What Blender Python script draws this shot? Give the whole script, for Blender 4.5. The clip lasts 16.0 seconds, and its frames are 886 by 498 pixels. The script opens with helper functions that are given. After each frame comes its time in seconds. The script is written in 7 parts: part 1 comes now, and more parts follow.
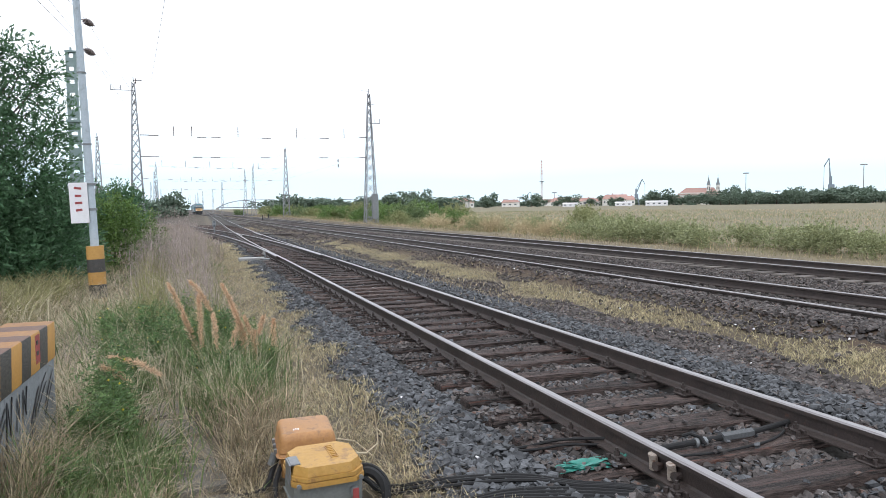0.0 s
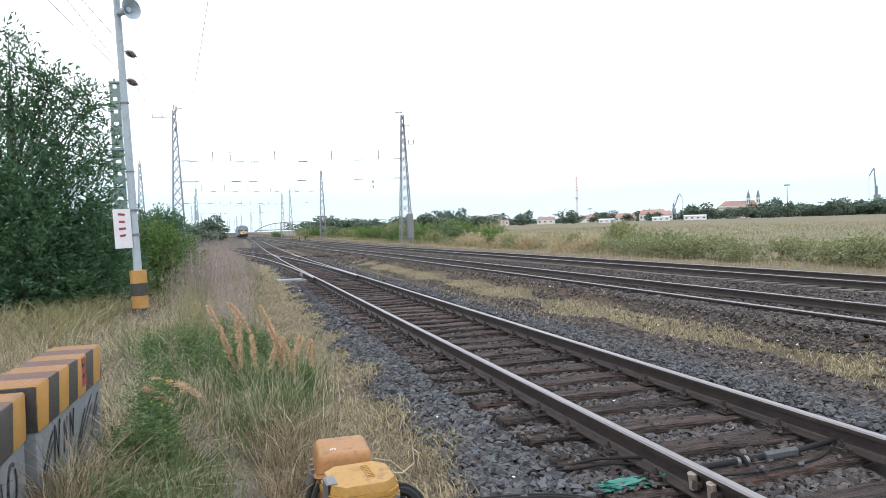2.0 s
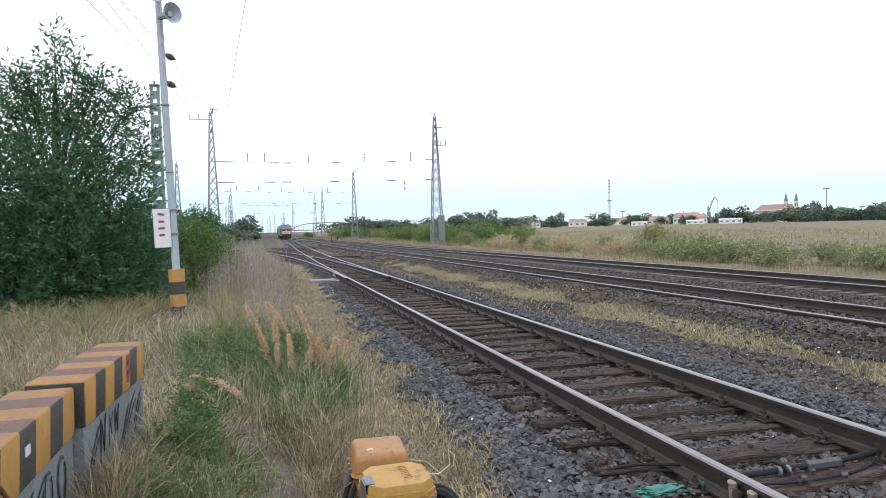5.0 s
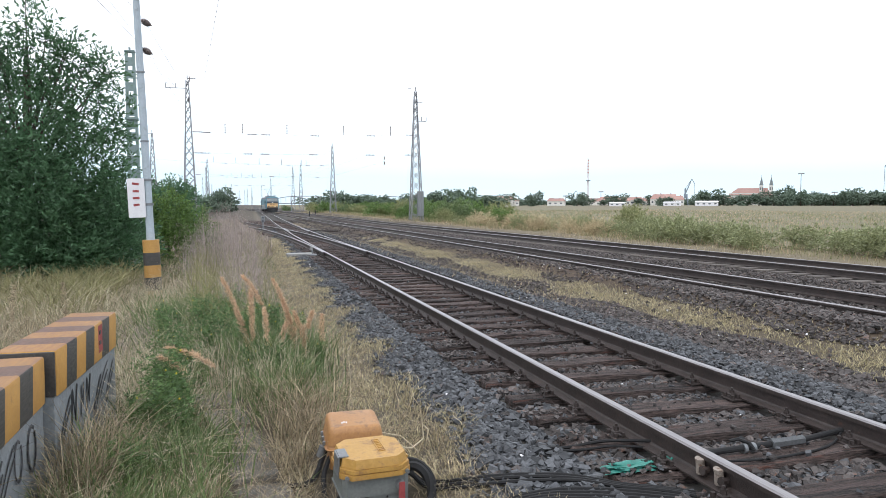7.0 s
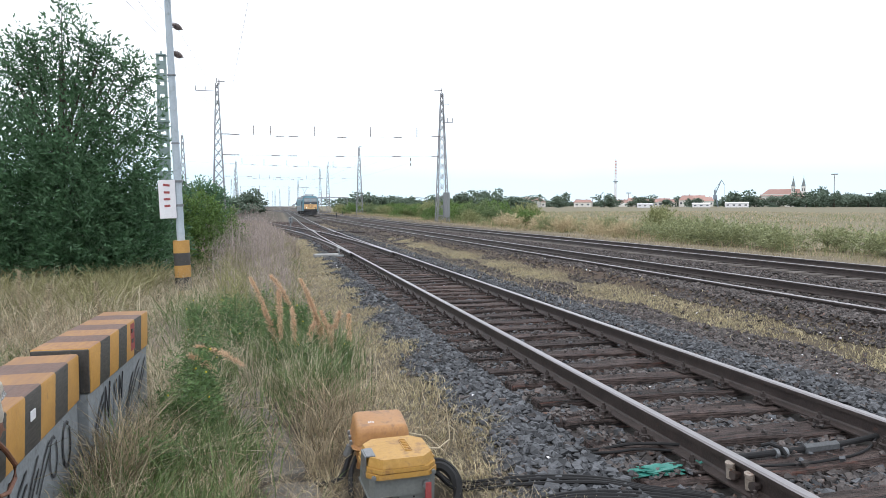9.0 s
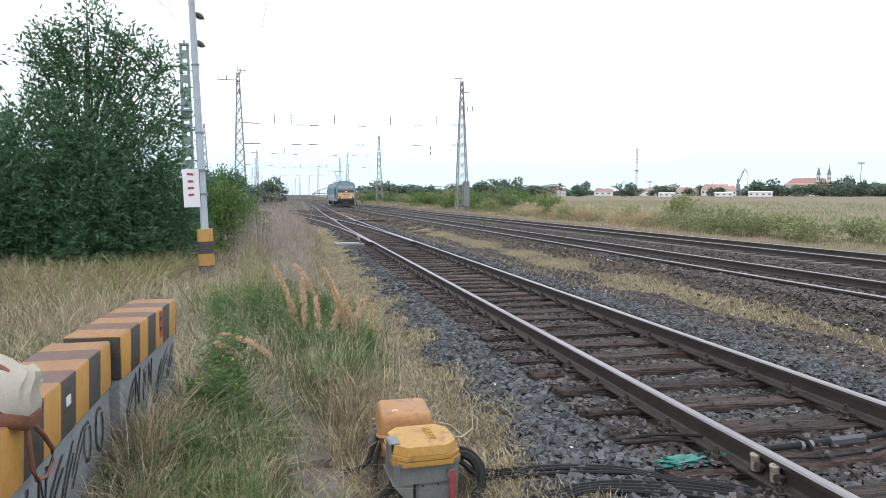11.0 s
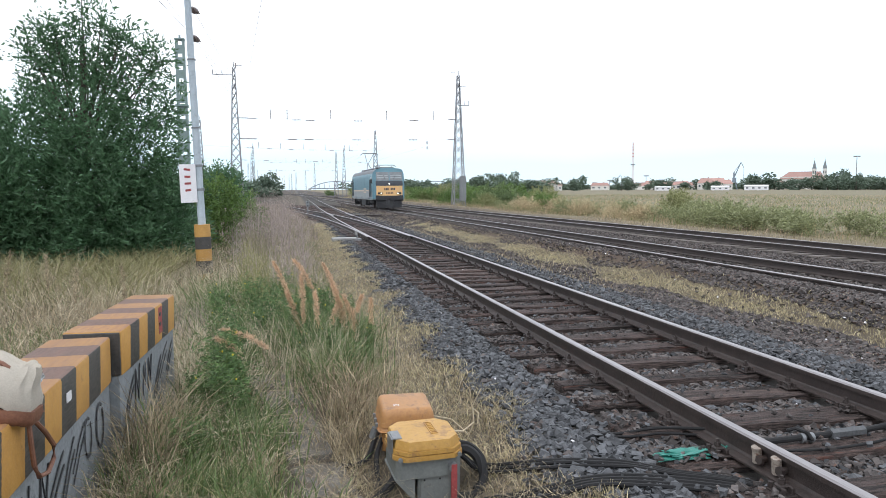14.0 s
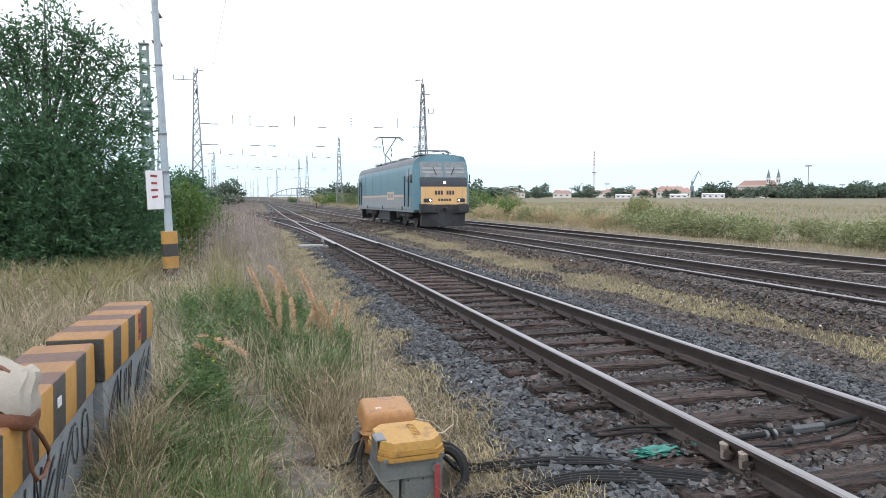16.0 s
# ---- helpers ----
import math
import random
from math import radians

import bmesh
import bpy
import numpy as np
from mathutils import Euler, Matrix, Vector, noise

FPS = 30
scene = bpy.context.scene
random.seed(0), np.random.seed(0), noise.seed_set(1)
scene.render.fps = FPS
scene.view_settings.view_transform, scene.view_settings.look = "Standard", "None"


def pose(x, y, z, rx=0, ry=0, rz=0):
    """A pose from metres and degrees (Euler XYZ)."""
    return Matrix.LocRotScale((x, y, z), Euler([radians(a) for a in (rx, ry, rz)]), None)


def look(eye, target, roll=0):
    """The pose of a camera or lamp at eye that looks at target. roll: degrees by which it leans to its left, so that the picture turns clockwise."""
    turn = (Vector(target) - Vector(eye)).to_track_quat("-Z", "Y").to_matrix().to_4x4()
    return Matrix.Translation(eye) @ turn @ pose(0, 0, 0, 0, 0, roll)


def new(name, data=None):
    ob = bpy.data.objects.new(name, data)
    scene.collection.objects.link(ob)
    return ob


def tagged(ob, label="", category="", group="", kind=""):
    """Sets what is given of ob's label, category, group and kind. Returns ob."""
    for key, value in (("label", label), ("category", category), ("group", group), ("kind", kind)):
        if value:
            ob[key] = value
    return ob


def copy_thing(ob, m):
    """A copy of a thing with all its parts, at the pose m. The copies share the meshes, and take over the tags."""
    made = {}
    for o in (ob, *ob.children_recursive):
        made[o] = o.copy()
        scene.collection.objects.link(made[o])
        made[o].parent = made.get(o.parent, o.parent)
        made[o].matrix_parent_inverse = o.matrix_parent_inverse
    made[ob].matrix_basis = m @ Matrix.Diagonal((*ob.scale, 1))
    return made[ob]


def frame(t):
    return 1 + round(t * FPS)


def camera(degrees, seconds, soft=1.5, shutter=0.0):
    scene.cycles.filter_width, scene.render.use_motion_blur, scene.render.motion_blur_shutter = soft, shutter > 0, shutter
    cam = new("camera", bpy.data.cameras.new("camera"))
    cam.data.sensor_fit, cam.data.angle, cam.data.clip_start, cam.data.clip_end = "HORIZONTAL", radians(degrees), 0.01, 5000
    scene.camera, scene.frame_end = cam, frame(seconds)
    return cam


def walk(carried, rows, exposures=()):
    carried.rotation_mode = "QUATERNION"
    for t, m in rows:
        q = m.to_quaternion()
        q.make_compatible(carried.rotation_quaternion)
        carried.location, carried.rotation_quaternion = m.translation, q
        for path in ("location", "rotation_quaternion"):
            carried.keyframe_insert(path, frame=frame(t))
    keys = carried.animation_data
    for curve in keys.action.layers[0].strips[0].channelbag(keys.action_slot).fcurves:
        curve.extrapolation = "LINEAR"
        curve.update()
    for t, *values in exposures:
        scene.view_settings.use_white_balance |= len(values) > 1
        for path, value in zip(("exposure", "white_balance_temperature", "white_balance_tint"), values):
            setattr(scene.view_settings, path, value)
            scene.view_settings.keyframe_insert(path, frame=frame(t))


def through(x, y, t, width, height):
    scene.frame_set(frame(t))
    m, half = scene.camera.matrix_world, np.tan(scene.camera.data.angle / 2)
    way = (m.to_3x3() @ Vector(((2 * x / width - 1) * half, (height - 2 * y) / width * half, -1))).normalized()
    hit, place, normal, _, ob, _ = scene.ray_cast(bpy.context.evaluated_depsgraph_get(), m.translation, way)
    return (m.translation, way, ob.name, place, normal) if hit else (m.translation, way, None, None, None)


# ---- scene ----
cam = camera(64.7, 16.0, soft=0.8)
PATH = [
    (0, (0.112, 0.483, 1.572), (0.759, 2.372, 1.449), -0.8),
    (0.5, (0.118, 0.48, 1.563), (0.694, 2.384, 1.363), -2.0),
    (1, (0.112, 0.468, 1.562), (0.694, 2.377, 1.419), -1.0),
    (1.5, (0.106, 0.457, 1.573), (0.646, 2.379, 1.454), -1.8),
    (2, (0.121, 0.442, 1.58), (0.673, 2.363, 1.513), -1.9),
    (2.5, (0.102, 0.456, 1.585), (0.684, 2.369, 1.545), -2.0),
    (3, (0.091, 0.441, 1.588), (0.62, 2.37, 1.605), -4.2),
    (3.5, (0.074, 0.429, 1.586), (0.608, 2.356, 1.597), -1.7),
    (4, (0.081, 0.436, 1.584), (0.603, 2.367, 1.556), -3.0),
    (4.2, (0.074, 0.433, 1.585), (0.579, 2.368, 1.558), -2.7),
    (6.3, (0.065, 0.438, 1.595), (0.525, 2.38, 1.466), -0.3),
    (6.5, (0.067, 0.424, 1.59), (0.534, 2.366, 1.477), 0.1),
    (7, (0.072, 0.438, 1.585), (0.598, 2.363, 1.457), -0.2),
    (7.5, (0.071, 0.426, 1.591), (0.575, 2.357, 1.467), -1.0),
    (8, (0.046, 0.434, 1.594), (0.491, 2.38, 1.474), 0.4),
    (8.5, (0.06, 0.438, 1.58), (0.535, 2.376, 1.44), 1.3),
    (8.7, (0.065, 0.438, 1.58), (0.54, 2.377, 1.456), 0.3),
    (10.8, (0.041, 0.414, 1.594), (0.429, 2.372, 1.469), -0.1),
    (11, (0.026, 0.424, 1.593), (0.426, 2.377, 1.437), -0.1),
    (11.5, (0.028, 0.426, 1.596), (0.391, 2.386, 1.432), -1.1),
    (12, (0.022, 0.412, 1.594), (0.377, 2.373, 1.43), -1.4),
    (12.5, (0.001, 0.431, 1.592), (0.363, 2.391, 1.42), -0.8),
    (13, (-0.009, 0.446, 1.586), (0.372, 2.402, 1.413), -0.4),
    (13.5, (0.001, 0.444, 1.593), (0.379, 2.402, 1.437), -1.2),
    (14, (0.003, 0.443, 1.588), (0.412, 2.393, 1.417), -0.3),
    (14.5, (-0.022, 0.453, 1.591), (0.397, 2.402, 1.428), 0.0),
    (15, (-0.024, 0.476, 1.578), (0.509, 2.397, 1.423), -0.2),
    (15.5, (-0.065, 0.398, 1.592), (0.453, 2.322, 1.426), 1.0),
    (16, (-0.149, 0.333, 1.595), (0.362, 2.261, 1.444), -0.1),
]
EXPOSURES = [(0, 0.28, 6050, 10), (2, 0.28, 6050, 10), (3, -0.04, 6050, 10), (3.5, -0.1, 6050, 10), (4.2, -0.03, 6050, 10), (6.3, 0.27, 6050, 10), (16, 0.27, 6050, 10)]
walk(cam, [(t, look(eye, target, roll)) for t, eye, target, roll in PATH], EXPOSURES)

# ---- light ----
world = bpy.data.worlds.new("overcast_sky")
scene.world = world
world.use_nodes = True
wn, wl = world.node_tree.nodes, world.node_tree.links
wn.clear()
w_out = wn.new("ShaderNodeOutputWorld")
w_mix = wn.new("ShaderNodeMixShader")
sky_tex = wn.new("ShaderNodeTexSky")
sky_tex.sky_type, sky_tex.sun_disc = "NISHITA", False
sky_tex.sun_elevation, sky_tex.sun_rotation = radians(48), radians(200)
sky_bg = wn.new("ShaderNodeBackground")
sky_bg.inputs["Strength"].default_value = 0.12
cloud_bg = wn.new("ShaderNodeBackground")
w_co = wn.new("ShaderNodeTexCoord")
w_sep = wn.new("ShaderNodeSeparateXYZ")
w_ramp = wn.new("ShaderNodeValToRGB")
w_ramp.color_ramp.elements[0].position, w_ramp.color_ramp.elements[0].color = 0.0, (0.74, 0.86, 0.92, 1)
w_ramp.color_ramp.elements[1].position, w_ramp.color_ramp.elements[1].color = 0.17, (1.12, 1.12, 1.13, 1)
for w_p, w_c in ((0.035, (0.72, 0.88, 0.95, 1)), (0.085, (0.95, 1.02, 1.06, 1))):
    w_e = w_ramp.color_ramp.elements.new(w_p)
    w_e.color = w_c
w_noise = wn.new("ShaderNodeTexNoise")
w_noise.inputs["Scale"].default_value = 2.2
w_noise.inputs["Detail"].default_value = 5
w_add = wn.new("ShaderNodeMath")
w_add.operation = "MULTIPLY_ADD"
w_add.inputs[1].default_value, w_add.inputs[2].default_value = 0.06, -0.03
w_sum = wn.new("ShaderNodeMath")
w_sum.operation = "ADD"
cloud_bg.inputs["Strength"].default_value = 1.12
w_mix.inputs[0].default_value = 0.93
wl.new(w_co.outputs["Generated"], w_sep.inputs[0])
wl.new(w_co.outputs["Generated"], w_noise.inputs["Vector"])
wl.new(w_noise.outputs[0], w_add.inputs[0])
wl.new(w_sep.outputs["Z"], w_sum.inputs[0])
wl.new(w_add.outputs[0], w_sum.inputs[1])
wl.new(w_sum.outputs[0], w_ramp.inputs[0])
wl.new(w_ramp.outputs[0], cloud_bg.inputs["Color"])
wl.new(sky_tex.outputs[0], sky_bg.inputs["Color"])
wl.new(sky_bg.outputs[0], w_mix.inputs[1])
wl.new(cloud_bg.outputs[0], w_mix.inputs[2])
wl.new(w_mix.outputs[0], w_out.inputs[0])
sun = new("sun", bpy.data.lights.new("sun", "SUN"))
sun.data.energy, sun.data.angle, sun.data.color = 0.8, radians(14), (1.0, 0.95, 0.88)
sun.matrix_world = look((-20, -30, 55), (0, 0, 0))


# ---- materials ----
def material(name, dark, light, scale=6.0, rough=0.8, bump=0.3, fine=8.0, metal=0.0, spots=None, spot_at=0.62, vary=0.0, island=0.0, stretch=(1, 1, 1), dist=0.01, world_space=False, lo=0.34, hi=0.66):
    """Two noises (broad and fine) between two colours, a third colour in patches, relief from the fine one."""
    m = bpy.data.materials.new(name)
    m.use_nodes = True
    n, l = m.node_tree.nodes, m.node_tree.links
    bsdf = n["Principled BSDF"]
    bsdf.inputs["Metallic"].default_value = metal
    if world_space:
        co = n.new("ShaderNodeNewGeometry").outputs["Position"]
    else:
        co = n.new("ShaderNodeTexCoord").outputs["Object"]
    mapping = n.new("ShaderNodeMapping")
    mapping.inputs["Scale"].default_value = stretch
    l.new(co, mapping.inputs["Vector"])
    info = n.new("ShaderNodeObjectInfo")
    if vary:
        shift = n.new("ShaderNodeVectorMath")
        shift.operation = "SCALE"
        shift.inputs[0].default_value = (37, 19, 53)
        l.new(info.outputs["Random"], shift.inputs["Scale"])
        l.new(shift.outputs[0], mapping.inputs["Location"])
    broad, grain = n.new("ShaderNodeTexNoise"), n.new("ShaderNodeTexNoise")
    for tex, s, d in ((broad, scale, 4), (grain, scale * fine, 6)):
        tex.inputs["Scale"].default_value, tex.inputs["Detail"].default_value = s, d
        tex.inputs["Roughness"].default_value = 0.65
        l.new(mapping.outputs[0], tex.inputs["Vector"])
    mixer = n.new("ShaderNodeMath")
    mixer.operation = "MULTIPLY_ADD"
    mixer.inputs[1].default_value = 0.55
    l.new(grain.outputs[0], mixer.inputs[0])
    half = n.new("ShaderNodeMath")
    half.operation = "MULTIPLY"
    half.inputs[1].default_value = 0.45
    l.new(broad.outputs[0], half.inputs[0])
    l.new(half.outputs[0], mixer.inputs[2])
    ramp = n.new("ShaderNodeValToRGB")
    ramp.color_ramp.elements[0].position, ramp.color_ramp.elements[0].color = lo, (*dark, 1)
    ramp.color_ramp.elements[1].position, ramp.color_ramp.elements[1].color = hi, (*light, 1)
    l.new(mixer.outputs[0], ramp.inputs[0])
    colour = ramp.outputs[0]
    if spots:
        patch = n.new("ShaderNodeTexNoise")
        patch.inputs["Scale"].default_value, patch.inputs["Detail"].default_value = scale * 2.3, 7
        patch.inputs["Roughness"].default_value = 0.7
        l.new(mapping.outputs[0], patch.inputs["Vector"])
        edge = n.new("ShaderNodeMapRange")
        edge.inputs["From Min"].default_value, edge.inputs["From Max"].default_value = spot_at - 0.04, spot_at + 0.05
        l.new(patch.outputs[0], edge.inputs["Value"])
        mix = n.new("ShaderNodeMix")
        mix.data_type = "RGBA"
        l.new(edge.outputs[0], mix.inputs["Factor"])
        l.new(colour, mix.inputs[6])
        mix.inputs[7].default_value = (*spots, 1)
        colour = mix.outputs[2]
    if vary or island:
        hsv = n.new("ShaderNodeHueSaturation")
        amount = n.new("ShaderNodeMapRange")
        v = max(vary, island)
        amount.inputs["To Min"].default_value, amount.inputs["To Max"].default_value = 1 - v, 1 + v
        src = n.new("ShaderNodeNewGeometry").outputs["Random Per Island"] if island else info.outputs["Random"]
        l.new(src, amount.inputs["Value"])
        l.new(amount.outputs[0], hsv.inputs["Value"])
        l.new(colour, hsv.inputs["Color"])
        colour = hsv.outputs[0]
    l.new(colour, bsdf.inputs["Base Color"])
    rr = n.new("ShaderNodeMapRange")
    rr.inputs["To Min"].default_value, rr.inputs["To Max"].default_value = max(0.02, rough - 0.12), min(1, rough + 0.12)
    l.new(grain.outputs[0], rr.inputs["Value"])
    l.new(rr.outputs[0], bsdf.inputs["Roughness"])
    if bump:
        b = n.new("ShaderNodeBump")
        b.inputs["Strength"].default_value, b.inputs["Distance"].default_value = bump, dist
        l.new(grain.outputs[0], b.inputs["Height"])
        l.new(b.outputs[0], bsdf.inputs["Normal"])
    return m


def leafy(name, dark, light, island=0.35, rough=0.55, through=0.25):
    """Leaves and blades: colour by leaf, with a little light through them."""
    m = material(name, dark, light, 3.0, rough, 0.0, 3.0, island=island, world_space=True)
    n, l = m.node_tree.nodes, m.node_tree.links
    bsdf, out = n["Principled BSDF"], n["Material Output"]
    tr, mix = n.new("ShaderNodeBsdfTranslucent"), n.new("ShaderNodeMixShader")
    l.new(bsdf.inputs["Base Color"].links[0].from_socket, tr.inputs["Color"])
    mix.inputs[0].default_value = through
    l.new(bsdf.outputs[0], mix.inputs[1])
    l.new(tr.outputs[0], mix.inputs[2])
    l.new(mix.outputs[0], out.inputs[0])
    return m


def lit(name, colour, strength):
    m = bpy.data.materials.new(name)
    m.use_nodes = True
    b = m.node_tree.nodes["Principled BSDF"]
    b.inputs["Emission Color"].default_value, b.inputs["Emission Strength"].default_value = (*colour, 1), strength
    b.inputs["Base Color"].default_value = (*colour, 1)
    return m


M_STONE = material("ballast_stone", (0.045, 0.048, 0.054), (0.112, 0.116, 0.123), 7, 0.8, 0.12, 8, spots=(0.13, 0.1, 0.085), spot_at=0.69, island=0.6, world_space=True)
M_BROWNSTONE = material("soiled_gravel", (0.042, 0.037, 0.036), (0.125, 0.11, 0.104), 7, 0.9, 0.2, 8, spots=(0.12, 0.07, 0.052), spot_at=0.6, island=0.6, world_space=True)
M_WOOD = material("weathered_sleeper_wood", (0.012, 0.009, 0.008), (0.135, 0.097, 0.086), 3.2, 0.9, 1.0, 9, spots=(0.13, 0.06, 0.045), spot_at=0.62, vary=0.4, stretch=(0.3, 3.6, 2.6), dist=0.03, lo=0.43, hi=0.6)
M_CONCRETE = material("concrete", (0.26, 0.26, 0.25), (0.42, 0.42, 0.41), 4, 0.9, 0.4, 12, spots=(0.2, 0.2, 0.19), vary=0.12)
M_BLOCK = material("stained_concrete", (0.14, 0.155, 0.165), (0.25, 0.265, 0.275), 3, 0.9, 0.4, 12, spots=(0.11, 0.12, 0.125), spot_at=0.62)
M_SLEEPER_C = material("dusty_concrete", (0.08, 0.07, 0.063), (0.17, 0.15, 0.135), 4, 0.9, 0.4, 12, vary=0.2)
M_RAILTOP = material("polished_rail", (0.2, 0.185, 0.185), (0.38, 0.36, 0.36), 6, 0.36, 0.05, 20, metal=0.9, stretch=(1, 0.05, 1))
M_RUST = material("rusty_rail", (0.02, 0.015, 0.014), (0.065, 0.048, 0.042), 5, 0.6, 0.4, 10, spots=(0.085, 0.045, 0.032), spot_at=0.66)
# mast steel with rust patches; its grey is lightened to imitate haze and glare
M_LATTICE = material("dull_galvanised_steel", (0.2, 0.205, 0.22), (0.34, 0.345, 0.36), 3, 0.6, 0.1, 10, metal=0.3, spots=(0.12, 0.07, 0.05), spot_at=0.64)
M_GREENSTEEL = material("green_grey_painted_steel", (0.17, 0.235, 0.225), (0.27, 0.345, 0.335), 2, 0.6, 0.1, 10)
M_POLE = material("light_grey_paint", (0.36, 0.42, 0.47), (0.47, 0.53, 0.58), 4, 0.5, 0.1, 8, spots=(0.3, 0.33, 0.35))
M_WHITE = material("white_paint", (0.68, 0.67, 0.7), (0.82, 0.81, 0.83), 5, 0.55, 0.05, 10, spots=(0.55, 0.52, 0.5), spot_at=0.7)
M_YELLOW = material("worn_yellow_paint", (0.4, 0.21, 0.05), (0.54, 0.31, 0.09), 5, 0.6, 0.15, 9, spots=(0.3, 0.17, 0.07), spot_at=0.66)
M_BLACKP = material("worn_black_paint", (0.035, 0.033, 0.032), (0.08, 0.075, 0.07), 6, 0.6, 0.2, 9, spots=(0.13, 0.11, 0.09), spot_at=0.67)
M_RUBBER = material("black_rubber", (0.007, 0.007, 0.008), (0.018, 0.018, 0.019), 8, 0.85, 0.2, 8)
M_GREYPLASTIC = material("grey_plastic", (0.125, 0.138, 0.135), (0.195, 0.207, 0.2), 6, 0.6, 0.15, 9, spots=(0.13, 0.13, 0.12), spot_at=0.64)
M_GREY = material("grey_steel", (0.16, 0.17, 0.18), (0.3, 0.31, 0.32), 6, 0.45, 0.1, 9, metal=0.5)
M_RED = material("faded_red_paint", (0.24, 0.04, 0.045), (0.38, 0.08, 0.075), 8, 0.6, 0.1, 8)
M_PORCELAIN = material("brown_porcelain", (0.13, 0.1, 0.095), (0.22, 0.175, 0.16), 8, 0.3, 0.0, 8)
M_LOCKING = material("dark_grey_steel", (0.06, 0.064, 0.068), (0.12, 0.125, 0.13), 8, 0.6, 0.2, 8)
M_SHOE = material("pale_rusty_steel", (0.2, 0.16, 0.13), (0.42, 0.37, 0.32), 14, 0.75, 0.3, 6, spots=(0.16, 0.09, 0.06), spot_at=0.58)
M_WIRE = material("dull_copper_wire", (0.1, 0.1, 0.1), (0.2, 0.2, 0.2), 3, 0.5, 0.0, 8, metal=0.5)


# ---- mesh helpers ----
def link_mesh(name, bm, mat, parent=None, label="", smooth=None):
    me = bpy.data.meshes.new(name)
    bm.to_mesh(me)
    bm.free()
    for mm in (mat if isinstance(mat, (list, tuple)) else [mat]):
        me.materials.append(mm)
    if smooth is not None:
        me.polygons.foreach_set("use_smooth", [True] * len(me.polygons))
        me.set_sharp_from_angle(angle=radians(smooth))
    ob = new(name, me)
    if parent is not None:
        ob.parent = parent
    return tagged(ob, label)


def part(name, bm, mat, parent, label="", smooth=35):
    return link_mesh(name, bm, mat, parent, label, smooth)


def empty(name, m=None, label="", category="", group="", kind=""):
    ob = new(name)
    ob.empty_display_size = 0.1
    if m is not None:
        ob.matrix_basis = m
    return tagged(ob, label, category, group, kind)


def add_box(bm, c, s, bevel=0.0, m=None, seg=1):
    r = bmesh.ops.create_cube(bm, size=1.0)
    vs = r["verts"]
    bmesh.ops.scale(bm, vec=s, verts=vs)
    if bevel:
        es = list({e for v in vs for e in v.link_edges})
        vs = bmesh.ops.bevel(bm, geom=es, offset=bevel, segments=seg, affect="EDGES", profile=0.5)["verts"]
    t = Matrix.Translation(c)
    bmesh.ops.transform(bm, matrix=(t @ m) if m is not None else t, verts=vs)
    return vs


def add_rod(bm, a, b, r0, r1=None, seg=8, caps=True):
    a, b = Vector(a), Vector(b)
    d = b - a
    r = bmesh.ops.create_cone(bm, cap_ends=caps, segments=seg, radius1=r0, radius2=r0 if r1 is None else r1, depth=d.length)
    rot = d.to_track_quat("Z", "Y").to_matrix().to_4x4()
    bmesh.ops.transform(bm, matrix=Matrix.Translation((a + b) / 2) @ rot, verts=r["verts"])
    return r["verts"]


def add_tube(bm, pts, r, seg=6):
    """A tube through a list of points."""
    pts = [Vector(p) for p in pts]
    rings = []
    for i, p in enumerate(pts):
        d = (pts[min(i + 1, len(pts) - 1)] - pts[max(i - 1, 0)]).normalized()
        up = Vector((0, 0, 1)) if abs(d.z) < 0.9 else Vector((1, 0, 0))
        u = d.cross(up).normalized()
        v = d.cross(u)
        rings.append([bm.verts.new(p + (u * math.cos(k * math.tau / seg) + v * math.sin(k * math.tau / seg)) * r) for k in range(seg)])
    for a, b in zip(rings, rings[1:]):
        for k in range(seg):
            bm.faces.new((a[k], a[(k + 1) % seg], b[(k + 1) % seg], b[k]))
    bm.faces.new(rings[0])
    bm.faces.new(rings[-1][::-1])


def box_part(name, c, s, mat, parent, bevel=0.0, label="", m=None):
    bm = bmesh.new()
    add_box(bm, c, s, bevel, m)
    return part(name, bm, mat, parent, label)


def rod_part(name, a, b, r, mat, parent, label="", r1=None, seg=10):
    bm = bmesh.new()
    add_rod(bm, a, b, r, r1, seg)
    return part(name, bm, mat, parent, label)


def mesh_from_arrays(name, verts, faces, mats, parent=None, label="", smooth=False, face_mat=None):
    me = bpy.data.meshes.new(name)
    nf, k = faces.shape
    me.vertices.add(len(verts))
    me.vertices.foreach_set("co", np.asarray(verts, dtype=np.float32).ravel())
    me.loops.add(nf * k)
    me.loops.foreach_set("vertex_index", np.asarray(faces, dtype=np.int32).ravel())
    me.polygons.add(nf)
    me.polygons.foreach_set("loop_start", np.arange(0, nf * k, k, dtype=np.int32))
    me.polygons.foreach_set("use_smooth", np.full(nf, smooth))
    for mm in mats:
        me.materials.append(mm)
    if face_mat is not None:
        me.polygons.foreach_set("material_index", np.asarray(face_mat, dtype=np.int32))
    me.update(calc_edges=True)
    ob = new(name, me)
    if parent is not None:
        ob.parent = parent
    return tagged(ob, label)


RNG = np.random.default_rng(7)


# ---- lines of the tracks ----
GAUGE_HALF = 0.7525
MAIN_Z = 0.03                    # the main line lies a little higher than the siding


def grade(y):
    """Height of the siding's rail tops: the yard falls gently away."""
    return 0.069 - 0.0055 * np.clip(y, -20, 70)


def near_x(y):
    """Middle of the siding, in plan."""
    return 3.56 - 0.0103 * np.clip(y, -20, 40)


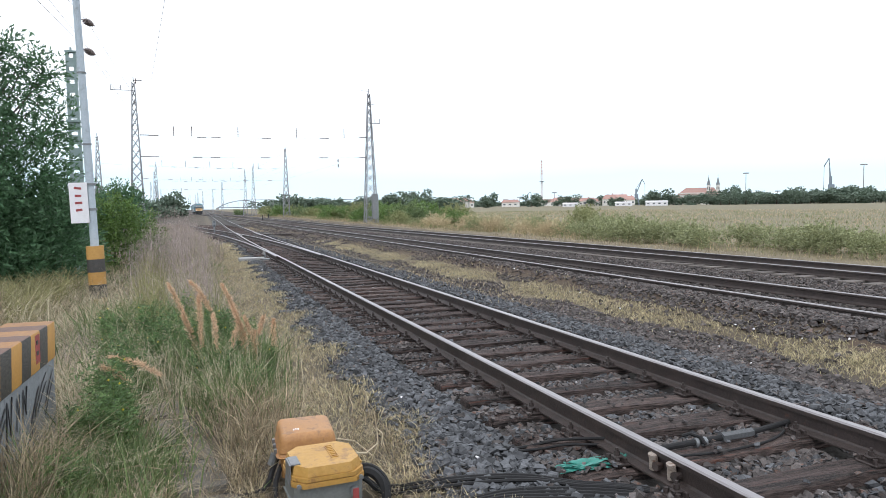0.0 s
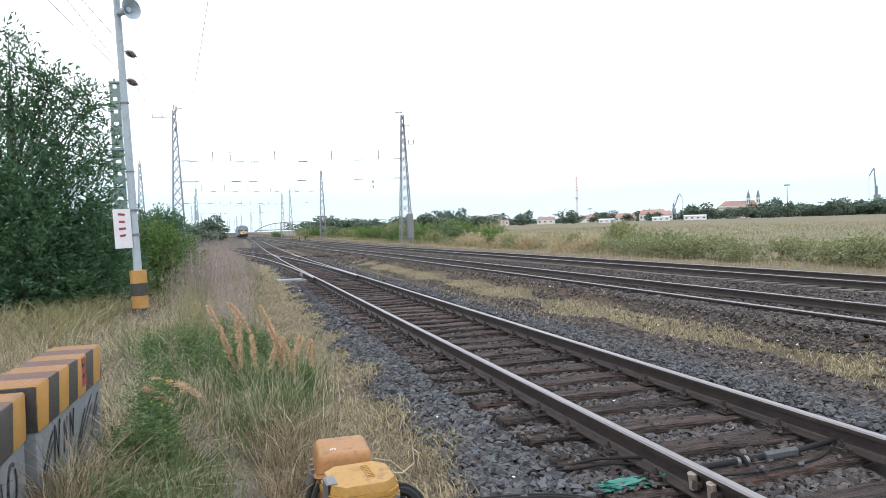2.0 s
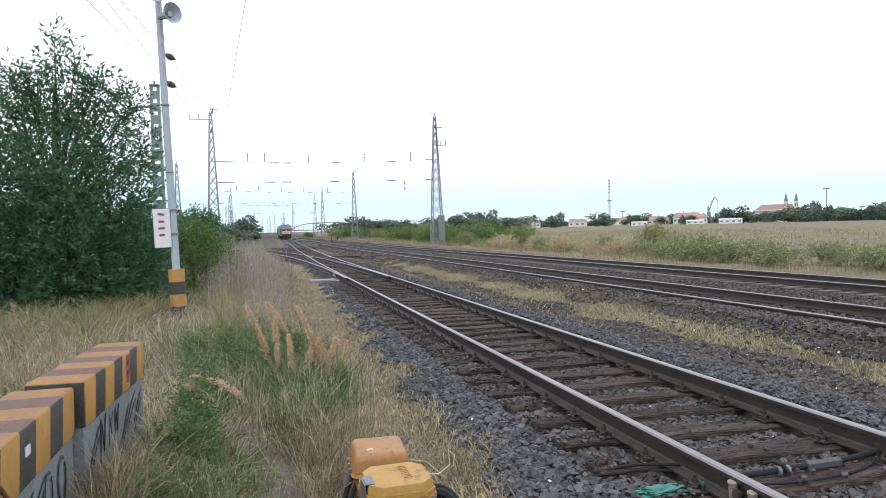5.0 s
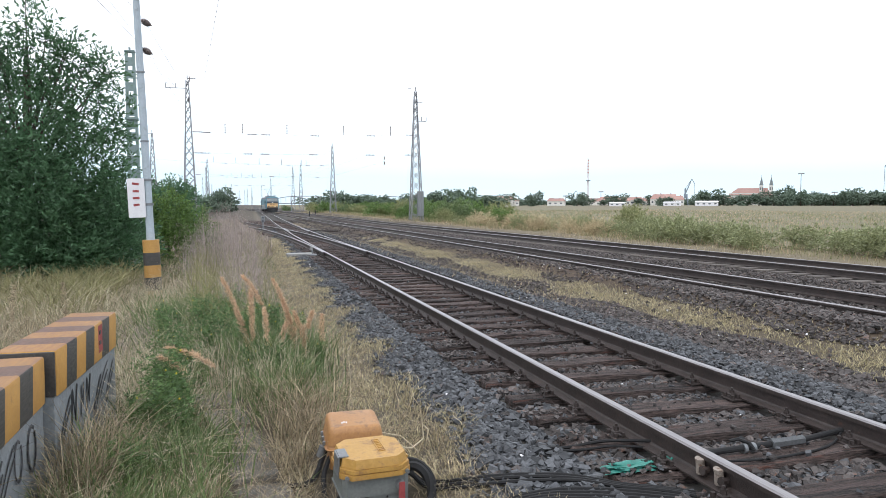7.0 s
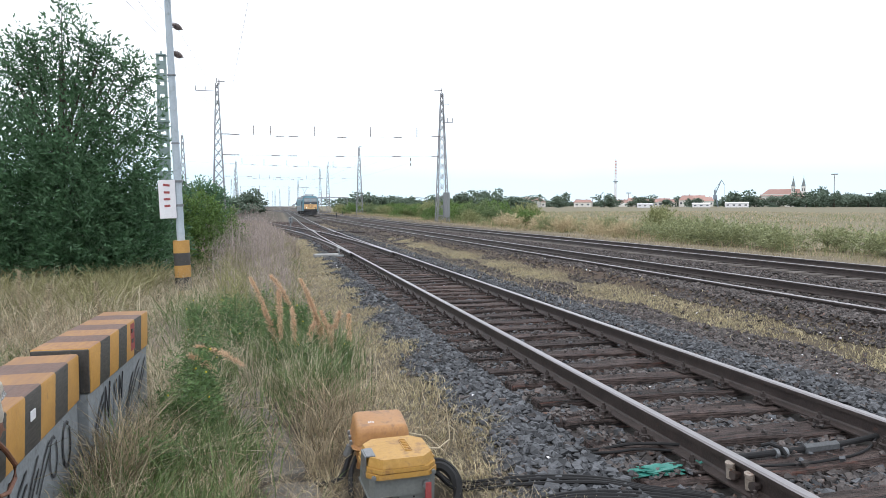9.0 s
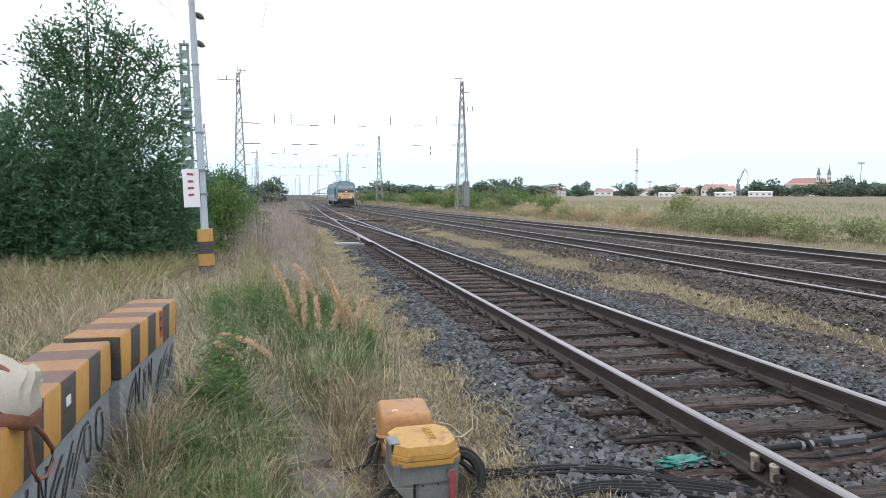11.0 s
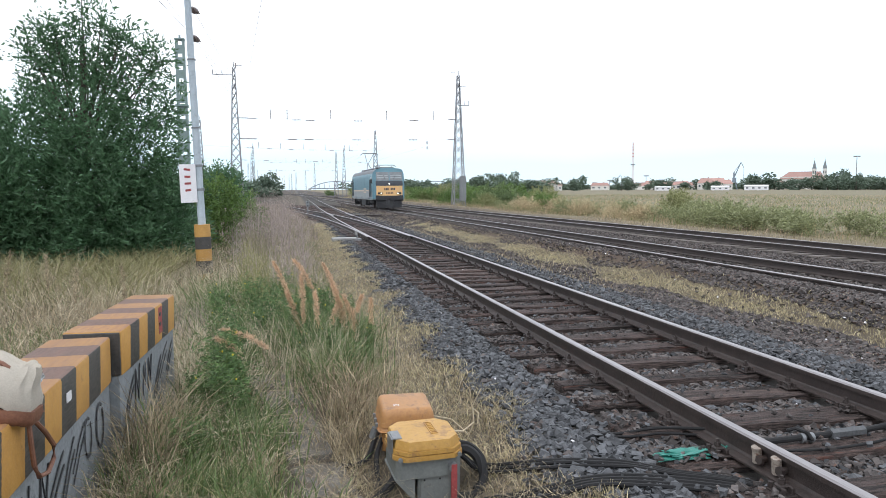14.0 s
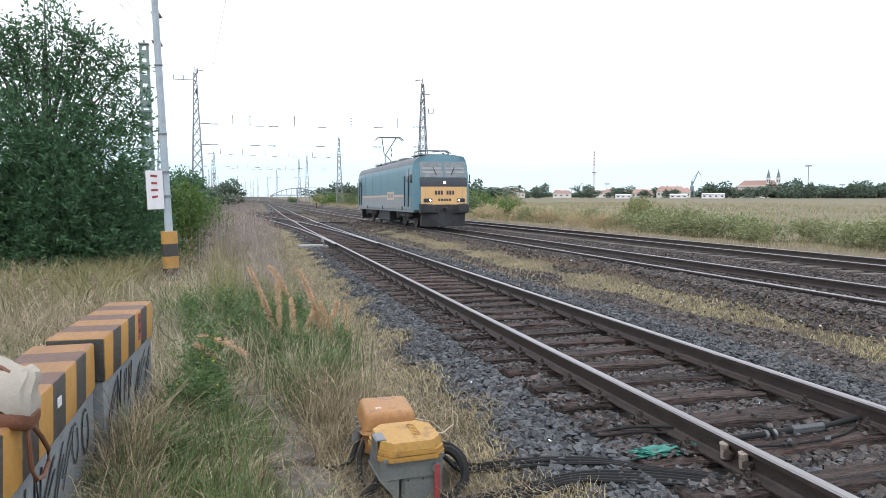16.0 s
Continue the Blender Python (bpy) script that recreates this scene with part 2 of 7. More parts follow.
def main_x(y):
    """Middle of the main track nearest to the siding, in plan."""
    return np.where(y < 110, 9.441 - 0.00641 * y - 0.00014 * y * y, 10.3 - 0.027 * y - 2.0e-7 * y ** 3)


def main_dir(y):
    return -0.00641 - 0.00028 * y if y < 110 else -0.027 - 6.0e-7 * y * y


def main_z(y):
    return MAIN_Z + grade(y)


def field_x(y):
    """Line from which the meadow's edge is set out."""
    return 10.3 - 0.027 * y - 2.0e-7 * y ** 3


def strip_x(y):
    return 7.15 - 0.008 * y


def smooth_noise(x, y, s, seed=0):
    """Cheap rolling noise, -1 to 1, for arrays."""
    o = seed * 12.7
    return (np.sin(x * s * 1.7 + 1.3 * np.sin(y * s * 1.1 + o) + o) + np.sin(y * s * 1.9 + 1.7 * np.sin(x * s * 0.9 + 2 * o) - o)) / 2


def ground_z(x, y):
    x, y = np.asarray(x, float), np.asarray(y, float)
    mx = main_x(np.clip(y, -50, 320))
    nx = near_x(y)
    fall = grade(y) * np.clip((17.5 - x) / 2.5, 0, 1)
    near = np.exp(-np.maximum(0, np.abs(x - nx) - 1.75) ** 2 / 0.25)
    main = np.exp(-np.maximum(0, np.abs(x - mx - 2.25) - 3.7) ** 2 / 0.6)
    base = -0.36 - 0.25 * np.clip((x - 17) / 5, 0, 1) + 0.035 * smooth_noise(x, y, 1.1) + 0.015 * smooth_noise(x, y, 4.3, 3)
    base = base + 0.06 * np.clip((0.9 - x) / 1.2, 0, 1) - 0.1 * np.exp(-((x - 0.85) ** 2 + (y - 4.7) ** 2) / 0.16)
    heap = np.exp(-(np.maximum(0, np.abs(x - mx + GAUGE_HALF + 0.42) - 0.3) ** 2) / 0.02)
    bed = np.where(x < 6.5, np.where(np.abs(x - nx) > 1.36, -0.215, np.where(np.abs(x - nx) > 0.88, -0.247, -0.262)), -0.225 + MAIN_Z)
    return base + (bed - base) * np.maximum(near, main) + 0.13 * heap + fall


# ---- ground ----
def ground_material():
    m = material("trackside_ground", (0.1, 0.09, 0.075), (0.2, 0.18, 0.15), 1.5, 0.95, 0.8, 14, world_space=True, dist=0.02)
    n, l = m.node_tree.nodes, m.node_tree.links
    bsdf = n["Principled BSDF"]
    tone = bsdf.inputs["Base Color"].links[0].from_socket
    pos = n.new("ShaderNodeNewGeometry")
    sep = n.new("ShaderNodeSeparateXYZ")
    l.new(pos.outputs["Position"], sep.inputs[0])
    wob = n.new("ShaderNodeTexNoise")
    wob.inputs["Scale"].default_value, wob.inputs["Detail"].default_value = 1.3, 8
    l.new(pos.outputs["Position"], wob.inputs["Vector"])

    def math_node(op, a, b, c=None):
        q = n.new("ShaderNodeMath")
        q.operation = op
        for i, v in enumerate((a, b, c)):
            if v is None:
                continue
            if isinstance(v, (int, float)):
                q.inputs[i].default_value = v
            else:
                l.new(v, q.inputs[i])
        return q.outputs[0]

    x = math_node("ADD", sep.outputs["X"], math_node("MULTIPLY_ADD", wob.outputs[0], 0.9, -0.45))
    y = math_node("MINIMUM", math_node("MAXIMUM", sep.outputs["Y"], -5.0), 60.0)
    u = math_node("MULTIPLY_ADD", y, 0.012, x)
    cols = []
    for coord, lo, hi, stops in (
        # first two stops are darkened: shade between the grass blades, put into the colour
        (x, -10, 10, ((0.0, (0.4, 0.34, 0.25)), (0.52, (0.62, 0.55, 0.45)), (0.55, (1.05, 0.96, 0.8)), (0.585, (0.36, 0.36, 0.37)), (1.0, (0.36, 0.36, 0.38)))),
        (u, 4, 34, ((0.0, (0.38, 0.38, 0.4)), (0.083, (0.45, 0.42, 0.4)), (0.1, (0.72, 0.62, 0.46)), (0.118, (0.72, 0.62, 0.46)),
                    (0.133, (0.6, 0.44, 0.36)), (0.18, (0.4, 0.34, 0.31)), (0.42, (0.36, 0.31, 0.29)), (0.48, (1.1, 0.98, 0.72)), (0.7, (1.5, 1.4, 0.95)), (1.0, (1.45, 1.42, 1.0))))):
        r = n.new("ShaderNodeValToRGB")
        while len(r.color_ramp.elements) < len(stops):
            r.color_ramp.elements.new(0.5)
        for e, (p, c) in zip(r.color_ramp.elements, stops):
            e.position, e.color = p, (*c, 1)
        mr = n.new("ShaderNodeMapRange")
        mr.inputs["From Min"].default_value, mr.inputs["From Max"].default_value = lo, hi
        l.new(coord, mr.inputs["Value"])
        l.new(mr.outputs[0], r.inputs[0])
        cols.append(r.outputs[0])
    pick = n.new("ShaderNodeMix")
    pick.data_type = "RGBA"
    l.new(math_node("GREATER_THAN", sep.outputs["X"], 5.0), pick.inputs["Factor"])
    l.new(cols[0], pick.inputs[6])
    l.new(cols[1], pick.inputs[7])
    mul = n.new("ShaderNodeMix")
    mul.data_type, mul.blend_type = "RGBA", "MULTIPLY"
    mul.inputs["Factor"].default_value = 1
    l.new(tone, mul.inputs[6])
    l.new(pick.outputs[2], mul.inputs[7])
    gain = n.new("ShaderNodeMix")
    gain.data_type, gain.blend_type = "RGBA", "MULTIPLY"
    gain.inputs["Factor"].default_value = 1
    gain.inputs[7].default_value = (0.8, 0.8, 0.8, 1)
    l.new(mul.outputs[2], gain.inputs[6])
    l.new(gain.outputs[2], bsdf.inputs["Base Color"])
    return m


def build_ground():
    far = np.geomspace(1, 4600, 34)
    xs = np.concatenate([-12 - far[::-1], np.arange(-12, 24, 0.2), 24 + far])
    ys = np.concatenate([-6 - np.geomspace(1, 300, 10)[::-1], np.arange(-6, 46, 0.25), 46 + far])
    gx, gy = np.meshgrid(xs, ys, indexing="ij")
    gz = ground_z(gx, gy)
    v = np.stack([gx, gy, gz], -1).reshape(-1, 3)
    nx, ny = gx.shape
    i = np.arange(nx * ny).reshape(nx, ny)
    f = np.stack([i[:-1, :-1], i[1:, :-1], i[1:, 1:], i[:-1, 1:]], -1).reshape(-1, 4)
    ob = mesh_from_arrays("ground", v, f, [ground_material()], label="trackside ground of ballast, dry grass and soil", smooth=True)
    tagged(ob, category="ground", kind="structure")


build_ground()


# ---- tracks ----
RAIL_PROFILE = [(-0.075, -0.172), (0.075, -0.172), (0.075, -0.16), (0.02, -0.145), (0.009, -0.13), (0.009, -0.05), (0.036, -0.04), (0.036, -0.012),
                (0.026, -0.001), (-0.026, -0.001), (-0.036, -0.012), (-0.036, -0.04), (-0.009, -0.05), (-0.009, -0.13), (-0.02, -0.145), (-0.075, -0.16)]


def rail(name, line, parent, label="", height=grade):
    """A rail along a list of plan points (x, y), at the height that its line has there; its running surface is polished."""
    bm = bmesh.new()
    rings = []
    pts = [Vector((x, y, height(y))) for x, y in line]
    for i, p in enumerate(pts):
        d = (pts[min(i + 1, len(pts) - 1)] - pts[max(i - 1, 0)]).normalized()
        side = Vector((d.y, -d.x, 0))
        rings.append([bm.verts.new(p + side * a + Vector((0, 0, b))) for a, b in RAIL_PROFILE])
    k = len(RAIL_PROFILE)
    for a, b in zip(rings, rings[1:]):
        for j in range(k):
            f = bm.faces.new((a[j], a[(j + 1) % k], b[(j + 1) % k], b[j]))
            f.material_index = 1 if j in (8, 9) else 0
    bm.faces.new(rings[0])
    bm.faces.new(rings[-1][::-1])
    bmesh.ops.recalc_face_normals(bm, faces=bm.faces)
    return part(name, bm, [M_RUST, M_RAILTOP], parent, label, smooth=30)


def sleeper_mesh(length, width, height, mat, seed, worn=0.012):
    rnd = random.Random(seed)
    bm = bmesh.new()
    add_box(bm, (0, 0, -height / 2), (length, width, height), 0.012)
    bmesh.ops.subdivide_edges(bm, edges=[e for e in bm.edges if abs((e.verts[0].co - e.verts[1].co).x) > 1], cuts=5)
    for v in bm.verts:
        v.co += Vector((rnd.uniform(-1, 1) * worn * 0.8, rnd.uniform(-1, 1) * worn, rnd.uniform(-1, 0.5) * worn))
    me = bpy.data.meshes.new("sleeper")
    bm.to_mesh(me)
    bm.free()
    me.materials.append(mat)
    return me


def baseplate_mesh():
    """Ribbed baseplate with two clamps, bolts and nuts, for one rail."""
    bm = bmesh.new()
    add_box(bm, (0, 0, 0.008), (0.34, 0.16, 0.016), 0.004)
    for s in (-1, 1):
        add_box(bm, (s * 0.09, 0, 0.03), (0.02, 0.13, 0.045), 0.004)
        add_box(bm, (s * 0.115, 0, 0.045), (0.07, 0.06, 0.02), 0.006)
        add_rod(bm, (s * 0.12, 0, 0.05), (s * 0.12, 0, 0.085), 0.02, None, 6)
        add_rod(bm, (s * 0.12, 0, 0.085), (s * 0.12, 0, 0.105), 0.011, None, 6)
        for q in (-1, 1):
            add_rod(bm, (s * 0.15, q * 0.055, 0.015), (s * 0.15, q * 0.055, 0.05), 0.016, None, 6)
    me = bpy.data.meshes.new("baseplate")
    bm.to_mesh(me)
    bm.free()
    me.materials.append(M_RUST)
    return me


GAUGE = 0.7525


def near_track():
    tr = empty("railway_track", label="old siding track with rusty rails on dark weathered wooden sleepers", category="railway track")
    ys = [-12 + 4 * i for i in range(110)]
    rail("rail", [(near_x(y) - GAUGE, y) for y in ys], tr)
    rail("rail", [(near_x(y) + GAUGE, y) for y in ys], tr)
    toe, radius = 25.0, 300.0

    def branch(y):
        d = max(0.0, y - toe)
        return -d * d / (2 * radius) if d < 34 else -34 * 34 / (2 * radius) - (d - 34) * 34 / radius
    by = [toe + 1.5 * i for i in range(48)]
    rail("switch_rail", [(near_x(y) + GAUGE - 0.075 + branch(y), y) for y in by], tr, "curved switch rail with a polished blade")
    rail("switch_rail", [(near_x(y) - GAUGE - 0.075 + branch(y), y) for y in by], tr, "curved outer rail of the branch track")
    for s in (-1, 1):
        rail("guard_rail", [(near_x(48 + k) + s * (GAUGE - 0.12), 48 + k) for k in range(9)], tr)
    kinds = [sleeper_mesh(2.55, 0.25, 0.16, M_WOOD, 11 + k) for k in range(6)]
    rnd = random.Random(4)
    plate = baseplate_mesh()
    for i in range(-16, 160):
        y = -1.7 + 0.61 * i + rnd.uniform(-0.03, 0.03)
        ob = new("sleeper", rnd.choice(kinds))
        ob.parent = tr
        grow = 1.0
        shift = 0.0
        if y > toe:
            shift = branch(y) / 2
            grow = min(1.0 - branch(y) / 2.55, 2.2)
        ob.matrix_basis = pose(near_x(y) + rnd.uniform(-0.04, 0.04) + shift, y, grade(y) - 0.176 + rnd.uniform(-0.012, 0.0), rnd.uniform(-1, 1), rnd.uniform(-0.5, 0.5), rnd.uniform(-1.1, 1.1)) @ Matrix.Diagonal((grow, rnd.uniform(0.9, 1.12), 1, 1))
        if y < 34:
            for s in (-1, 1):
                bp = new("baseplate", plate)
                bp.parent = tr
                bp.matrix_basis = pose(near_x(y) + s * GAUGE, y, grade(y) - 0.182)
    return tr


def main_track(off, group_label):
    tr = empty("railway_track", label=group_label, category="railway track", group="main line tracks")
    ys = [-20 + 5 * i for i in range(75)]
    for s in (-1, 1):
        rail("rail", [(main_x(y) + off + s * GAUGE, y) for y in ys], tr, height=main_z)
    me = sleeper_mesh(2.6, 0.28, 0.2, M_SLEEPER_C, 5, 0.004)
    for i in range(150):
        y = 1.5 + 0.6 * i
        ob = new("sleeper", me)
        ob.parent = tr
        ob.matrix_basis = pose(main_x(y) + off, y, main_z(y) + (-0.225 if off == 0 else -0.17), 0, 0, math.degrees(-math.atan(main_dir(y))))
    return tr


near_track()
main_track(0.0, "main line track with dark rails on dusty concrete sleepers")
main_track(4.84, "second main line track with dark rails beside the field")


# ---- masts and wires ----
def lattice_mast(x, y, h, w0, label, name="lattice_mast", arms=(), turn=0.0, bays=14, box=False):
    foot = float(ground_z(x, y)) - 0.05
    h += -0.41 - foot if x < 15 else 0.0
    t = empty(name, pose(x, y, foot, 0, 0, turn), label, "mast", "catenary masts")
    half = lambda z: (w0 * (1 - z / h) + 0.26 * (z / h)) / 2
    corners = [(-1, -1), (1, -1), (1, 1), (-1, 1)]
    for sx, sy in corners:
        bm = bmesh.new()
        add_rod(bm, (sx * half(0), sy * half(0), 0), (sx * half(h), sy * half(h), h), 0.075, 0.055, 4)
        part("leg", bm, M_LATTICE, t)
    zs = [h * (1 - (1 - k / bays) ** 1.15) for k in range(bays + 1)]
    for i in range(4):
        bm = bmesh.new()
        a, b = corners[i], corners[(i + 1) % 4]
        for k in range(bays):
            p, q = zs[k], zs[k + 1]
            if k % 2:
                a, b = b, a
            add_rod(bm, (a[0] * half(p), a[1] * half(p), p), (b[0] * half(q), b[1] * half(q), q), 0.038, None, 4, False)
            add_rod(bm, (b[0] * half(p), b[1] * half(p), p), (a[0] * half(q), a[1] * half(q), q), 0.028, None, 4, False)
        tagged(part("bracing", bm, M_LATTICE, t), kind="stuff")
    rod_part("top_spike", (0, 0, h), (0, 0, h + 0.55), 0.05, M_LATTICE, t)
    for ax, az, al in arms:
        bm = bmesh.new()
        add_rod(bm, (0, 0, az), (al, 0, az), 0.045, None, 5)
        if abs(al) > 1.0:
            for q in (0.55, 1.0):
                add_rod(bm, (al * q, 0, az), (al * q, 0, az + 0.55), 0.05, None, 5)
        part("cross_arm", bm, M_LATTICE, t)
    if box:
        box_part("cabinet", (0.35, -0.75, 2.2), (0.75, 0.45, 3.0), M_GREY, t, 0.02, "narrow grey steel cabinet")
        box_part("cabinet", (-0.1, -0.5, 0.9), (1.0, 0.3, 0.12), M_LATTICE, t, 0.01)
    return t


lattice_mast(19.3, 83.1, 15.6, 1.45, "tall lattice steel catenary mast with a grey cabinet at its foot", arms=((0, 15.9, -0.9), (0, 14.3, 0.9), (0, 12.1, 1.3)), box=True)
lattice_mast(-6.6, 84.8, 16.0, 1.45, "tall lattice steel catenary mast with a short cross arm", arms=((0, 15.3, -2.3), (0, 16.4, 0.9)))
lattice_mast(17.7, 158.0, 15.0, 1.4, "lattice steel catenary mast beside the main line", arms=((0, 15.2, 0.7),), bays=11)
lattice_mast(-17.6, 142.0, 15.5, 1.5, "lattice steel catenary mast beyond the shrubs", arms=((0, 15.6, -0.8),), bays=11)
lattice_mast(15.4, 228.0, 15.0, 1.4, "distant lattice steel catenary mast", bays=9)
lattice_mast(-12.4, 222.0, 15.5, 1.4, "distant lattice steel catenary mast", bays=9)
lattice_mast(14.2, 250.0, 15.0, 1.3, "distant lattice steel catenary mast", bays=9)
lattice_mast(-14.5, 250.0, 14.5, 1.3, "distant lattice steel catenary mast", bays=9)


def far_mast_mesh():
    bm = bmesh.new()
    for s in (-1, 1):
        for q in (-1, 1):
            add_rod(bm, (s * 0.5, q * 0.5, 0), (s * 0.13, q * 0.13, 14), 0.06, None, 4, False)
    for k in range(8):
        z0, z1 = 14 * k / 8, 14 * (k + 1) / 8
        w0, w1 = 0.5 - 0.37 * k / 8, 0.5 - 0.37 * (k + 1) / 8
        for q in (-1, 1):
            add_rod(bm, (-w0, q * w0, z0), (w1, q * w1, z1), 0.03, None, 4, False)
            add_rod(bm, (w0, q * w0, z0), (-w1, q * w1, z1), 0.03, None, 4, False)
    me = bpy.data.meshes.new("far_mast")
    bm.to_mesh(me)
    bm.free()
    me.materials.append(M_LATTICE)
    return me


FAR_MAST = far_mast_mesh()
rnd_m = random.Random(3)
for row, x0, dx in ((0, 11.0, -0.05), (1, -17.0, -0.03), (2, -34.0, -0.05), (3, -3.0, -0.06), (4, -52.0, -0.06)):
    for k in range(7):
        yy = 300 + 70 * k + 17 * row
        ob = new("catenary_mast", FAR_MAST)
        ob.matrix_basis = pose(x0 + dx * (yy - 250) + rnd_m.uniform(-1, 1), yy, -0.6, 0, 0, rnd_m.uniform(-4, 4)) @ Matrix.Diagonal((1, 1, rnd_m.uniform(0.85, 1.1), 1))
        tagged(ob, "distant lattice steel catenary mast in the yard", "mast", "far catenary masts")


def insulator(bm, p, d, length):
    """A string of sheds along d, with its caps."""
    p, d = Vector(p), Vector(d).normalized()
    n = 6
    add_rod(bm, p - d * length / 2, p + d * length / 2, 0.035, None, 6)
    for k in range(n):
        c = p + d * length * ((k + 0.5) / n - 0.5)
        add_rod(bm, c - d * 0.03, c + d * 0.03, 0.09, 0.045, 8)


def head_span(name, a, b, levels, hung, label):
    """Cross wires between two masts, with insulators in them and hung from them."""
    t = empty(name, None, label, "overhead wire", "head spans")
    a, b = Vector(a), Vector(b)
    along = (b - a).normalized()
    for z, sag, fracs in levels:
        bm = bmesh.new()
        pts = []
        for k in range(13):
            f = k / 12
            p = a.lerp(b, f)
            pts.append((p.x, p.y, z - sag * 4 * f * (1 - f)))
        add_tube(bm, pts, 0.005, 4)
        part("cross_wire", bm, M_WIRE, t)
        for f in fracs:
            bm = bmesh.new()
            p = a.lerp(b, f)
            insulator(bm, (p.x, p.y, z - sag * 4 * f * (1 - f)), along, 1.0)
            part("insulator", bm, M_PORCELAIN, t)
    for f, z, ln in hung:
        bm = bmesh.new()
        p = a.lerp(b, f)
        insulator(bm, (p.x, p.y, z), (0, 0, 1), ln)
        part("insulator", bm, M_PORCELAIN, t)


def fr(px):
    return ((px - 480) / 1240 * 84 + 2.3 + 6.97) / 25.4


head_span("head_span", (-6.97, 84.8, 0), (19.3, 83.1, 0),
          ((9.9, 0.3, [fr(p) for p in (362, 375, 447, 469, 548, 642, 708)]), (7.5, 0.1, [fr(p) for p in (362, 375, 440, 467, 545, 640, 707)])),
          [(fr(p), 10.3, 1.1) for p in (405, 432, 503, 596, 675)] + [(fr(664), 7.1, 0.35), (fr(664), 6.5, 0.35), (fr(350), 13.4, 0.6), (fr(353), 9.7, 0.5), (fr(352), 15.7, 0.6)],
          "cross wires with brown insulators strung between two masts")
head_span("head_span", (-17.6, 142, 0), (17.7, 158, 0),
          ((10.2, 0.3, [0.25, 0.36, 0.48, 0.6, 0.72, 0.84, 0.93]), (7.6, 0.1, [0.22, 0.34, 0.5, 0.62, 0.75, 0.9])),
          [(f, 10.6, 1.2) for f in (0.3, 0.42, 0.55, 0.68, 0.8, 0.83)], "distant cross wires with brown insulators strung between masts")
head_span("head_span", (-12.4, 222, 0), (14.6, 228, 0),
          ((10.2, 0.3, [0.2, 0.3, 0.42, 0.5, 0.62, 0.72, 0.86]), (7.6, 0.1, [0.18, 0.3, 0.45, 0.6, 0.7, 0.9])),
          [(f, 10.6, 1.3) for f in (0.25, 0.36, 0.48, 0.58, 0.78)], "far cross wires with brown insulators strung between masts")


def contact_wires():
    for off in (0.0, 4.8):
        t = empty("contact_line", None, "thin overhead contact wire and catenary above the main track", "overhead wire", "contact lines")
        for z, r in ((5.9, 0.004), (7.2, 0.004)):
            bm = bmesh.new()
            add_tube(bm, [(main_x(y) + off, y, z) for y in range(70, 260, 12)], r, 4)
            part("wire", bm, M_WIRE, t)


contact_wires()


def feeder_wires():
    """Wires from the mast beside the siding that pass over the verge, two of them with an insulator in the span."""
    def wire(pts, r, label):
        bm = bmesh.new()
        add_tube(bm, pts, r, 4)
        tagged(link_mesh("feeder_wire", bm, M_WIRE, None, label, 50), category="overhead wire", group="feeder wires")
    def span(a, b, sag, r):
        a, b = Vector(a), Vector(b)
        pts = [a.lerp(b, k / 12) - Vector((0, 0, sag * 4 * (k / 12) * (1 - k / 12))) for k in range(13)]
        wire(pts, r, "thin dark overhead wire running from the mast over the verge")
    span((-4.74, 84.0, 15.6), (6.4, -40.0, 15.6), 0.17, 0.013)
    span((-5.5, 83.6, 11.5), (-7.4, -30.0, 11.5), 0.17, 0.011)
    for z, far_z in ((11.0, 13.6), (9.55, 11.2)):
        p = Vector((-5.0, 40.0, z))
        near_end = Vector((-9.6, -2.0, z + 2.6))
        far_end = Vector((-6.2, 84.0, far_z))
        span(tuple(p), tuple(far_end), 0.1, 0.011)
        span(tuple(near_end), tuple(p), 0.1, 0.011)
        bm = bmesh.new()
        axis = Vector((0.24, 0.12, -0.1)).normalized()
        add_rod(bm, p - axis * 0.34, p + axis * 0.34, 0.03, None, 6)
        for k, r in enumerate((0.11, 0.17, 0.19, 0.19, 0.17, 0.11)):
            c = p + axis * (-0.21 + 0.085 * k)
            add_rod(bm, c - axis * 0.035, c + axis * 0.035, r, r * 0.8, 10)
        tagged(link_mesh("wire_insulator", bm, M_PORCELAIN, None, "dark ribbed egg-shaped insulator hanging in the overhead wire", 40), category="insulator", group="wire insulators")


feeder_wires()


def far_portal():
    """Low signal portal beyond the third mast."""
    t = empty("signal_gantry", pose(15.2, 205, -0.6), "low grey tubular gantry frame beside the line", "gantry")
    for s in (-1, 1):
        rod_part("post", (s * 4.2, 0, 0), (s * 4.2, 0, 4.6), 0.09, M_LATTICE, t)
        rod_part("brace", (s * 4.2, 0, 2.6), (s * 3.0, 0, 4.6), 0.06, M_LATTICE, t)
    rod_part("beam", (-4.2, 0, 4.6), (4.2, 0, 4.6), 0.09, M_LATTICE, t)


far_portal()


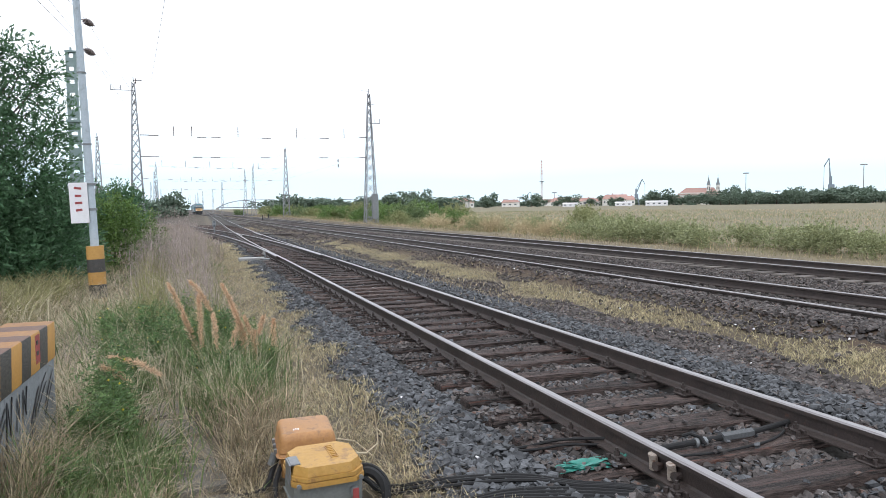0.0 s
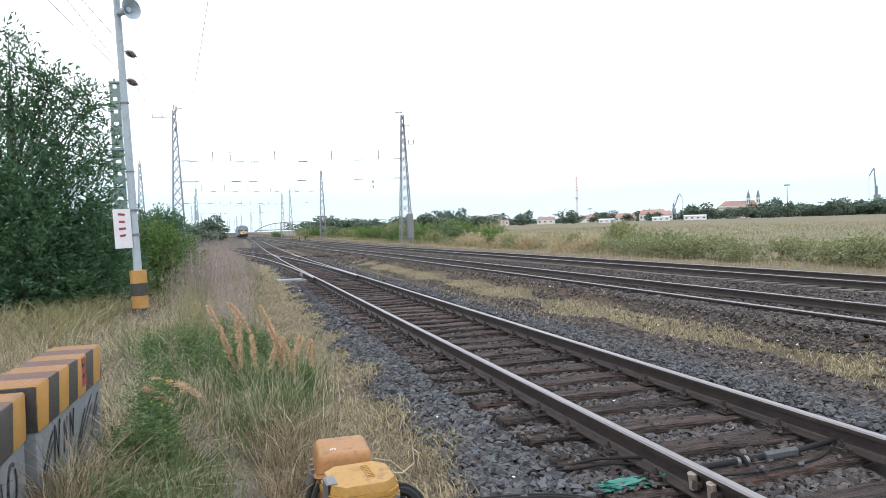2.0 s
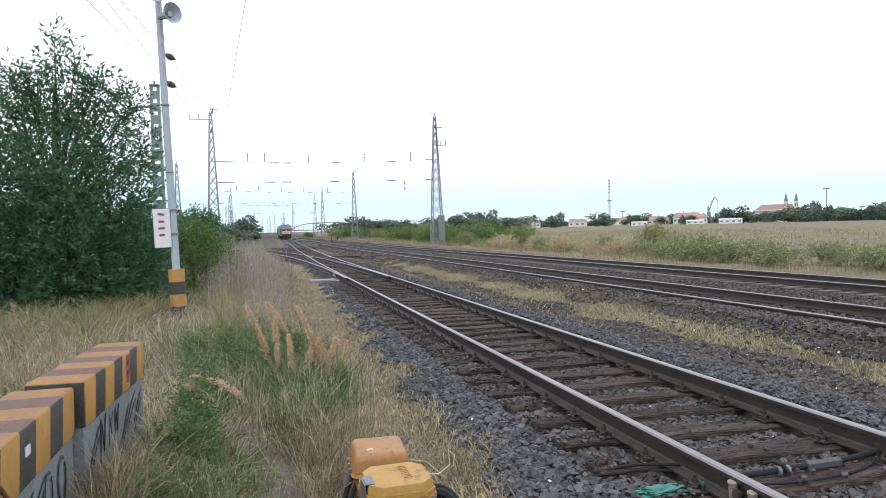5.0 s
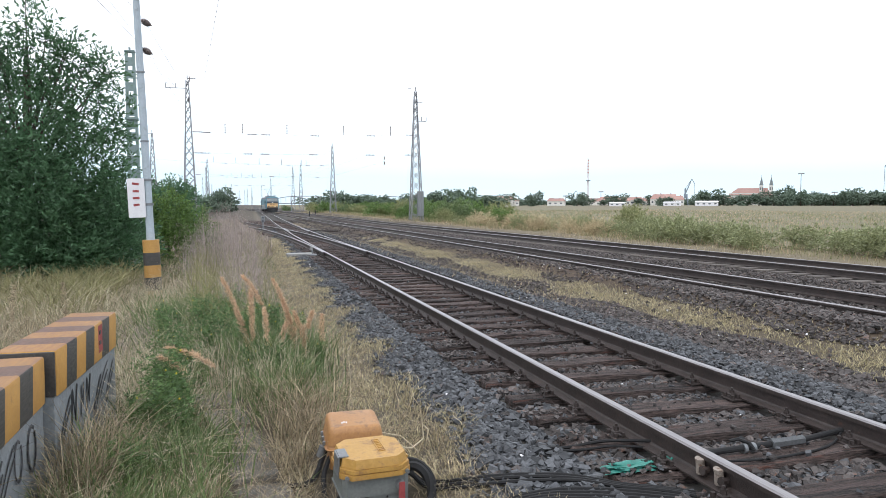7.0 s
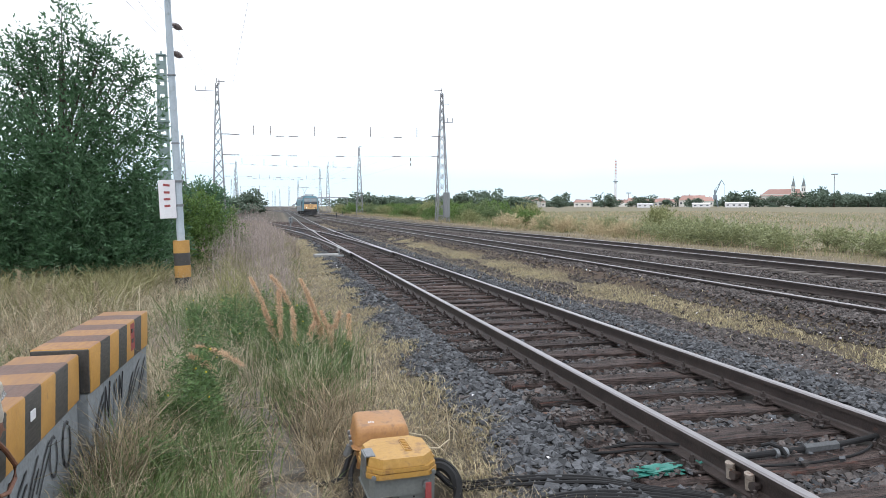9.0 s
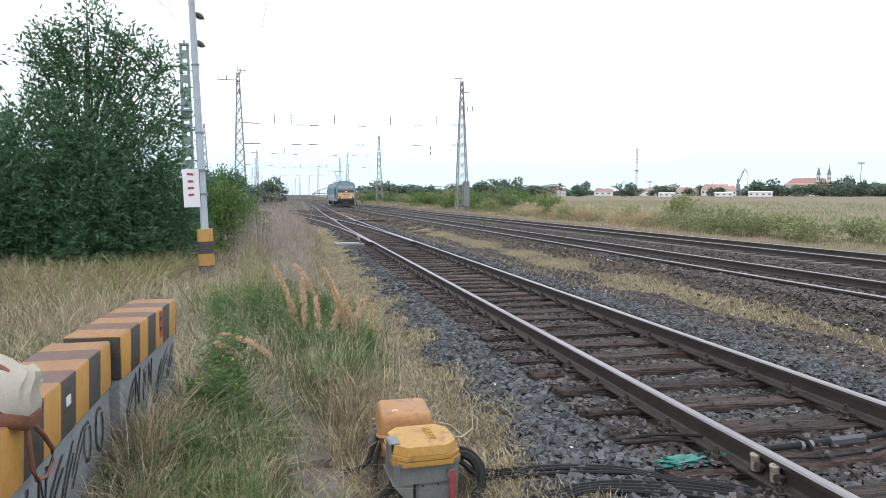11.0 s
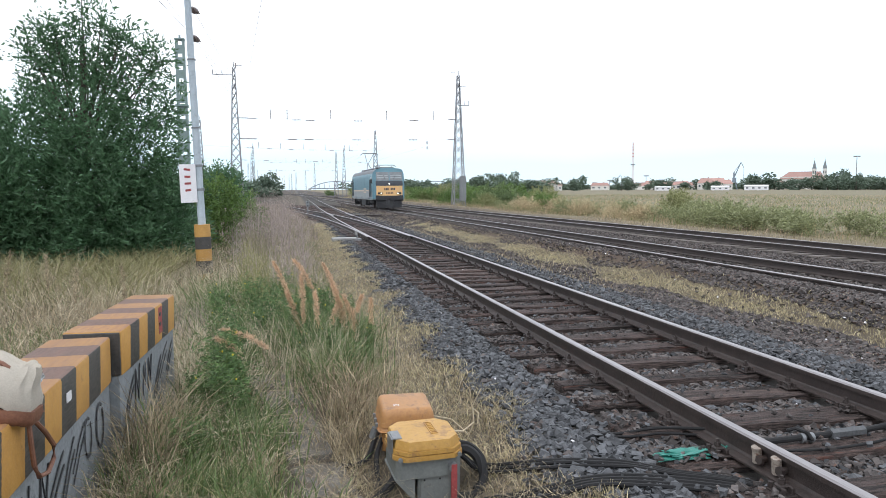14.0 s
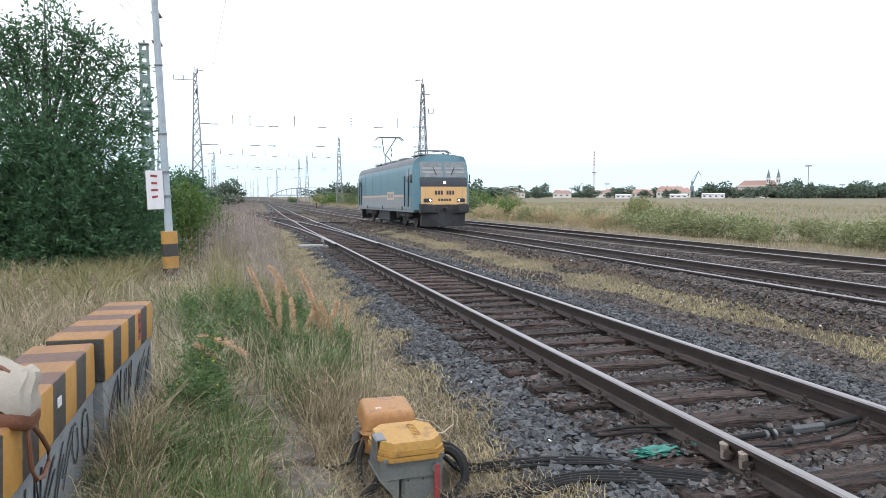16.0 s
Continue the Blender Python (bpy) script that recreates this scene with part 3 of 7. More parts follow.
# ---- loudspeaker pole ----
def loudspeaker_pole():
    px, py = -1.92, 16.0
    gz = float(ground_z(px, py))
    t = empty("loudspeaker_pole", pose(px, py, gz, 0, -1.65, 0), "grey steel loudspeaker pole with a yellow and black striped sleeve", "pole")
    rod_part("pole", (0, 0, 0.0), (0, 0, 7.11), 0.085, M_POLE, t, seg=16, r1=0.062)
    bm = bmesh.new()
    r = 0.165
    zs = [0.0, 0.14, 0.42, 0.67, 0.93, 1.19]
    for k in range(5):
        vs = add_rod(bm, (0, 0, zs[k]), (0, 0, zs[k + 1]), r + (0.002 if k % 2 else 0), None, 20)
        for f in {f for v in vs for f in v.link_faces}:
            f.material_index = 1 if k in (1, 3) else 0
    for f in bm.faces:
        f.material_index = 0
        z = f.calc_center_median().z
        if 0.14 < z < 0.3 or 0.67 < z < 0.93:
            f.material_index = 1
    part("sleeve", bm, [M_YELLOW, M_BLACKP], t, "worn yellow and black striped sleeve", 40)
    sign = box_part("sign", (-0.21, -0.09, 2.06), (0.33, 0.012, 0.8), M_WHITE, t, 0.003, "white sign plate with four red marks")
    for k, z in enumerate((2.35, 2.2, 2.06, 1.92)):
        bm = bmesh.new()
        add_box(bm, (-0.215, -0.099, z), (0.13 - 0.015 * (k % 2), 0.005, 0.045), 0.0, pose(0, 0, 0, 0, 8 - 5 * k, 0))
        part("mark", bm, M_RED, sign)
    for z in (1.9, 2.4):
        rod_part("clamp", (0, 0, z), (0, 0, z + 0.05), 0.1, M_GREY, t)
        box_part("bracket", (-0.13, -0.05, z + 0.025), (0.2, 0.03, 0.03), M_GREY, t)

    def horn(z, yaw, rad):
        bm = bmesh.new()
        prof = [(0.0, 0.06), (0.14, 0.07), (0.24, 0.1), (0.32, 0.16), (0.37, rad), (0.385, rad), (0.365, rad - 0.02), (0.3, 0.12), (0.2, 0.05)]
        seg = 20
        rings = [[bm.verts.new((a * math.cos(k * math.tau / seg), -q, a * math.sin(k * math.tau / seg))) for k in range(seg)] for q, a in prof]
        for a, b in zip(rings, rings[1:]):
            for k in range(seg):
                bm.faces.new((a[k], a[(k + 1) % seg], b[(k + 1) % seg], b[k]))
        bm.faces.new(rings[0])
        add_rod(bm, (0, -0.3, 0), (0, -0.1, 0), 0.055, 0.075, 12)
        add_rod(bm, (0, 0.0, 0), (0, 0.1, 0), 0.07, 0.06, 12)
        bmesh.ops.recalc_face_normals(bm, faces=bm.faces)
        bmesh.ops.transform(bm, matrix=pose(0, 0, z, 0, 0, yaw) @ pose(0, -0.08, 0), verts=bm.verts)
        part("horn", bm, M_POLE, t, "grey round horn loudspeaker", 40)
    horn(6.84, 4, 0.235)
    horn(6.42, 42, 0.21)
    rod_part("hook", (0, 0, 7.0), (0.14, 0, 7.0), 0.015, M_GREY, t)
    rod_part("hook_tip", (0.14, 0, 6.99), (0.14, 0, 7.1), 0.012, M_GREY, t)
    for z in (3.2, 4.6):
        rod_part("band", (0, 0, z), (0, 0, z + 0.03), 0.09, M_GREY, t)


loudspeaker_pole()


def green_post():
    """Two tapering channels joined by short batten plates."""
    x, y = -3.40, 24.0
    t = empty("steel_post", pose(x, y, float(ground_z(x, y)), 0, -0.3, 0), "tall green-grey battened steel post behind the tree", "post")
    h = 6.62

    def half(z):
        return 0.17 - 0.07 * z / h
    for s in (-1, 1):
        bm = bmesh.new()
        quads = []
        for z in (0.0, h):
            c = s * half(z)
            quads.append([bm.verts.new(p) for p in ((c - 0.035, -0.09, z), (c + 0.035, -0.09, z), (c + 0.035, 0.09, z), (c - 0.035, 0.09, z))])
        for k in range(4):
            bm.faces.new((quads[0][k], quads[0][(k + 1) % 4], quads[1][(k + 1) % 4], quads[1][k]))
        bm.faces.new(quads[0][::-1])
        bm.faces.new(quads[1])
        part("channel", bm, M_GREENSTEEL, t)
    for k in range(17):
        z = 0.25 + 0.38 * k
        box_part("batten", (0, -0.094, z), (2 * half(z) + 0.05, 0.012, 0.27), M_GREENSTEEL, t, 0.003)
    for z in (2.0, 4.6):
        box_part("clamp", (0, -0.05, z), (2 * half(z) + 0.14, 0.24, 0.07), M_GREENSTEEL, t, 0.005)
    box_part("cap", (0, 0, h + 0.03), (0.3, 0.24, 0.05), M_GREENSTEEL, t)
    rod_part("spike", (0, 0, h), (0, 0, h + 0.16), 0.03, M_GREENSTEEL, t)


green_post()


# ---- striped barrier wall ----
def striped(name, period, offset):
    m = material(name, (0.42, 0.215, 0.045), (0.56, 0.31, 0.08), 5, 0.6, 0.2, 9, spots=(0.3, 0.16, 0.06), spot_at=0.66)
    n, l = m.node_tree.nodes, m.node_tree.links
    bsdf = n["Principled BSDF"]
    src = bsdf.inputs["Base Color"].links[0].from_socket
    co = n.new("ShaderNodeTexCoord")
    sep = n.new("ShaderNodeSeparateXYZ")
    l.new(co.outputs["Object"], sep.inputs[0])
    wob = n.new("ShaderNodeTexNoise")
    wob.inputs["Scale"].default_value = 14

    def mn(op, a, b, c=None):
        q = n.new("ShaderNodeMath")
        q.operation = op
        for i, v in enumerate((a, b, c)):
            if v is not None:
                if isinstance(v, (int, float)):
                    q.inputs[i].default_value = v
                else:
                    l.new(v, q.inputs[i])
        return q.outputs[0]
    slant = mn("MULTIPLY_ADD", sep.outputs["Z"], -0.15, sep.outputs["Y"])
    slant = mn("ADD", slant, mn("MULTIPLY_ADD", wob.outputs[0], 0.014, -0.007))
    saw = mn("FRACT", mn("MULTIPLY_ADD", slant, 1 / period, offset), 0)
    sel = mn("GREATER_THAN", saw, 0.5)
    blk = n.new("ShaderNodeTexNoise")
    blk.inputs["Scale"].default_value, blk.inputs["Detail"].default_value = 30, 8
    ramp = n.new("ShaderNodeValToRGB")
    ramp.color_ramp.elements[0].position, ramp.color_ramp.elements[0].color = 0.35, (0.035, 0.033, 0.031, 1)
    ramp.color_ramp.elements[1].position, ramp.color_ramp.elements[1].color = 0.75, (0.1, 0.09, 0.08, 1)
    l.new(blk.outputs[0], ramp.inputs[0])
    mix = n.new("ShaderNodeMix")
    mix.data_type = "RGBA"
    l.new(sel, mix.inputs["Factor"])
    l.new(src, mix.inputs[6])
    l.new(ramp.outputs[0], mix.inputs[7])
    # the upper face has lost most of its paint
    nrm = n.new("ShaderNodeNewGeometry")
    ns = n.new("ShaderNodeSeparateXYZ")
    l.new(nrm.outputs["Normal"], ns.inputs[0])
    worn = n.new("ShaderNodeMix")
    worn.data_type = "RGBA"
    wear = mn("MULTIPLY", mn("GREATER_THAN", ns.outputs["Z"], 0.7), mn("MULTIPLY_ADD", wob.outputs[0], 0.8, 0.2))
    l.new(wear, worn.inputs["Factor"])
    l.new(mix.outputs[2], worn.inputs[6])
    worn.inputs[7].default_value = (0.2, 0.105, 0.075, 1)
    l.new(worn.outputs[2], bsdf.inputs["Base Color"])
    return m


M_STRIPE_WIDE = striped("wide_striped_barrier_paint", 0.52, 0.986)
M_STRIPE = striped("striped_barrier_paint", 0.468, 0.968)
M_GRAFFITI = material("black_spray_paint", (0.03, 0.03, 0.035), (0.06, 0.06, 0.065), 10, 0.6, 0.0, 6)


def barrier(y0, x0, y1, x1, top, stripes, label):
    """A concrete block with a striped cap beam along the path."""
    ym = (y0 + y1) / 2
    ang = math.degrees(-math.atan((x1 - x0) / (y1 - y0)))
    t = empty("barrier_wall", pose((x0 + x1) / 2, ym, 0, 0, 0, ang), label, "barrier", "striped barrier blocks")
    ln = y1 - y0
    bm = bmesh.new()
    add_box(bm, (-0.17, 0, (top - 0.3 - 0.6) / 2), (0.32, ln, top - 0.3 + 0.6), 0.012, None, 2)
    part("block", bm, M_BLOCK, t, "grey concrete block with black graffiti")
    bm = bmesh.new()
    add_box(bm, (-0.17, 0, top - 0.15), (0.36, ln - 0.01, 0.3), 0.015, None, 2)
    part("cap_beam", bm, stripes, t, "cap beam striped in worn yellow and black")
    box_part("end_plate", (-0.17, -ln / 2, top - 0.152), (0.345, 0.012, 0.285), M_BLACKP, t, 0.004, "black end plate of the beam")
    rnd = random.Random(int(y0 * 10))

    def stroke(points, r):
        bm = bmesh.new()
        pts = [Vector((-0.003, y, top - 0.3 + z)) for y, z in points]
        add_tube(bm, pts, r, 5)
        for v in bm.verts:
            v.co.x = -0.003 + (v.co.x + 0.003) * 0.3
        part("graffiti_stroke", bm, M_GRAFFITI, t)

    def arc(cy, cz, ry, rz, a0, a1, n=14):
        return [(cy + ry * math.cos(radians(a0 + (a1 - a0) * k / n)), cz + rz * math.sin(radians(a0 + (a1 - a0) * k / n))) for k in range(n + 1)]
    yy = -ln / 2 + 0.12
    while yy < ln / 2 - 0.25:
        h = rnd.uniform(0.22, 0.34)
        z = -rnd.uniform(0.04, 0.1) - h
        kind = rnd.randrange(5)
        w = rnd.uniform(0.1, 0.17)
        r = rnd.uniform(0.008, 0.014)
        if kind == 0:
            stroke(arc(yy + w / 2, z + h / 2, w / 2, h / 2, 60, 400), r)
        elif kind == 1:
            stroke([(yy, z), (yy + w * 0.2, z + h)], r)
            stroke([(yy + w, z + h * 0.95), (yy + w * 0.15, z + h * 0.5), (yy + w * 1.1, z - 0.02)], r)
        elif kind == 2:
            stroke(arc(yy + w * 0.5, z + h * 0.75, w * 0.45, h * 0.25, 20, 250, 9) + arc(yy + w * 0.5, z + h * 0.25, w * 0.5, h * 0.25, 90, -140, 9), r)
        elif kind == 3:
            stroke([(yy, z), (yy + w * 0.3, z + h), (yy + w * 0.6, z + h * 0.3), (yy + w, z + h * 1.05)], r)
        else:
            for q in (0.0, 0.07):
                stroke([(yy - 0.05, z + q), (yy + w * 0.7, z + h * 0.45 + q), (yy + w * 1.5, z + h * 0.7 + q)], r * 0.8)
        yy += w + rnd.uniform(0.03, 0.12)
    return t


barrier(5.285, -1.145, 6.93, -1.078, 0.675, M_STRIPE, "concrete barrier block with a striped yellow and black cap beam")
barrier(1.4, -1.12, 5.25, -1.2, 0.65, M_STRIPE_WIDE, "long concrete barrier block with a striped cap beam and graffiti")


# ---- point machine junction boxes ----
M_ORANGE = material("orange_brown_plastic", (0.31, 0.15, 0.055), (0.45, 0.235, 0.085), 5, 0.5, 0.15, 9, spots=(0.25, 0.135, 0.065), spot_at=0.57)
M_YELLOWP = material("faded_yellow_plastic", (0.38, 0.21, 0.045), (0.52, 0.31, 0.085), 5, 0.5, 0.2, 9, spots=(0.3, 0.165, 0.06), spot_at=0.57)


def chamfered_prism(bm, w, d, z0, z1, ch, shrink=0.0):
    """A lid: a rectangle with cut corners, drawn in a little at the top."""
    def ring(z, s):
        a, b = w / 2 - s, d / 2 - s
        c = max(0.004, ch - s * 0.4)
        return [bm.verts.new(p) for p in ((-a + c, -b, z), (a - c, -b, z), (a, -b + c, z), (a, b - c, z), (a - c, b, z), (-a + c, b, z), (-a, b - c, z), (-a, -b + c, z))]
    rs = [ring(z0, 0), ring(z1 - 0.02, shrink * 0.5), ring(z1, shrink)]
    bm.faces.new(rs[0][::-1])
    bm.faces.new(rs[-1])
    for a, b in zip(rs, rs[1:]):
        for k in range(8):
            bm.faces.new((a[k], a[(k + 1) % 8], b[(k + 1) % 8], b[k]))


def rounded_lid(bm, w, d, z0, z1, r):
    """A moulded lid with rounded upright corners and a rounded top edge."""
    def ring(z, s):
        a, b, c = w / 2 - s, d / 2 - s, max(0.006, r - s * 0.5)
        out = []
        for cx, cy, a0 in ((a - c, b - c, 0), (-a + c, b - c, 90), (-a + c, -b + c, 180), (a - c, -b + c, 270)):
            for k in range(4):
                an = radians(a0 + 30 * k)
                out.append(bm.verts.new((cx + c * math.cos(an), cy + c * math.sin(an), z)))
        return out
    rs = [ring(z0, 0), ring(z1 - 0.045, 0.012), ring(z1 - 0.016, 0.02), ring(z1 - 0.004, 0.032), ring(z1, 0.05)]
    bm.faces.new(rs[0][::-1])
    bm.faces.new(rs[-1])
    for a, b in zip(rs, rs[1:]):
        for k in range(16):
            bm.faces.new((a[k], a[(k + 1) % 16], b[(k + 1) % 16], b[k]))


def orange_box():
    top, w, d = 0.075, 0.42, 0.44
    t = empty("junction_box", pose(0.735, 5.31, 0, 1.5, 0, -1.5), "orange-brown plastic trackside box with a rounded lid", "junction box", "trackside boxes")
    bm = bmesh.new()
    rounded_lid(bm, w * 0.93, d * 0.94, top - 0.12, top, 0.045)
    lid = part("lid", bm, M_ORANGE, t, "", 50)
    bm = bmesh.new()
    rounded_lid(bm, w, d * 1.02, top - 0.145, top - 0.115, 0.05)
    part("rim", bm, M_ORANGE, t, "", 50)
    bm = bmesh.new()
    chamfered_prism(bm, w * 0.84, d * 0.84, top - 0.3, top - 0.146, 0.04)
    part("body", bm, M_ORANGE, t)
    rod_part("stand", (0, 0, -0.45), (0, 0, top - 0.3), 0.06, M_GREY, t)
    for k, (a, b) in enumerate(((-0.085, 0.0), (-0.07, 0.012), (-0.055, 0.0))):
        box_part("mark", (a, -0.09 + b, top + 0.001), (0.008, 0.028, 0.003), M_WHITE, lid)
    for k in range(3):
        box_part("bolt", (-w * 0.5, -0.1 + 0.1 * k, top - 0.13), (0.02, 0.02, 0.03), M_GREY, t, 0.003)
    rod_part("cable_gland", (-w * 0.5, -0.05, top - 0.17), (-w * 0.56, -0.05, top - 0.24), 0.03, M_GREY, t)


def yellow_box():
    top, w, d = 0.04, 0.45, 0.42
    t = empty("junction_box", pose(0.77, 4.775, 0, 2.0, 0, 4), "faded yellow lidded junction box on a grey body with a latch", "junction box", "trackside boxes")
    for name, sw, z0, z1, cut, sh in (("lid", 0.93, top - 0.055, top, 0.075, 0.012), ("upper_rim", 0.97, top - 0.082, top - 0.058, 0.07, 0.0), ("lower_rim", 0.99, top - 0.118, top - 0.088, 0.065, 0.0)):
        bm = bmesh.new()
        chamfered_prism(bm, w * sw, d * sw, z0, z1, cut, sh)
        p = part(name, bm, M_YELLOWP, t)
        if name == "lid":
            lid = p
    bm = bmesh.new()
    chamfered_prism(bm, w * 0.93, d * 0.86, top - 0.24, top - 0.119, 0.03)
    part("body", bm, M_GREYPLASTIC, t, "grey plastic body")
    bm = bmesh.new()
    chamfered_prism(bm, w * 0.62, d * 0.8, -0.46, top - 0.24, 0.02)
    bmesh.ops.translate(bm, vec=(0.07, 0, 0), verts=bm.verts)
    part("foot", bm, M_GREYPLASTIC, t, "grey plastic foot")
    bm = bmesh.new()
    vs = [bm.verts.new(p) for p in ((-0.22, -0.17, top - 0.24), (-0.09, -0.17, top - 0.24), (-0.09, -0.17, top - 0.4), (-0.22, 0.17, top - 0.24), (-0.09, 0.17, top - 0.24), (-0.09, 0.17, top - 0.4))]
    for ids in ((0, 1, 2), (3, 5, 4), (0, 2, 5, 3), (0, 3, 4, 1), (1, 4, 5, 2)):
        bm.faces.new([vs[i] for i in ids])
    bmesh.ops.recalc_face_normals(bm, faces=bm.faces)
    part("gusset", bm, M_GREYPLASTIC, t)
    frame_b = bmesh.new()
    for s in (-1, 1):
        add_box(frame_b, (0.06 + s * 0.022, 0.02, top + 0.002), (0.005, 0.19, 0.006))
        add_box(frame_b, (0.06, 0.02 + s * 0.095, top + 0.002), (0.049, 0.005, 0.006))
    for k in range(6):
        add_box(frame_b, (0.06, -0.05 + 0.028 * k, top + 0.002), (0.03, 0.008, 0.006))
    part("raised_mark", frame_b, M_YELLOWP, lid)
    box_part("latch", (-w / 2 + 0.035, -0.05, top + 0.003), (0.06, 0.13, 0.012), M_GREY, t, 0.003, "grey steel latch plate")
    box_part("latch", (-w / 2 + 0.002, -0.05, top - 0.06), (0.012, 0.13, 0.13), M_GREY, t, 0.003, "grey steel latch plate")
    for s in (-1, 1):
        rod_part("bolt", (s * w * 0.42, -d * 0.46, top - 0.1), (s * w * 0.42, -d * 0.5, top - 0.1), 0.014, M_GREY, t)
        rod_part("screw", (0.02 + s * 0.05, -d * 0.40, -0.22), (0.02 + s * 0.05, -d * 0.41, -0.22), 0.006, M_RUBBER, t)
    box_part("hinge", (w * 0.49, 0.08, top - 0.07), (0.06, 0.2, 0.02), M_YELLOWP, t, 0.004, "", pose(0, 0, 0, 0, 35, 0))
    rod_part("boss", (w * 0.33, -d * 0.43, -0.14), (w * 0.33, -d * 0.5, -0.14), 0.03, M_GREY, t)
    box_part("red_strap", (w * 0.34, -d * 0.49, -0.32), (0.04, 0.012, 0.4), M_RED, t, 0.003, "faded red steel strap")
    rod_part("nut", (w * 0.34, -d * 0.48, -0.36), (w * 0.34, -d * 0.51, -0.36), 0.016, M_GREY, t, seg=6)


orange_box()
yellow_box()


def cables():
    def run(name, pts, r, label, n=6):
        bm = bmesh.new()
        q = []
        ps = [Vector(p) for p in pts]
        for i in range(len(ps) - 1):
            a, b = ps[max(i - 1, 0)], ps[i]
            c, d = ps[i + 1], ps[min(i + 2, len(ps) - 1)]
            for k in range(n):
                u = k / n
                q.append(0.5 * ((2 * b) + (c - a) * u + (2 * a - 5 * b + 4 * c - d) * u * u + (3 * b - a - 3 * c + d) * u ** 3))
        q.append(ps[-1])
        add_tube(bm, q, r, 6)
        tagged(link_mesh(name, bm, M_RUBBER, None, label, 50), category="cable", group="black cables")
    rnd = random.Random(9)

    def on(x, y, up=0.02):
        return (x, y, float(ground_z(x, y)) + up)
    for k, (dx, dy) in enumerate(((0.0, 0.0), (0.02, -0.05), (0.0, -0.1))):
        w = rnd.uniform(-0.02, 0.02)
        run("cable", [(0.98, 4.82, -0.13), (1.06, 4.95 + dy, -0.2), on(1.2, 4.88 + dy), on(1.58 + dx, 4.57 + dy + w, 0.04), on(1.96, 4.40 + dy - w, 0.045), on(2.25, 4.24 + dy * 0.6, 0.05), on(2.48, 4.10 + dy * 0.5, 0.05),
                      on(2.66, 3.97 + dy, 0.05), on(2.7, 3.7 + dy, 0.02)], 0.012, "black rubber cable lying across the ballast to the rail")
    for k in range(4):
        o = 0.055 * k
        run("cable", [on(1.0, 4.5 - o, 0.02), on(1.34, 4.30 - o, 0.03), on(1.62, 4.22 - o * 0.6, 0.045), on(1.9, 4.19 - o * 0.9, 0.045), on(2.3, 4.11 - o, 0.045), on(2.56, 3.92 - o, 0.04), on(2.7, 3.6 - o, 0.02)], 0.013, "black rubber cable lying in a bundle across the ballast")
    run("cable", [(0.54, 5.28, -0.12), (0.5, 5.24, -0.2), (0.44, 5.15, -0.28), (0.3, 5.12, -0.3), (0.12, 5.25, -0.31)], 0.02, "black cable curving out of the orange box")
    run("cable", [(0.56, 5.2, -0.15), (0.51, 5.12, -0.24), (0.5, 5.0, -0.33), (0.5, 4.85, -0.35)], 0.018, "black cable hanging behind the yellow box")
    run("cable", [(0.62, 4.85, -0.25), (0.55, 4.74, -0.3), (0.46, 4.66, -0.34), (0.4, 4.6, -0.35)], 0.03, "thick black cable end below the yellow box")
    run("cable", [(0.97, 4.78, -0.12), (1.06, 4.74, -0.1), (1.13, 4.7, -0.17), (1.14, 4.64, -0.27), (1.07, 4.58, -0.34), (0.96, 4.6, -0.35)], 0.03, "thick black cable looping from the yellow box")
    run("cable", [(0.97, 4.85, -0.1), (1.08, 4.82, -0.1), (1.16, 4.77, -0.17), (1.17, 4.72, -0.27), (1.09, 4.66, -0.34)], 0.022, "black cable looping from the yellow box")
    run("cable", [on(2.0, 4.95, 0.03), on(2.22, 4.91, 0.06), on(2.46, 4.88, 0.09), (2.72, 4.74, -0.09), (2.79, 4.66, -0.09), (2.77, 4.6, -0.17)], 0.011, "thin black cable clipped to the rail foot")
    run("cable", [on(2.05, 4.9, 0.02), on(2.3, 4.86, 0.05), on(2.5, 4.82, 0.07), (2.7, 4.7, -0.12)], 0.009, "thin black cable beside the rail foot")
    run("cable", [(3.0, 4.33, -0.12), (3.4, 4.3, -0.13), (3.9, 4.36, -0.125), (4.2, 4.52, -0.1), (4.28, 4.62, -0.08)], 0.009, "thin black cable between the rails")


cables()


def rail_contacts():
    """Two cable shoes clamped to the side of the near rail, each a sleeve with a collar and a bolt."""
    t = empty("rail_contact", pose(near_x(4.0) - GAUGE, 4.03, grade(4.0)), "two pale rusty cable shoes clamped to the side of the rail", "rail contact")
    for dy in (0.09, -0.09):
        bm = bmesh.new()
        add_rod(bm, (-0.03, dy, -0.135), (-0.045, dy - 0.01, -0.045), 0.03, 0.027, 14)
        add_rod(bm, (-0.045, dy - 0.01, -0.05), (-0.047, dy - 0.011, -0.035), 0.031, None, 14)
        part("sleeve", bm, M_SHOE, t, "pale rusty steel sleeve")
        rod_part("bolt", (0.0, dy - 0.05, -0.1), (-0.05, dy - 0.055, -0.095), 0.02, M_RUST, t, seg=6)
        rod_part("nut", (-0.045, dy - 0.055, -0.1), (-0.065, dy - 0.057, -0.098), 0.03, M_RUST, t, seg=6)
        box_part("clamp", (-0.015, dy, -0.12), (0.05, 0.09, 0.05), M_RUST, t, 0.006)


rail_contacts()


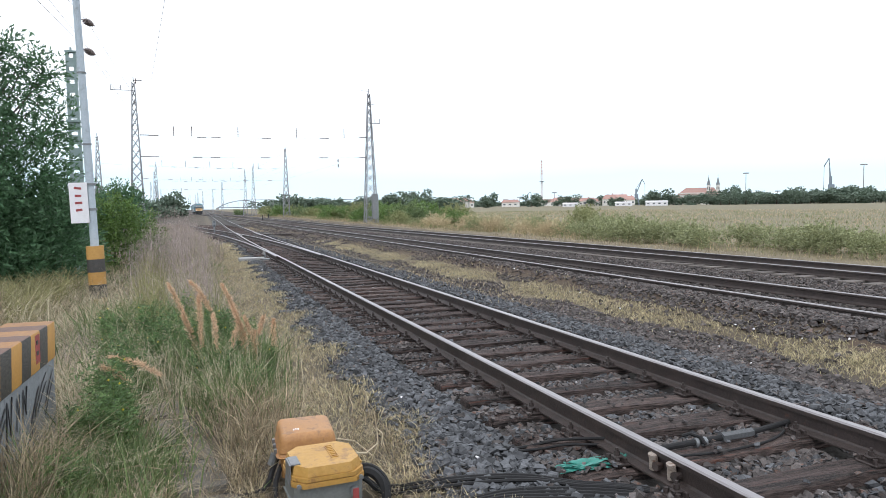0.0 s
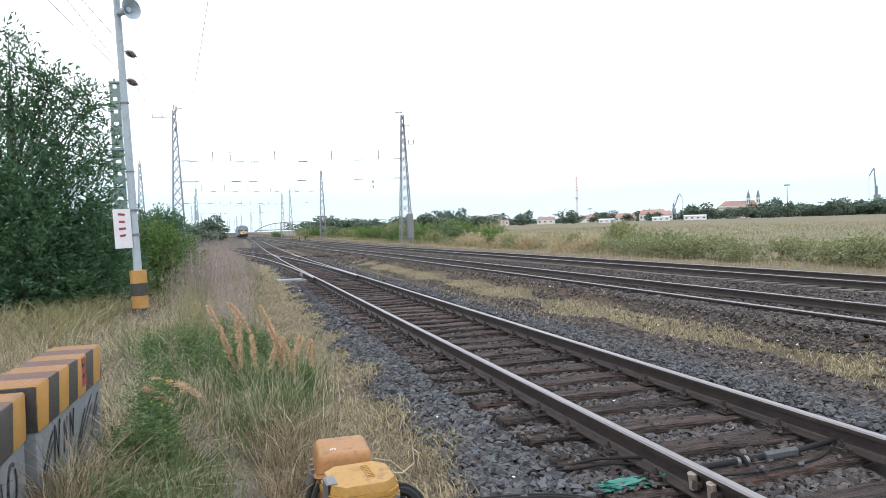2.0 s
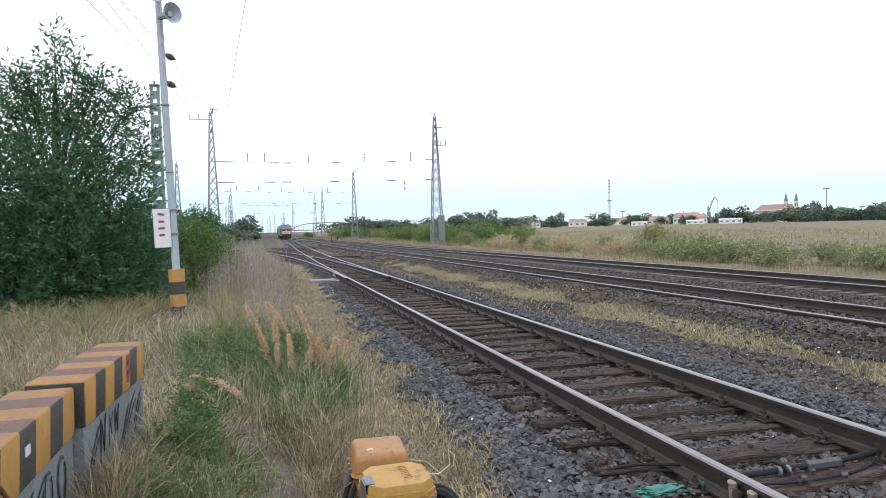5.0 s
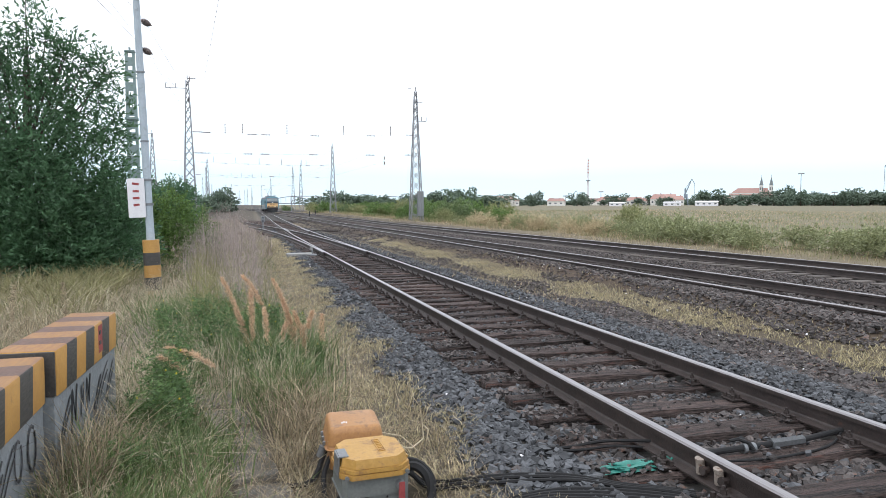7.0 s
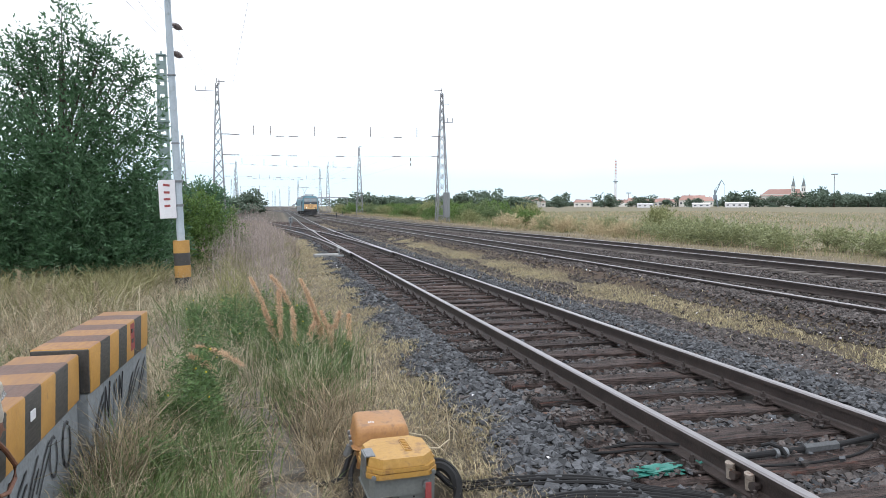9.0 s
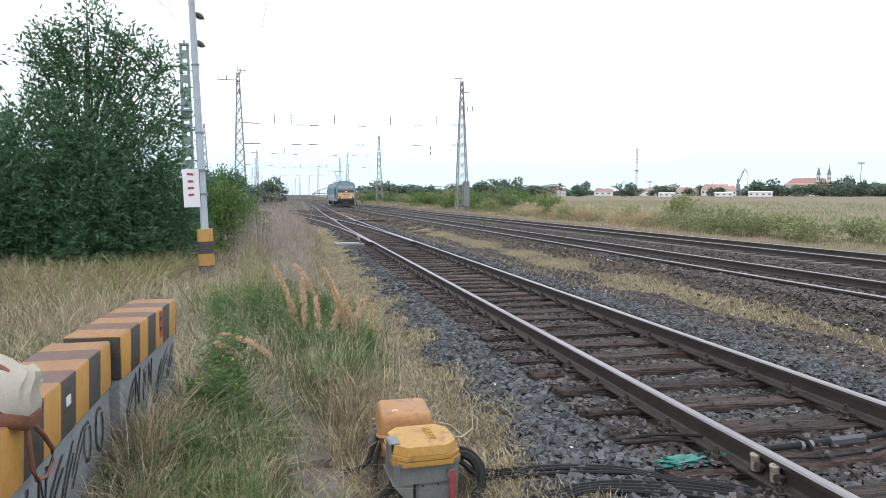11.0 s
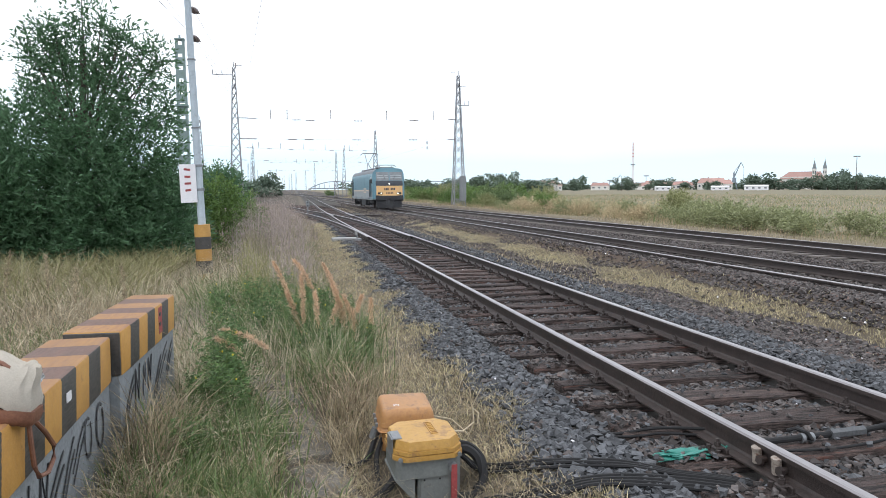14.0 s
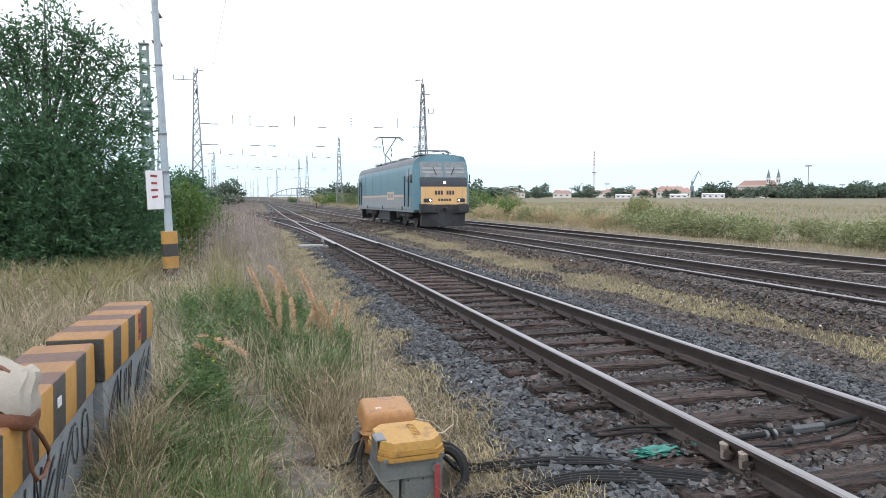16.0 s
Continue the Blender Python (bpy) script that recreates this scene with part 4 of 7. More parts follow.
def tie_pipe():
    """Insulated pipe that crosses between the rails of the siding."""
    t = empty("switch_rod", pose(2.86, 4.45, -0.1), "black insulated pipe lying between two sleepers", "pipe")
    rod_part("pipe", (0.0, 0.02, -0.02), (0.75, 0.02, 0.0), 0.022, M_RUBBER, t)
    rod_part("far_pipe", (0.95, 0.03, 0.0), (1.38, 0.1, 0.01), 0.02, M_RUBBER, t)
    bm = bmesh.new()
    add_rod(bm, (0.7, 0.02, 0.0), (0.97, 0.03, 0.002), 0.034, None, 6)
    add_rod(bm, (0.69, 0.02, 0.0), (0.72, 0.02, 0.0), 0.038, None, 6)
    part("muff", bm, M_LOCKING, t, "dark grey ribbed coupling muff")
    for x in (0.46, 0.53):
        rod_part("clamp", (x, 0.02, -0.012), (x + 0.025, 0.02, -0.012), 0.034, M_GREY, t, seg=12)
    bm = bmesh.new()
    add_tube(bm, [(0.42, 0.1, 0.02), (0.47, 0.08, 0.035), (0.5, 0.0, 0.03), (0.51, -0.04, -0.01)], 0.012, 6)
    part("strap", bm, M_RUBBER, t)


tie_pipe()


# ---- locomotive ----
M_BLUE = material("dull_blue_green_paint", (0.095, 0.2, 0.25), (0.13, 0.255, 0.31), 1.2, 0.42, 0.02, 20, spots=(0.11, 0.195, 0.235), spot_at=0.68)
M_LOCOGREY = material("dusty_grey_paint", (0.24, 0.265, 0.275), (0.34, 0.365, 0.375), 1.5, 0.6, 0.05, 16)
M_LOCOROOF = material("dusty_roof_paint", (0.13, 0.14, 0.15), (0.21, 0.22, 0.235), 1.5, 0.7, 0.05, 16)
M_LOCOYELLOW = material("loco_yellow_paint", (0.7, 0.42, 0.17), (0.78, 0.5, 0.23), 1.5, 0.45, 0.02, 16)
M_LOCODARK = material("black_dusty_steel", (0.02, 0.021, 0.024), (0.045, 0.046, 0.05), 3, 0.6, 0.1, 10)
M_LOCOBAND = material("dark_blue_band_paint", (0.028, 0.034, 0.045), (0.05, 0.058, 0.07), 2, 0.4, 0.0, 10)
M_GLASS = material("grey_windscreen_glass", (0.16, 0.18, 0.19), (0.25, 0.27, 0.28), 1.2, 0.08, 0.0, 4)
M_STRIPEPALE = material("pale_cream_line_paint", (0.55, 0.42, 0.3), (0.65, 0.5, 0.36), 2, 0.5, 0.0, 10)
M_LAMP = lit("headlight_glow", (1.0, 0.93, 0.8), 5.0)
M_LAMPTOP = lit("top_headlight_glow", (1.0, 0.95, 0.85), 7.0)


def front_y(x, z):
    """How far the nose lies behind its foremost point."""
    c = max(0.0, (abs(x) - 1.16) / 0.315)
    return 0.55 * c ** 1.1 + 0.3 * max(0.0, z - 2.35) + 0.06 * (x / 1.475) ** 2


def locomotive():
    t = empty("locomotive", None, "blue-green electric locomotive with a yellow front panel and lit headlights", "locomotive")
    L = 18.9
    prof = [(1.475, 0.98), (1.475, 1.5), (1.475, 2.1), (1.475, 2.6), (1.47, 3.0), (1.45, 3.3), (1.34, 3.52), (1.14, 3.7), (0.6, 3.79), (0.0, 3.82)]
    bm = bmesh.new()
    cols = [-1.0, -0.66, -0.33, 0.0, 0.33, 0.66, 1.0]
    loop = prof + [(-x, z) for x, z in prof[-2::-1]]
    stations = [("f", 0), ("m", 1.9), ("m", 6), ("m", 9.45), ("m", 13), ("m", L - 1.9), ("r", 0)]
    rings = []
    for kind, y in stations:
        ring = []
        for x, z in loop:
            yy = front_y(x, z) if kind == "f" else (L - front_y(x, z) if kind == "r" else y)
            ring.append(bm.verts.new((x, yy, z)))
        rings.append(ring)
    for a, b in zip(rings, rings[1:]):
        for k in range(len(loop) - 1):
            f = bm.faces.new((a[k], b[k], b[k + 1], a[k + 1]))
            f.material_index = 1 if 5 <= k <= len(loop) - 7 else 0
    for ring, front in ((rings[0], True), (rings[-1], False)):
        n = len(prof)
        rows = []
        for k in range(n - 1):
            x, z = prof[k]
            row = [ring[len(loop) - 1 - k]]
            for c in cols[1:-1]:
                yy = front_y(x * c, z)
                row.append(bm.verts.new((x * c, yy if front else L - yy, z)))
            row.append(ring[k])
            rows.append(row)
        for a, b in zip(rows, rows[1:]):
            for k in range(len(cols) - 1):
                bm.faces.new((a[k], a[k + 1], b[k + 1], b[k]))
        top = rows[-1]
        apex = ring[n - 1]
        for k in range(len(cols) - 1):
            bm.faces.new((top[k], top[k + 1], apex))
    bmesh.ops.recalc_face_normals(bm, faces=bm.faces)
    body = part("body", bm, [M_BLUE, M_LOCOROOF], t, "blue-green painted body shell", 40)
    # skirt and underframe
    box_part("skirt", (0, L / 2, 1.02), (2.9, L - 1.4, 0.34), M_LOCOGREY, t, 0.02, "dusty grey lower skirt")
    for yy in (0.0, L):
        s = 1 if yy == 0 else -1

        def nose_panel(name, x0, x1, z0, z1, mat, out, label="", nx=8, nz=3):
            b = bmesh.new()
            grid = []
            for i in range(nx + 1):
                x = x0 + (x1 - x0) * i / nx
                grid.append([b.verts.new((x, (front_y(x, z0 + (z1 - z0) * j / nz) - out) if s > 0 else (L - front_y(x, z0 + (z1 - z0) * j / nz) + out), z0 + (z1 - z0) * j / nz)) for j in range(nz + 1)])
            for i in range(nx):
                for j in range(nz):
                    b.faces.new((grid[i][j], grid[i + 1][j], grid[i + 1][j + 1], grid[i][j + 1]))
            r = bmesh.ops.extrude_face_region(b, geom=list(b.faces))
            bmesh.ops.translate(b, vec=(0, s * (out + 0.03), 0), verts=[v for v in r["geom"] if isinstance(v, bmesh.types.BMVert)])
            bmesh.ops.recalc_face_normals(b, faces=b.faces)
            return part(name, b, mat, t, label, 40)
        nose_panel("front_panel", -1.2, 1.2, 1.26, 2.16, M_LOCOYELLOW, 0.012, "yellow front panel")
        nose_panel("front_band", -1.24, 1.24, 2.165, 2.62, M_LOCOBAND, 0.008)
        for q in (-1, 1):
            nose_panel("windscreen", q * 0.04 if q > 0 else -1.2, 1.2 if q > 0 else -0.04, 2.64, 3.42, M_GLASS, 0.01, "tinted windscreen pane")
            for zz in (2.85, 3.05):
                nose_panel("sun_blind", q * 0.1 if q > 0 else -1.12, 1.12 if q > 0 else -0.1, zz, zz + 0.09, M_LOCOGREY, 0.018)
            box_part("wiper", (q * 0.45, s * (front_y(0.45, 2.85) - 0.035) + yy, 2.9), (0.03, 0.02, 0.55), M_LOCODARK, t, 0, "", pose(0, 0, 0, 0, q * 24, 0))
            box_part("lamp_bezel", (q * 0.86, yy + s * 0.05, 1.47), (0.44, 0.13, 0.19), M_LOCODARK, t, 0.02)
            box_part("headlight", (q * 0.76, yy - s * 0.02, 1.47), (0.1, 0.05, 0.08), M_LAMP if yy == 0 else M_GREY, t, 0.02)
            rod_part("buffer", (q * 0.875, yy + s * 0.1, 1.06), (q * 0.875, yy - s * 0.42, 1.06), 0.1, M_LOCODARK, t, seg=14)
            bmb = bmesh.new()
            add_box(bmb, (q * 0.875, yy - s * 0.45, 1.06), (0.56, 0.05, 0.36), 0.02)
            part("buffer_plate", bmb, M_LOCODARK, t)
            rod_part("brake_hose", (q * 0.35, yy - s * 0.1, 1.0), (q * 0.33, yy - s * 0.2, 0.55), 0.03, M_LOCODARK, t)
        rod_part("top_lamp", (0, yy + s * 0.1, 2.36), (0, yy - s * 0.02, 2.36), 0.058, M_LAMPTOP if yy == 0 else M_GREY, t, seg=14)
        box_part("bumper_beam", (0, yy + s * 0.2, 1.05), (2.5, 0.4, 0.5), M_LOCODARK, t, 0.03)
        bmp = bmesh.new()
        for q in (-1, 1):
            vs = [bmp.verts.new(p) for p in ((0, yy - s * 0.12, 0.16), (q * 1.15, yy + s * 0.25, 0.16), (q * 1.15, yy + s * 0.2, 0.82), (0, yy - s * 0.05, 0.82),
                                             (0, yy + s * 0.1, 0.16), (q * 1.15, yy + s * 0.47, 0.16), (q * 1.15, yy + s * 0.42, 0.82), (0, yy + s * 0.17, 0.82))]
            for ids in ((0, 1, 2, 3), (7, 6, 5, 4), (0, 4, 5, 1), (3, 2, 6, 7), (1, 5, 6, 2), (0, 3, 7, 4)):
                bmp.faces.new([vs[i] for i in ids])
        bmesh.ops.recalc_face_normals(bmp, faces=bmp.faces)
        part("plough", bmp, M_LOCODARK, t)
        box_part("coupler", (0, yy - s * 0.2, 1.04), (0.12, 0.5, 0.16), M_LOCODARK, t, 0.02)
        for k in range(7):
            if k != 3:
                box_part("number_bar", (-0.45 + 0.15 * k, yy - s * 0.02, 1.86), (0.105, 0.012, 0.2), M_LOCOBAND, t)
        for k in range(5):
            box_part("letter_bar", (-0.28 + 0.14 * k, yy - s * 0.02, 1.5), (0.1, 0.012, 0.12), M_LOCOBAND, t)
        for q in (-1, 1):
            ax = q * 1.476
            yd = yy + s * 1.95
            box_part("cab_door", (ax, yd, 2.1), (0.03, 0.72, 2.0), M_BLUE, t, 0.01)
            box_part("door_window", (ax + q * 0.004, yd, 2.72), (0.035, 0.46, 0.6), M_GLASS, t, 0.01)
            box_part("cab_window", (ax, yy + s * 1.1, 2.75), (0.04, 0.5, 0.62), M_GLASS, t, 0.01)
            for dy in (-0.46, 0.46):
                rod_part("handrail", (ax + q * 0.06, yd + dy, 1.15), (ax + q * 0.06, yd + dy, 2.75), 0.03, M_LOCODARK, t, seg=8)
            for zz in (0.45, 0.75):
                box_part("step", (q * 1.38, yd, zz), (0.22, 0.5, 0.05), M_LOCODARK, t)
            rod_part("mirror_arm", (ax, yy + s * 0.75, 2.4), (ax + q * 0.16, yy + s * 0.72, 2.4), 0.02, M_LOCODARK, t)
            box_part("mirror", (ax + q * 0.09, yy + s * 0.72, 2.6), (0.06, 0.05, 0.42), M_LOCODARK, t, 0.02)
    for q in (-1, 1):
        for a, b in ((2.6, 5.2), (7.4, L - 2.6)):
            box_part("side_line", (q * 1.478, (a + b) / 2, 1.72), (0.012, b - a, 0.12), M_STRIPEPALE, t)
        box_part("side_panel", (q * 1.479, 6.3, 1.74), (0.014, 2.0, 0.46), M_STRIPEPALE, t, 0.0, "pale lettering panel")
        for k in range(4):
            box_part("letter_bar", (q * 1.488, 5.65 + 0.42 * k, 1.74), (0.008, 0.26, 0.24), M_LOCOGREY, t)
        for k in range(5):
            box_part("panel_seam", (q * 1.477, 4.0 + 2.75 * k, 2.2), (0.006, 0.012, 2.2), M_LOCOBAND, t)
        for k in range(6):
            box_part("roof_grille", (q * 1.33, 4.2 + 2.1 * k, 3.4), (0.04, 1.6, 0.24), M_LOCODARK, t, 0.005, "", pose(0, 0, 0, 0, -q * 38, 0))
        for k in range(3):
            box_part("sand_filler", (q * 1.46, 3.2 + 5.6 * k, 1.05), (0.06, 0.3, 0.2), M_LOCODARK, t, 0.01)
    for q in (-1, 1):
        box_part("lower_side", (q * 1.474, L / 2, 1.33), (0.016, L - 2.4, 0.64), M_LOCOGREY, t, 0.0, "dusty grey lower side panel")
    # roof equipment
    for y, up in ((3.1, False), (L - 4.6, True)):
        pan = box_part("pantograph", (0, y, 3.9), (1.5, 1.9, 0.07), M_GREY, t, 0.01, "raised grey pantograph" if up else "folded grey pantograph")
        for q in (-1, 1):
            for r in (-1, 1):
                bmi = bmesh.new()
                insulator(bmi, (q * 0.6, y + r * 0.75, 3.87), (0, 0, 1), 0.26)
                part("post_insulator", bmi, M_PORCELAIN, pan)
        if up:
            k1, top = (0, y + 1.0, 4.75), (0, y - 0.45, 5.82)
            bmq = bmesh.new()
            add_rod(bmq, (-0.3, y - 0.6, 3.95), k1, 0.05, 0.04, 6)
            add_rod(bmq, (0.3, y - 0.6, 3.95), k1, 0.05, 0.04, 6)
            part("lower_arm", bmq, M_GREY, pan)
            bmq = bmesh.new()
            for q in (-1, 1):
                add_rod(bmq, (q * 0.06, y + 1.0, 4.75), (q * 0.5, y - 0.45, 5.78), 0.032, None, 6)
            add_rod(bmq, (-0.5, y - 0.45, 5.78), (0.5, y - 0.45, 5.78), 0.03, None, 6)
            part("upper_arm", bmq, M_GREY, pan)
            bmq = bmesh.new()
            for dy in (-0.25, 0.2):
                add_tube(bmq, [(-0.98, y - 0.45 + dy, 5.6), (-0.75, y - 0.45 + dy, 5.8), (0.75, y - 0.45 + dy, 5.8), (0.98, y - 0.45 + dy, 5.6)], 0.035, 6)
            part("collector_head", bmq, M_GREY, pan)
        else:
            bmq = bmesh.new()
            for q in (-1, 1):
                add_rod(bmq, (q * 0.35, y - 1.0, 4.1), (q * 0.5, y + 0.95, 4.18), 0.04, None, 6)
            for dy in (-0.9, -0.6):
                add_tube(bmq, [(-0.98, y + dy, 3.98), (-0.75, y + dy, 4.12), (0.75, y + dy, 4.12), (0.98, y + dy, 3.98)], 0.035, 6)
            part("folded_arms", bmq, M_GREY, pan)
    for y, ln in ((6.6, 1.8), (9.3, 1.6), (11.6, 1.4)):
        box_part("roof_hood", (0, y, 3.86), (1.5, ln, 0.16), M_LOCOROOF, t, 0.04)
    rod_part("horn", (0.55, 1.5, 3.82), (0.55, 1.2, 3.86), 0.05, M_LOCODARK, t)
    # running gear
    box_part("transformer", (0, L / 2, 0.62), (2.5, 3.4, 0.75), M_LOCODARK, t, 0.04)
    wheels = []
    for bc in (4.25, L - 4.25):
        bg = box_part("bogie_frame", (0, bc, 0.72), (2.3, 3.9, 0.28), M_LOCODARK, t, 0.04)
        for q in (-1, 1):
            box_part("side_beam", (q * 1.08, bc, 0.72), (0.2, 3.7, 0.32), M_LOCODARK, bg, 0.03)
            for dy in (-1.3, 1.3):
                box_part("axle_box", (q * 1.12, bc + dy, 0.625), (0.22, 0.34, 0.34), M_LOCODARK, bg, 0.03)
                bms = bmesh.new()
                for k in range(5):
                    add_rod(bms, (q * 1.14, bc + dy * 0.62, 0.62 + 0.06 * k), (q * 1.14, bc + dy * 0.62, 0.65 + 0.06 * k), 0.11, None, 10)
                part("spring", bms, M_LOCODARK, bg)
            rod_part("damper", (q * 1.2, bc - 0.9, 0.85), (q * 1.2, bc + 0.9, 0.85), 0.06, M_LOCODARK, bg)
        for dy in (-1.3, 1.3):
            bmw = bmesh.new()
            add_rod(bmw, (-0.95, 0, 0), (0.95, 0, 0), 0.09, None, 12)
            for q in (-1, 1):
                add_rod(bmw, (q * 0.72, 0, 0), (q * 0.79, 0, 0), 0.625, None, 28)
                add_rod(bmw, (q * 0.69, 0, 0), (q * 0.72, 0, 0), 0.65, None, 28)
                for k in range(6):
                    a = k * math.tau / 6
                    add_rod(bmw, (q * 0.79, 0.34 * math.cos(a), 0.34 * math.sin(a)), (q * 0.81, 0.34 * math.cos(a), 0.34 * math.sin(a)), 0.06, None, 8)
            w = part("wheelset", bmw, M_RUST, t, "rusty steel wheelset", 30)
            w.matrix_basis = pose(0, bc + dy, 0.625)
            wheels.append((w, bc + dy))
    return t, wheels


LOCO, WHEELS = locomotive()
SPEED, END_Y = 14.8, 34.6


# ---- ballast ----
def rock_shapes(n=30):
    """Angular crushed stones: jittered blocks with corners knocked off."""
    v = np.array([(x, y, z) for z in (-1, 1) for y in (-1, 1) for x in (-1, 1)], float) * 0.72
    f = np.array([(0, 2, 3), (0, 3, 1), (4, 5, 7), (4, 7, 6), (0, 1, 5), (0, 5, 4), (2, 6, 7), (2, 7, 3), (0, 4, 6), (0, 6, 2), (1, 3, 7), (1, 7, 5)])
    shapes = []
    for _ in range(n):
        q = v * RNG.uniform(0.75, 1.35, (1, 3)) + RNG.normal(0, 0.2, (8, 3))
        for _k in range(3):
            n1 = RNG.normal(size=3)
            n1 /= np.linalg.norm(n1)
            q = q - np.outer(np.maximum(0, q @ n1 - RNG.uniform(0.45, 0.75)), n1)
        shapes.append(q)
    return np.array(shapes), f


ROCKS, ROCK_F = rock_shapes()


OCT = np.array([(1, 0, 0), (-1, 0, 0), (0, 1, 0), (0, -1, 0), (0, 0, 1), (0, 0, -1)], float)
OCT_F = np.array([(0, 2, 4), (2, 1, 4), (1, 3, 4), (3, 0, 4), (2, 0, 5), (1, 2, 5), (3, 1, 5), (0, 3, 5)])
COARSE = np.array([OCT * RNG.uniform(0.6, 1.3, (6, 1)) + RNG.normal(0, 0.22, (6, 3)) for _ in range(24)])


def stones(name, x, y, z, size, mat, label, coarse=False):
    n = len(x)
    shapes, faces = (COARSE, OCT_F) if coarse else (ROCKS, ROCK_F)
    v = shapes[RNG.integers(0, len(shapes), n)] * size[:, None, None]
    a = RNG.uniform(0, math.tau, (n, 3))
    for i, j, k in ((0, 1, 0), (1, 2, 1), (0, 2, 2)):
        c, s = np.cos(a[:, k])[:, None], np.sin(a[:, k])[:, None]
        p, q = v[:, :, i].copy(), v[:, :, j].copy()
        v[:, :, i], v[:, :, j] = p * c - q * s, p * s + q * c
    v[:, :, 2] *= 0.75
    v += np.stack([x, y, z], -1)[:, None, :]
    f = faces[None] + (np.arange(n) * shapes.shape[1])[:, None, None]
    ob = mesh_from_arrays(name, v.reshape(-1, 3), f.reshape(-1, 3), [mat], label=label)
    return tagged(ob, category="ballast", kind="stuff")


def scatter(n, x0, x1, y0, y1, power=1.0):
    x = RNG.uniform(x0, x1, n)
    y = y0 + (y1 - y0) * RNG.uniform(0, 1, n) ** power
    return x, y


def ballast_near():
    xs, ys, zs, ss = [], [], [], []
    for n, y0, y1, s0, s1 in ((9000, -6.0, 1.8, 0.022, 0.045), (46000, 1.8, 12.0, 0.016, 0.036), (18000, 12.0, 32.0, 0.024, 0.045), (6000, 32.0, 62.0, 0.04, 0.075)):
        x, y = scatter(n, 1.25, 5.9, y0, y1)
        edge = 1.58 + 0.2 * smooth_noise(x, y, 2.0, 2) + RNG.normal(0, 0.07, n)
        far_edge = 5.55 + 0.2 * smooth_noise(x, y, 1.7, 5) + RNG.normal(0, 0.1, n)
        keep = (x > edge) & (x < far_edge)
        on_rail = np.minimum(np.abs(x - near_x(y) + GAUGE), np.abs(x - near_x(y) - GAUGE)) < 0.1
        phase = ((y + 1.7) / 0.61) % 1
        on_wood = (np.abs(x - near_x(y)) < 1.32) & ((phase < 0.24) | (phase > 0.76))
        keep &= ~on_rail & (~on_wood | (RNG.uniform(0, 1, n) < np.where(np.abs(x - near_x(y)) > 0.9, 0.2, 0.035)))
        x, y = x[keep], y[keep]
        ow = on_wood[keep]
        s = RNG.uniform(s0, s1, len(x)) * np.where(RNG.uniform(0, 1, len(x)) < 0.1, 1.35, 1)
        z = ground_z(x, y) + s * 0.25 + RNG.uniform(-0.005, 0.02, len(x))
        z = np.where(np.abs(x - near_x(y)) < 1.25, z + 0.012 * smooth_noise(x, y, 3, 8), z)
        z = np.where(ow, grade(y) - 0.172 + s * 0.5, z)
        s = np.where(ow, s * 0.7, s)
        xs.append(x), ys.append(y), zs.append(z), ss.append(s)
    x, y, z, s = np.concatenate(xs), np.concatenate(ys), np.concatenate(zs), np.concatenate(ss)
    soiled = RNG.uniform(0, 1, len(x)) < np.where(np.abs(x - near_x(y)) < 1.3, 0.75, 0.06)
    stones("track_ballast", x[~soiled], y[~soiled], z[~soiled], s[~soiled], M_STONE, "grey crushed stone ballast beside the sleepers")
    stones("soiled_ballast", x[soiled], y[soiled], z[soiled], s[soiled], M_BROWNSTONE, "brown soiled ballast between the rails")


ballast_near()


def ballast_main():
    n = 72000
    x, y = scatter(n, 5.4, 17.2, 3.0, 44.0, 1.5)
    near_n = 15000
    x[:near_n], y[:near_n] = RNG.uniform(5.4, 9.6, near_n), RNG.uniform(3.0, 14.0, near_n)
    mx = main_x(y)
    d = np.minimum(np.abs(np.abs(x - mx) - GAUGE), np.abs(np.abs(x - mx - 4.84) - GAUGE))
    keep = (d > 0.1) & ((np.abs(x - strip_x(y)) > 0.4 + 0.3 * smooth_noise(x * 0.4, y, 0.8, 21)) | (RNG.uniform(0, 1, n) < 0.02)) & (x > 5.5 + RNG.normal(0, 0.2, n)) & (x < mx + 6.9)
    on_sleeper = (np.abs(x - mx - 4.84) < 1.34) & (np.abs((y - 1.5) / 0.6 - np.round((y - 1.5) / 0.6)) < 0.26)
    keep &= ~on_sleeper
    x, y = x[keep], y[keep]
    s = RNG.uniform(0.02, 0.045, len(x))
    stones("main_line_ballast", x, y, ground_z(x, y) + 0.016, s, M_BROWNSTONE, "brown soiled ballast of the main line")


ballast_main()


def ballast_far():
    n = 15000
    x, y = scatter(n, 3.0, 14.5, 40.0, 100.0, 1.3)
    mx, nx = main_x(y), near_x(y)
    d = np.minimum(np.minimum(np.abs(np.abs(x - mx) - GAUGE), np.abs(np.abs(x - mx - 4.84) - GAUGE)), np.abs(np.abs(x - nx) - GAUGE))
    keep = (d > 0.15) & (np.abs(x - nx) > 1.5) & (RNG.uniform(-1, 1, n) < 0.5 + 0.8 * smooth_noise(x, y, 0.6, 14))
    x, y = x[keep], y[keep]
    stones("far_ballast", x, y, ground_z(x, y) + 0.02, RNG.uniform(0.045, 0.09, len(x)), M_BROWNSTONE, "brown soiled ballast of the yard", True)


ballast_far()


def bright_stones():
    n = 150
    x, y = scatter(n, 1.6, 8.4, 3.0, 22.0, 1.4)
    stones("pale_stones", x, y, ground_z(x, y) + 0.03, RNG.uniform(0.008, 0.022, n), M_WHITE, "pale bits of stone and litter in the ballast")


bright_stones()


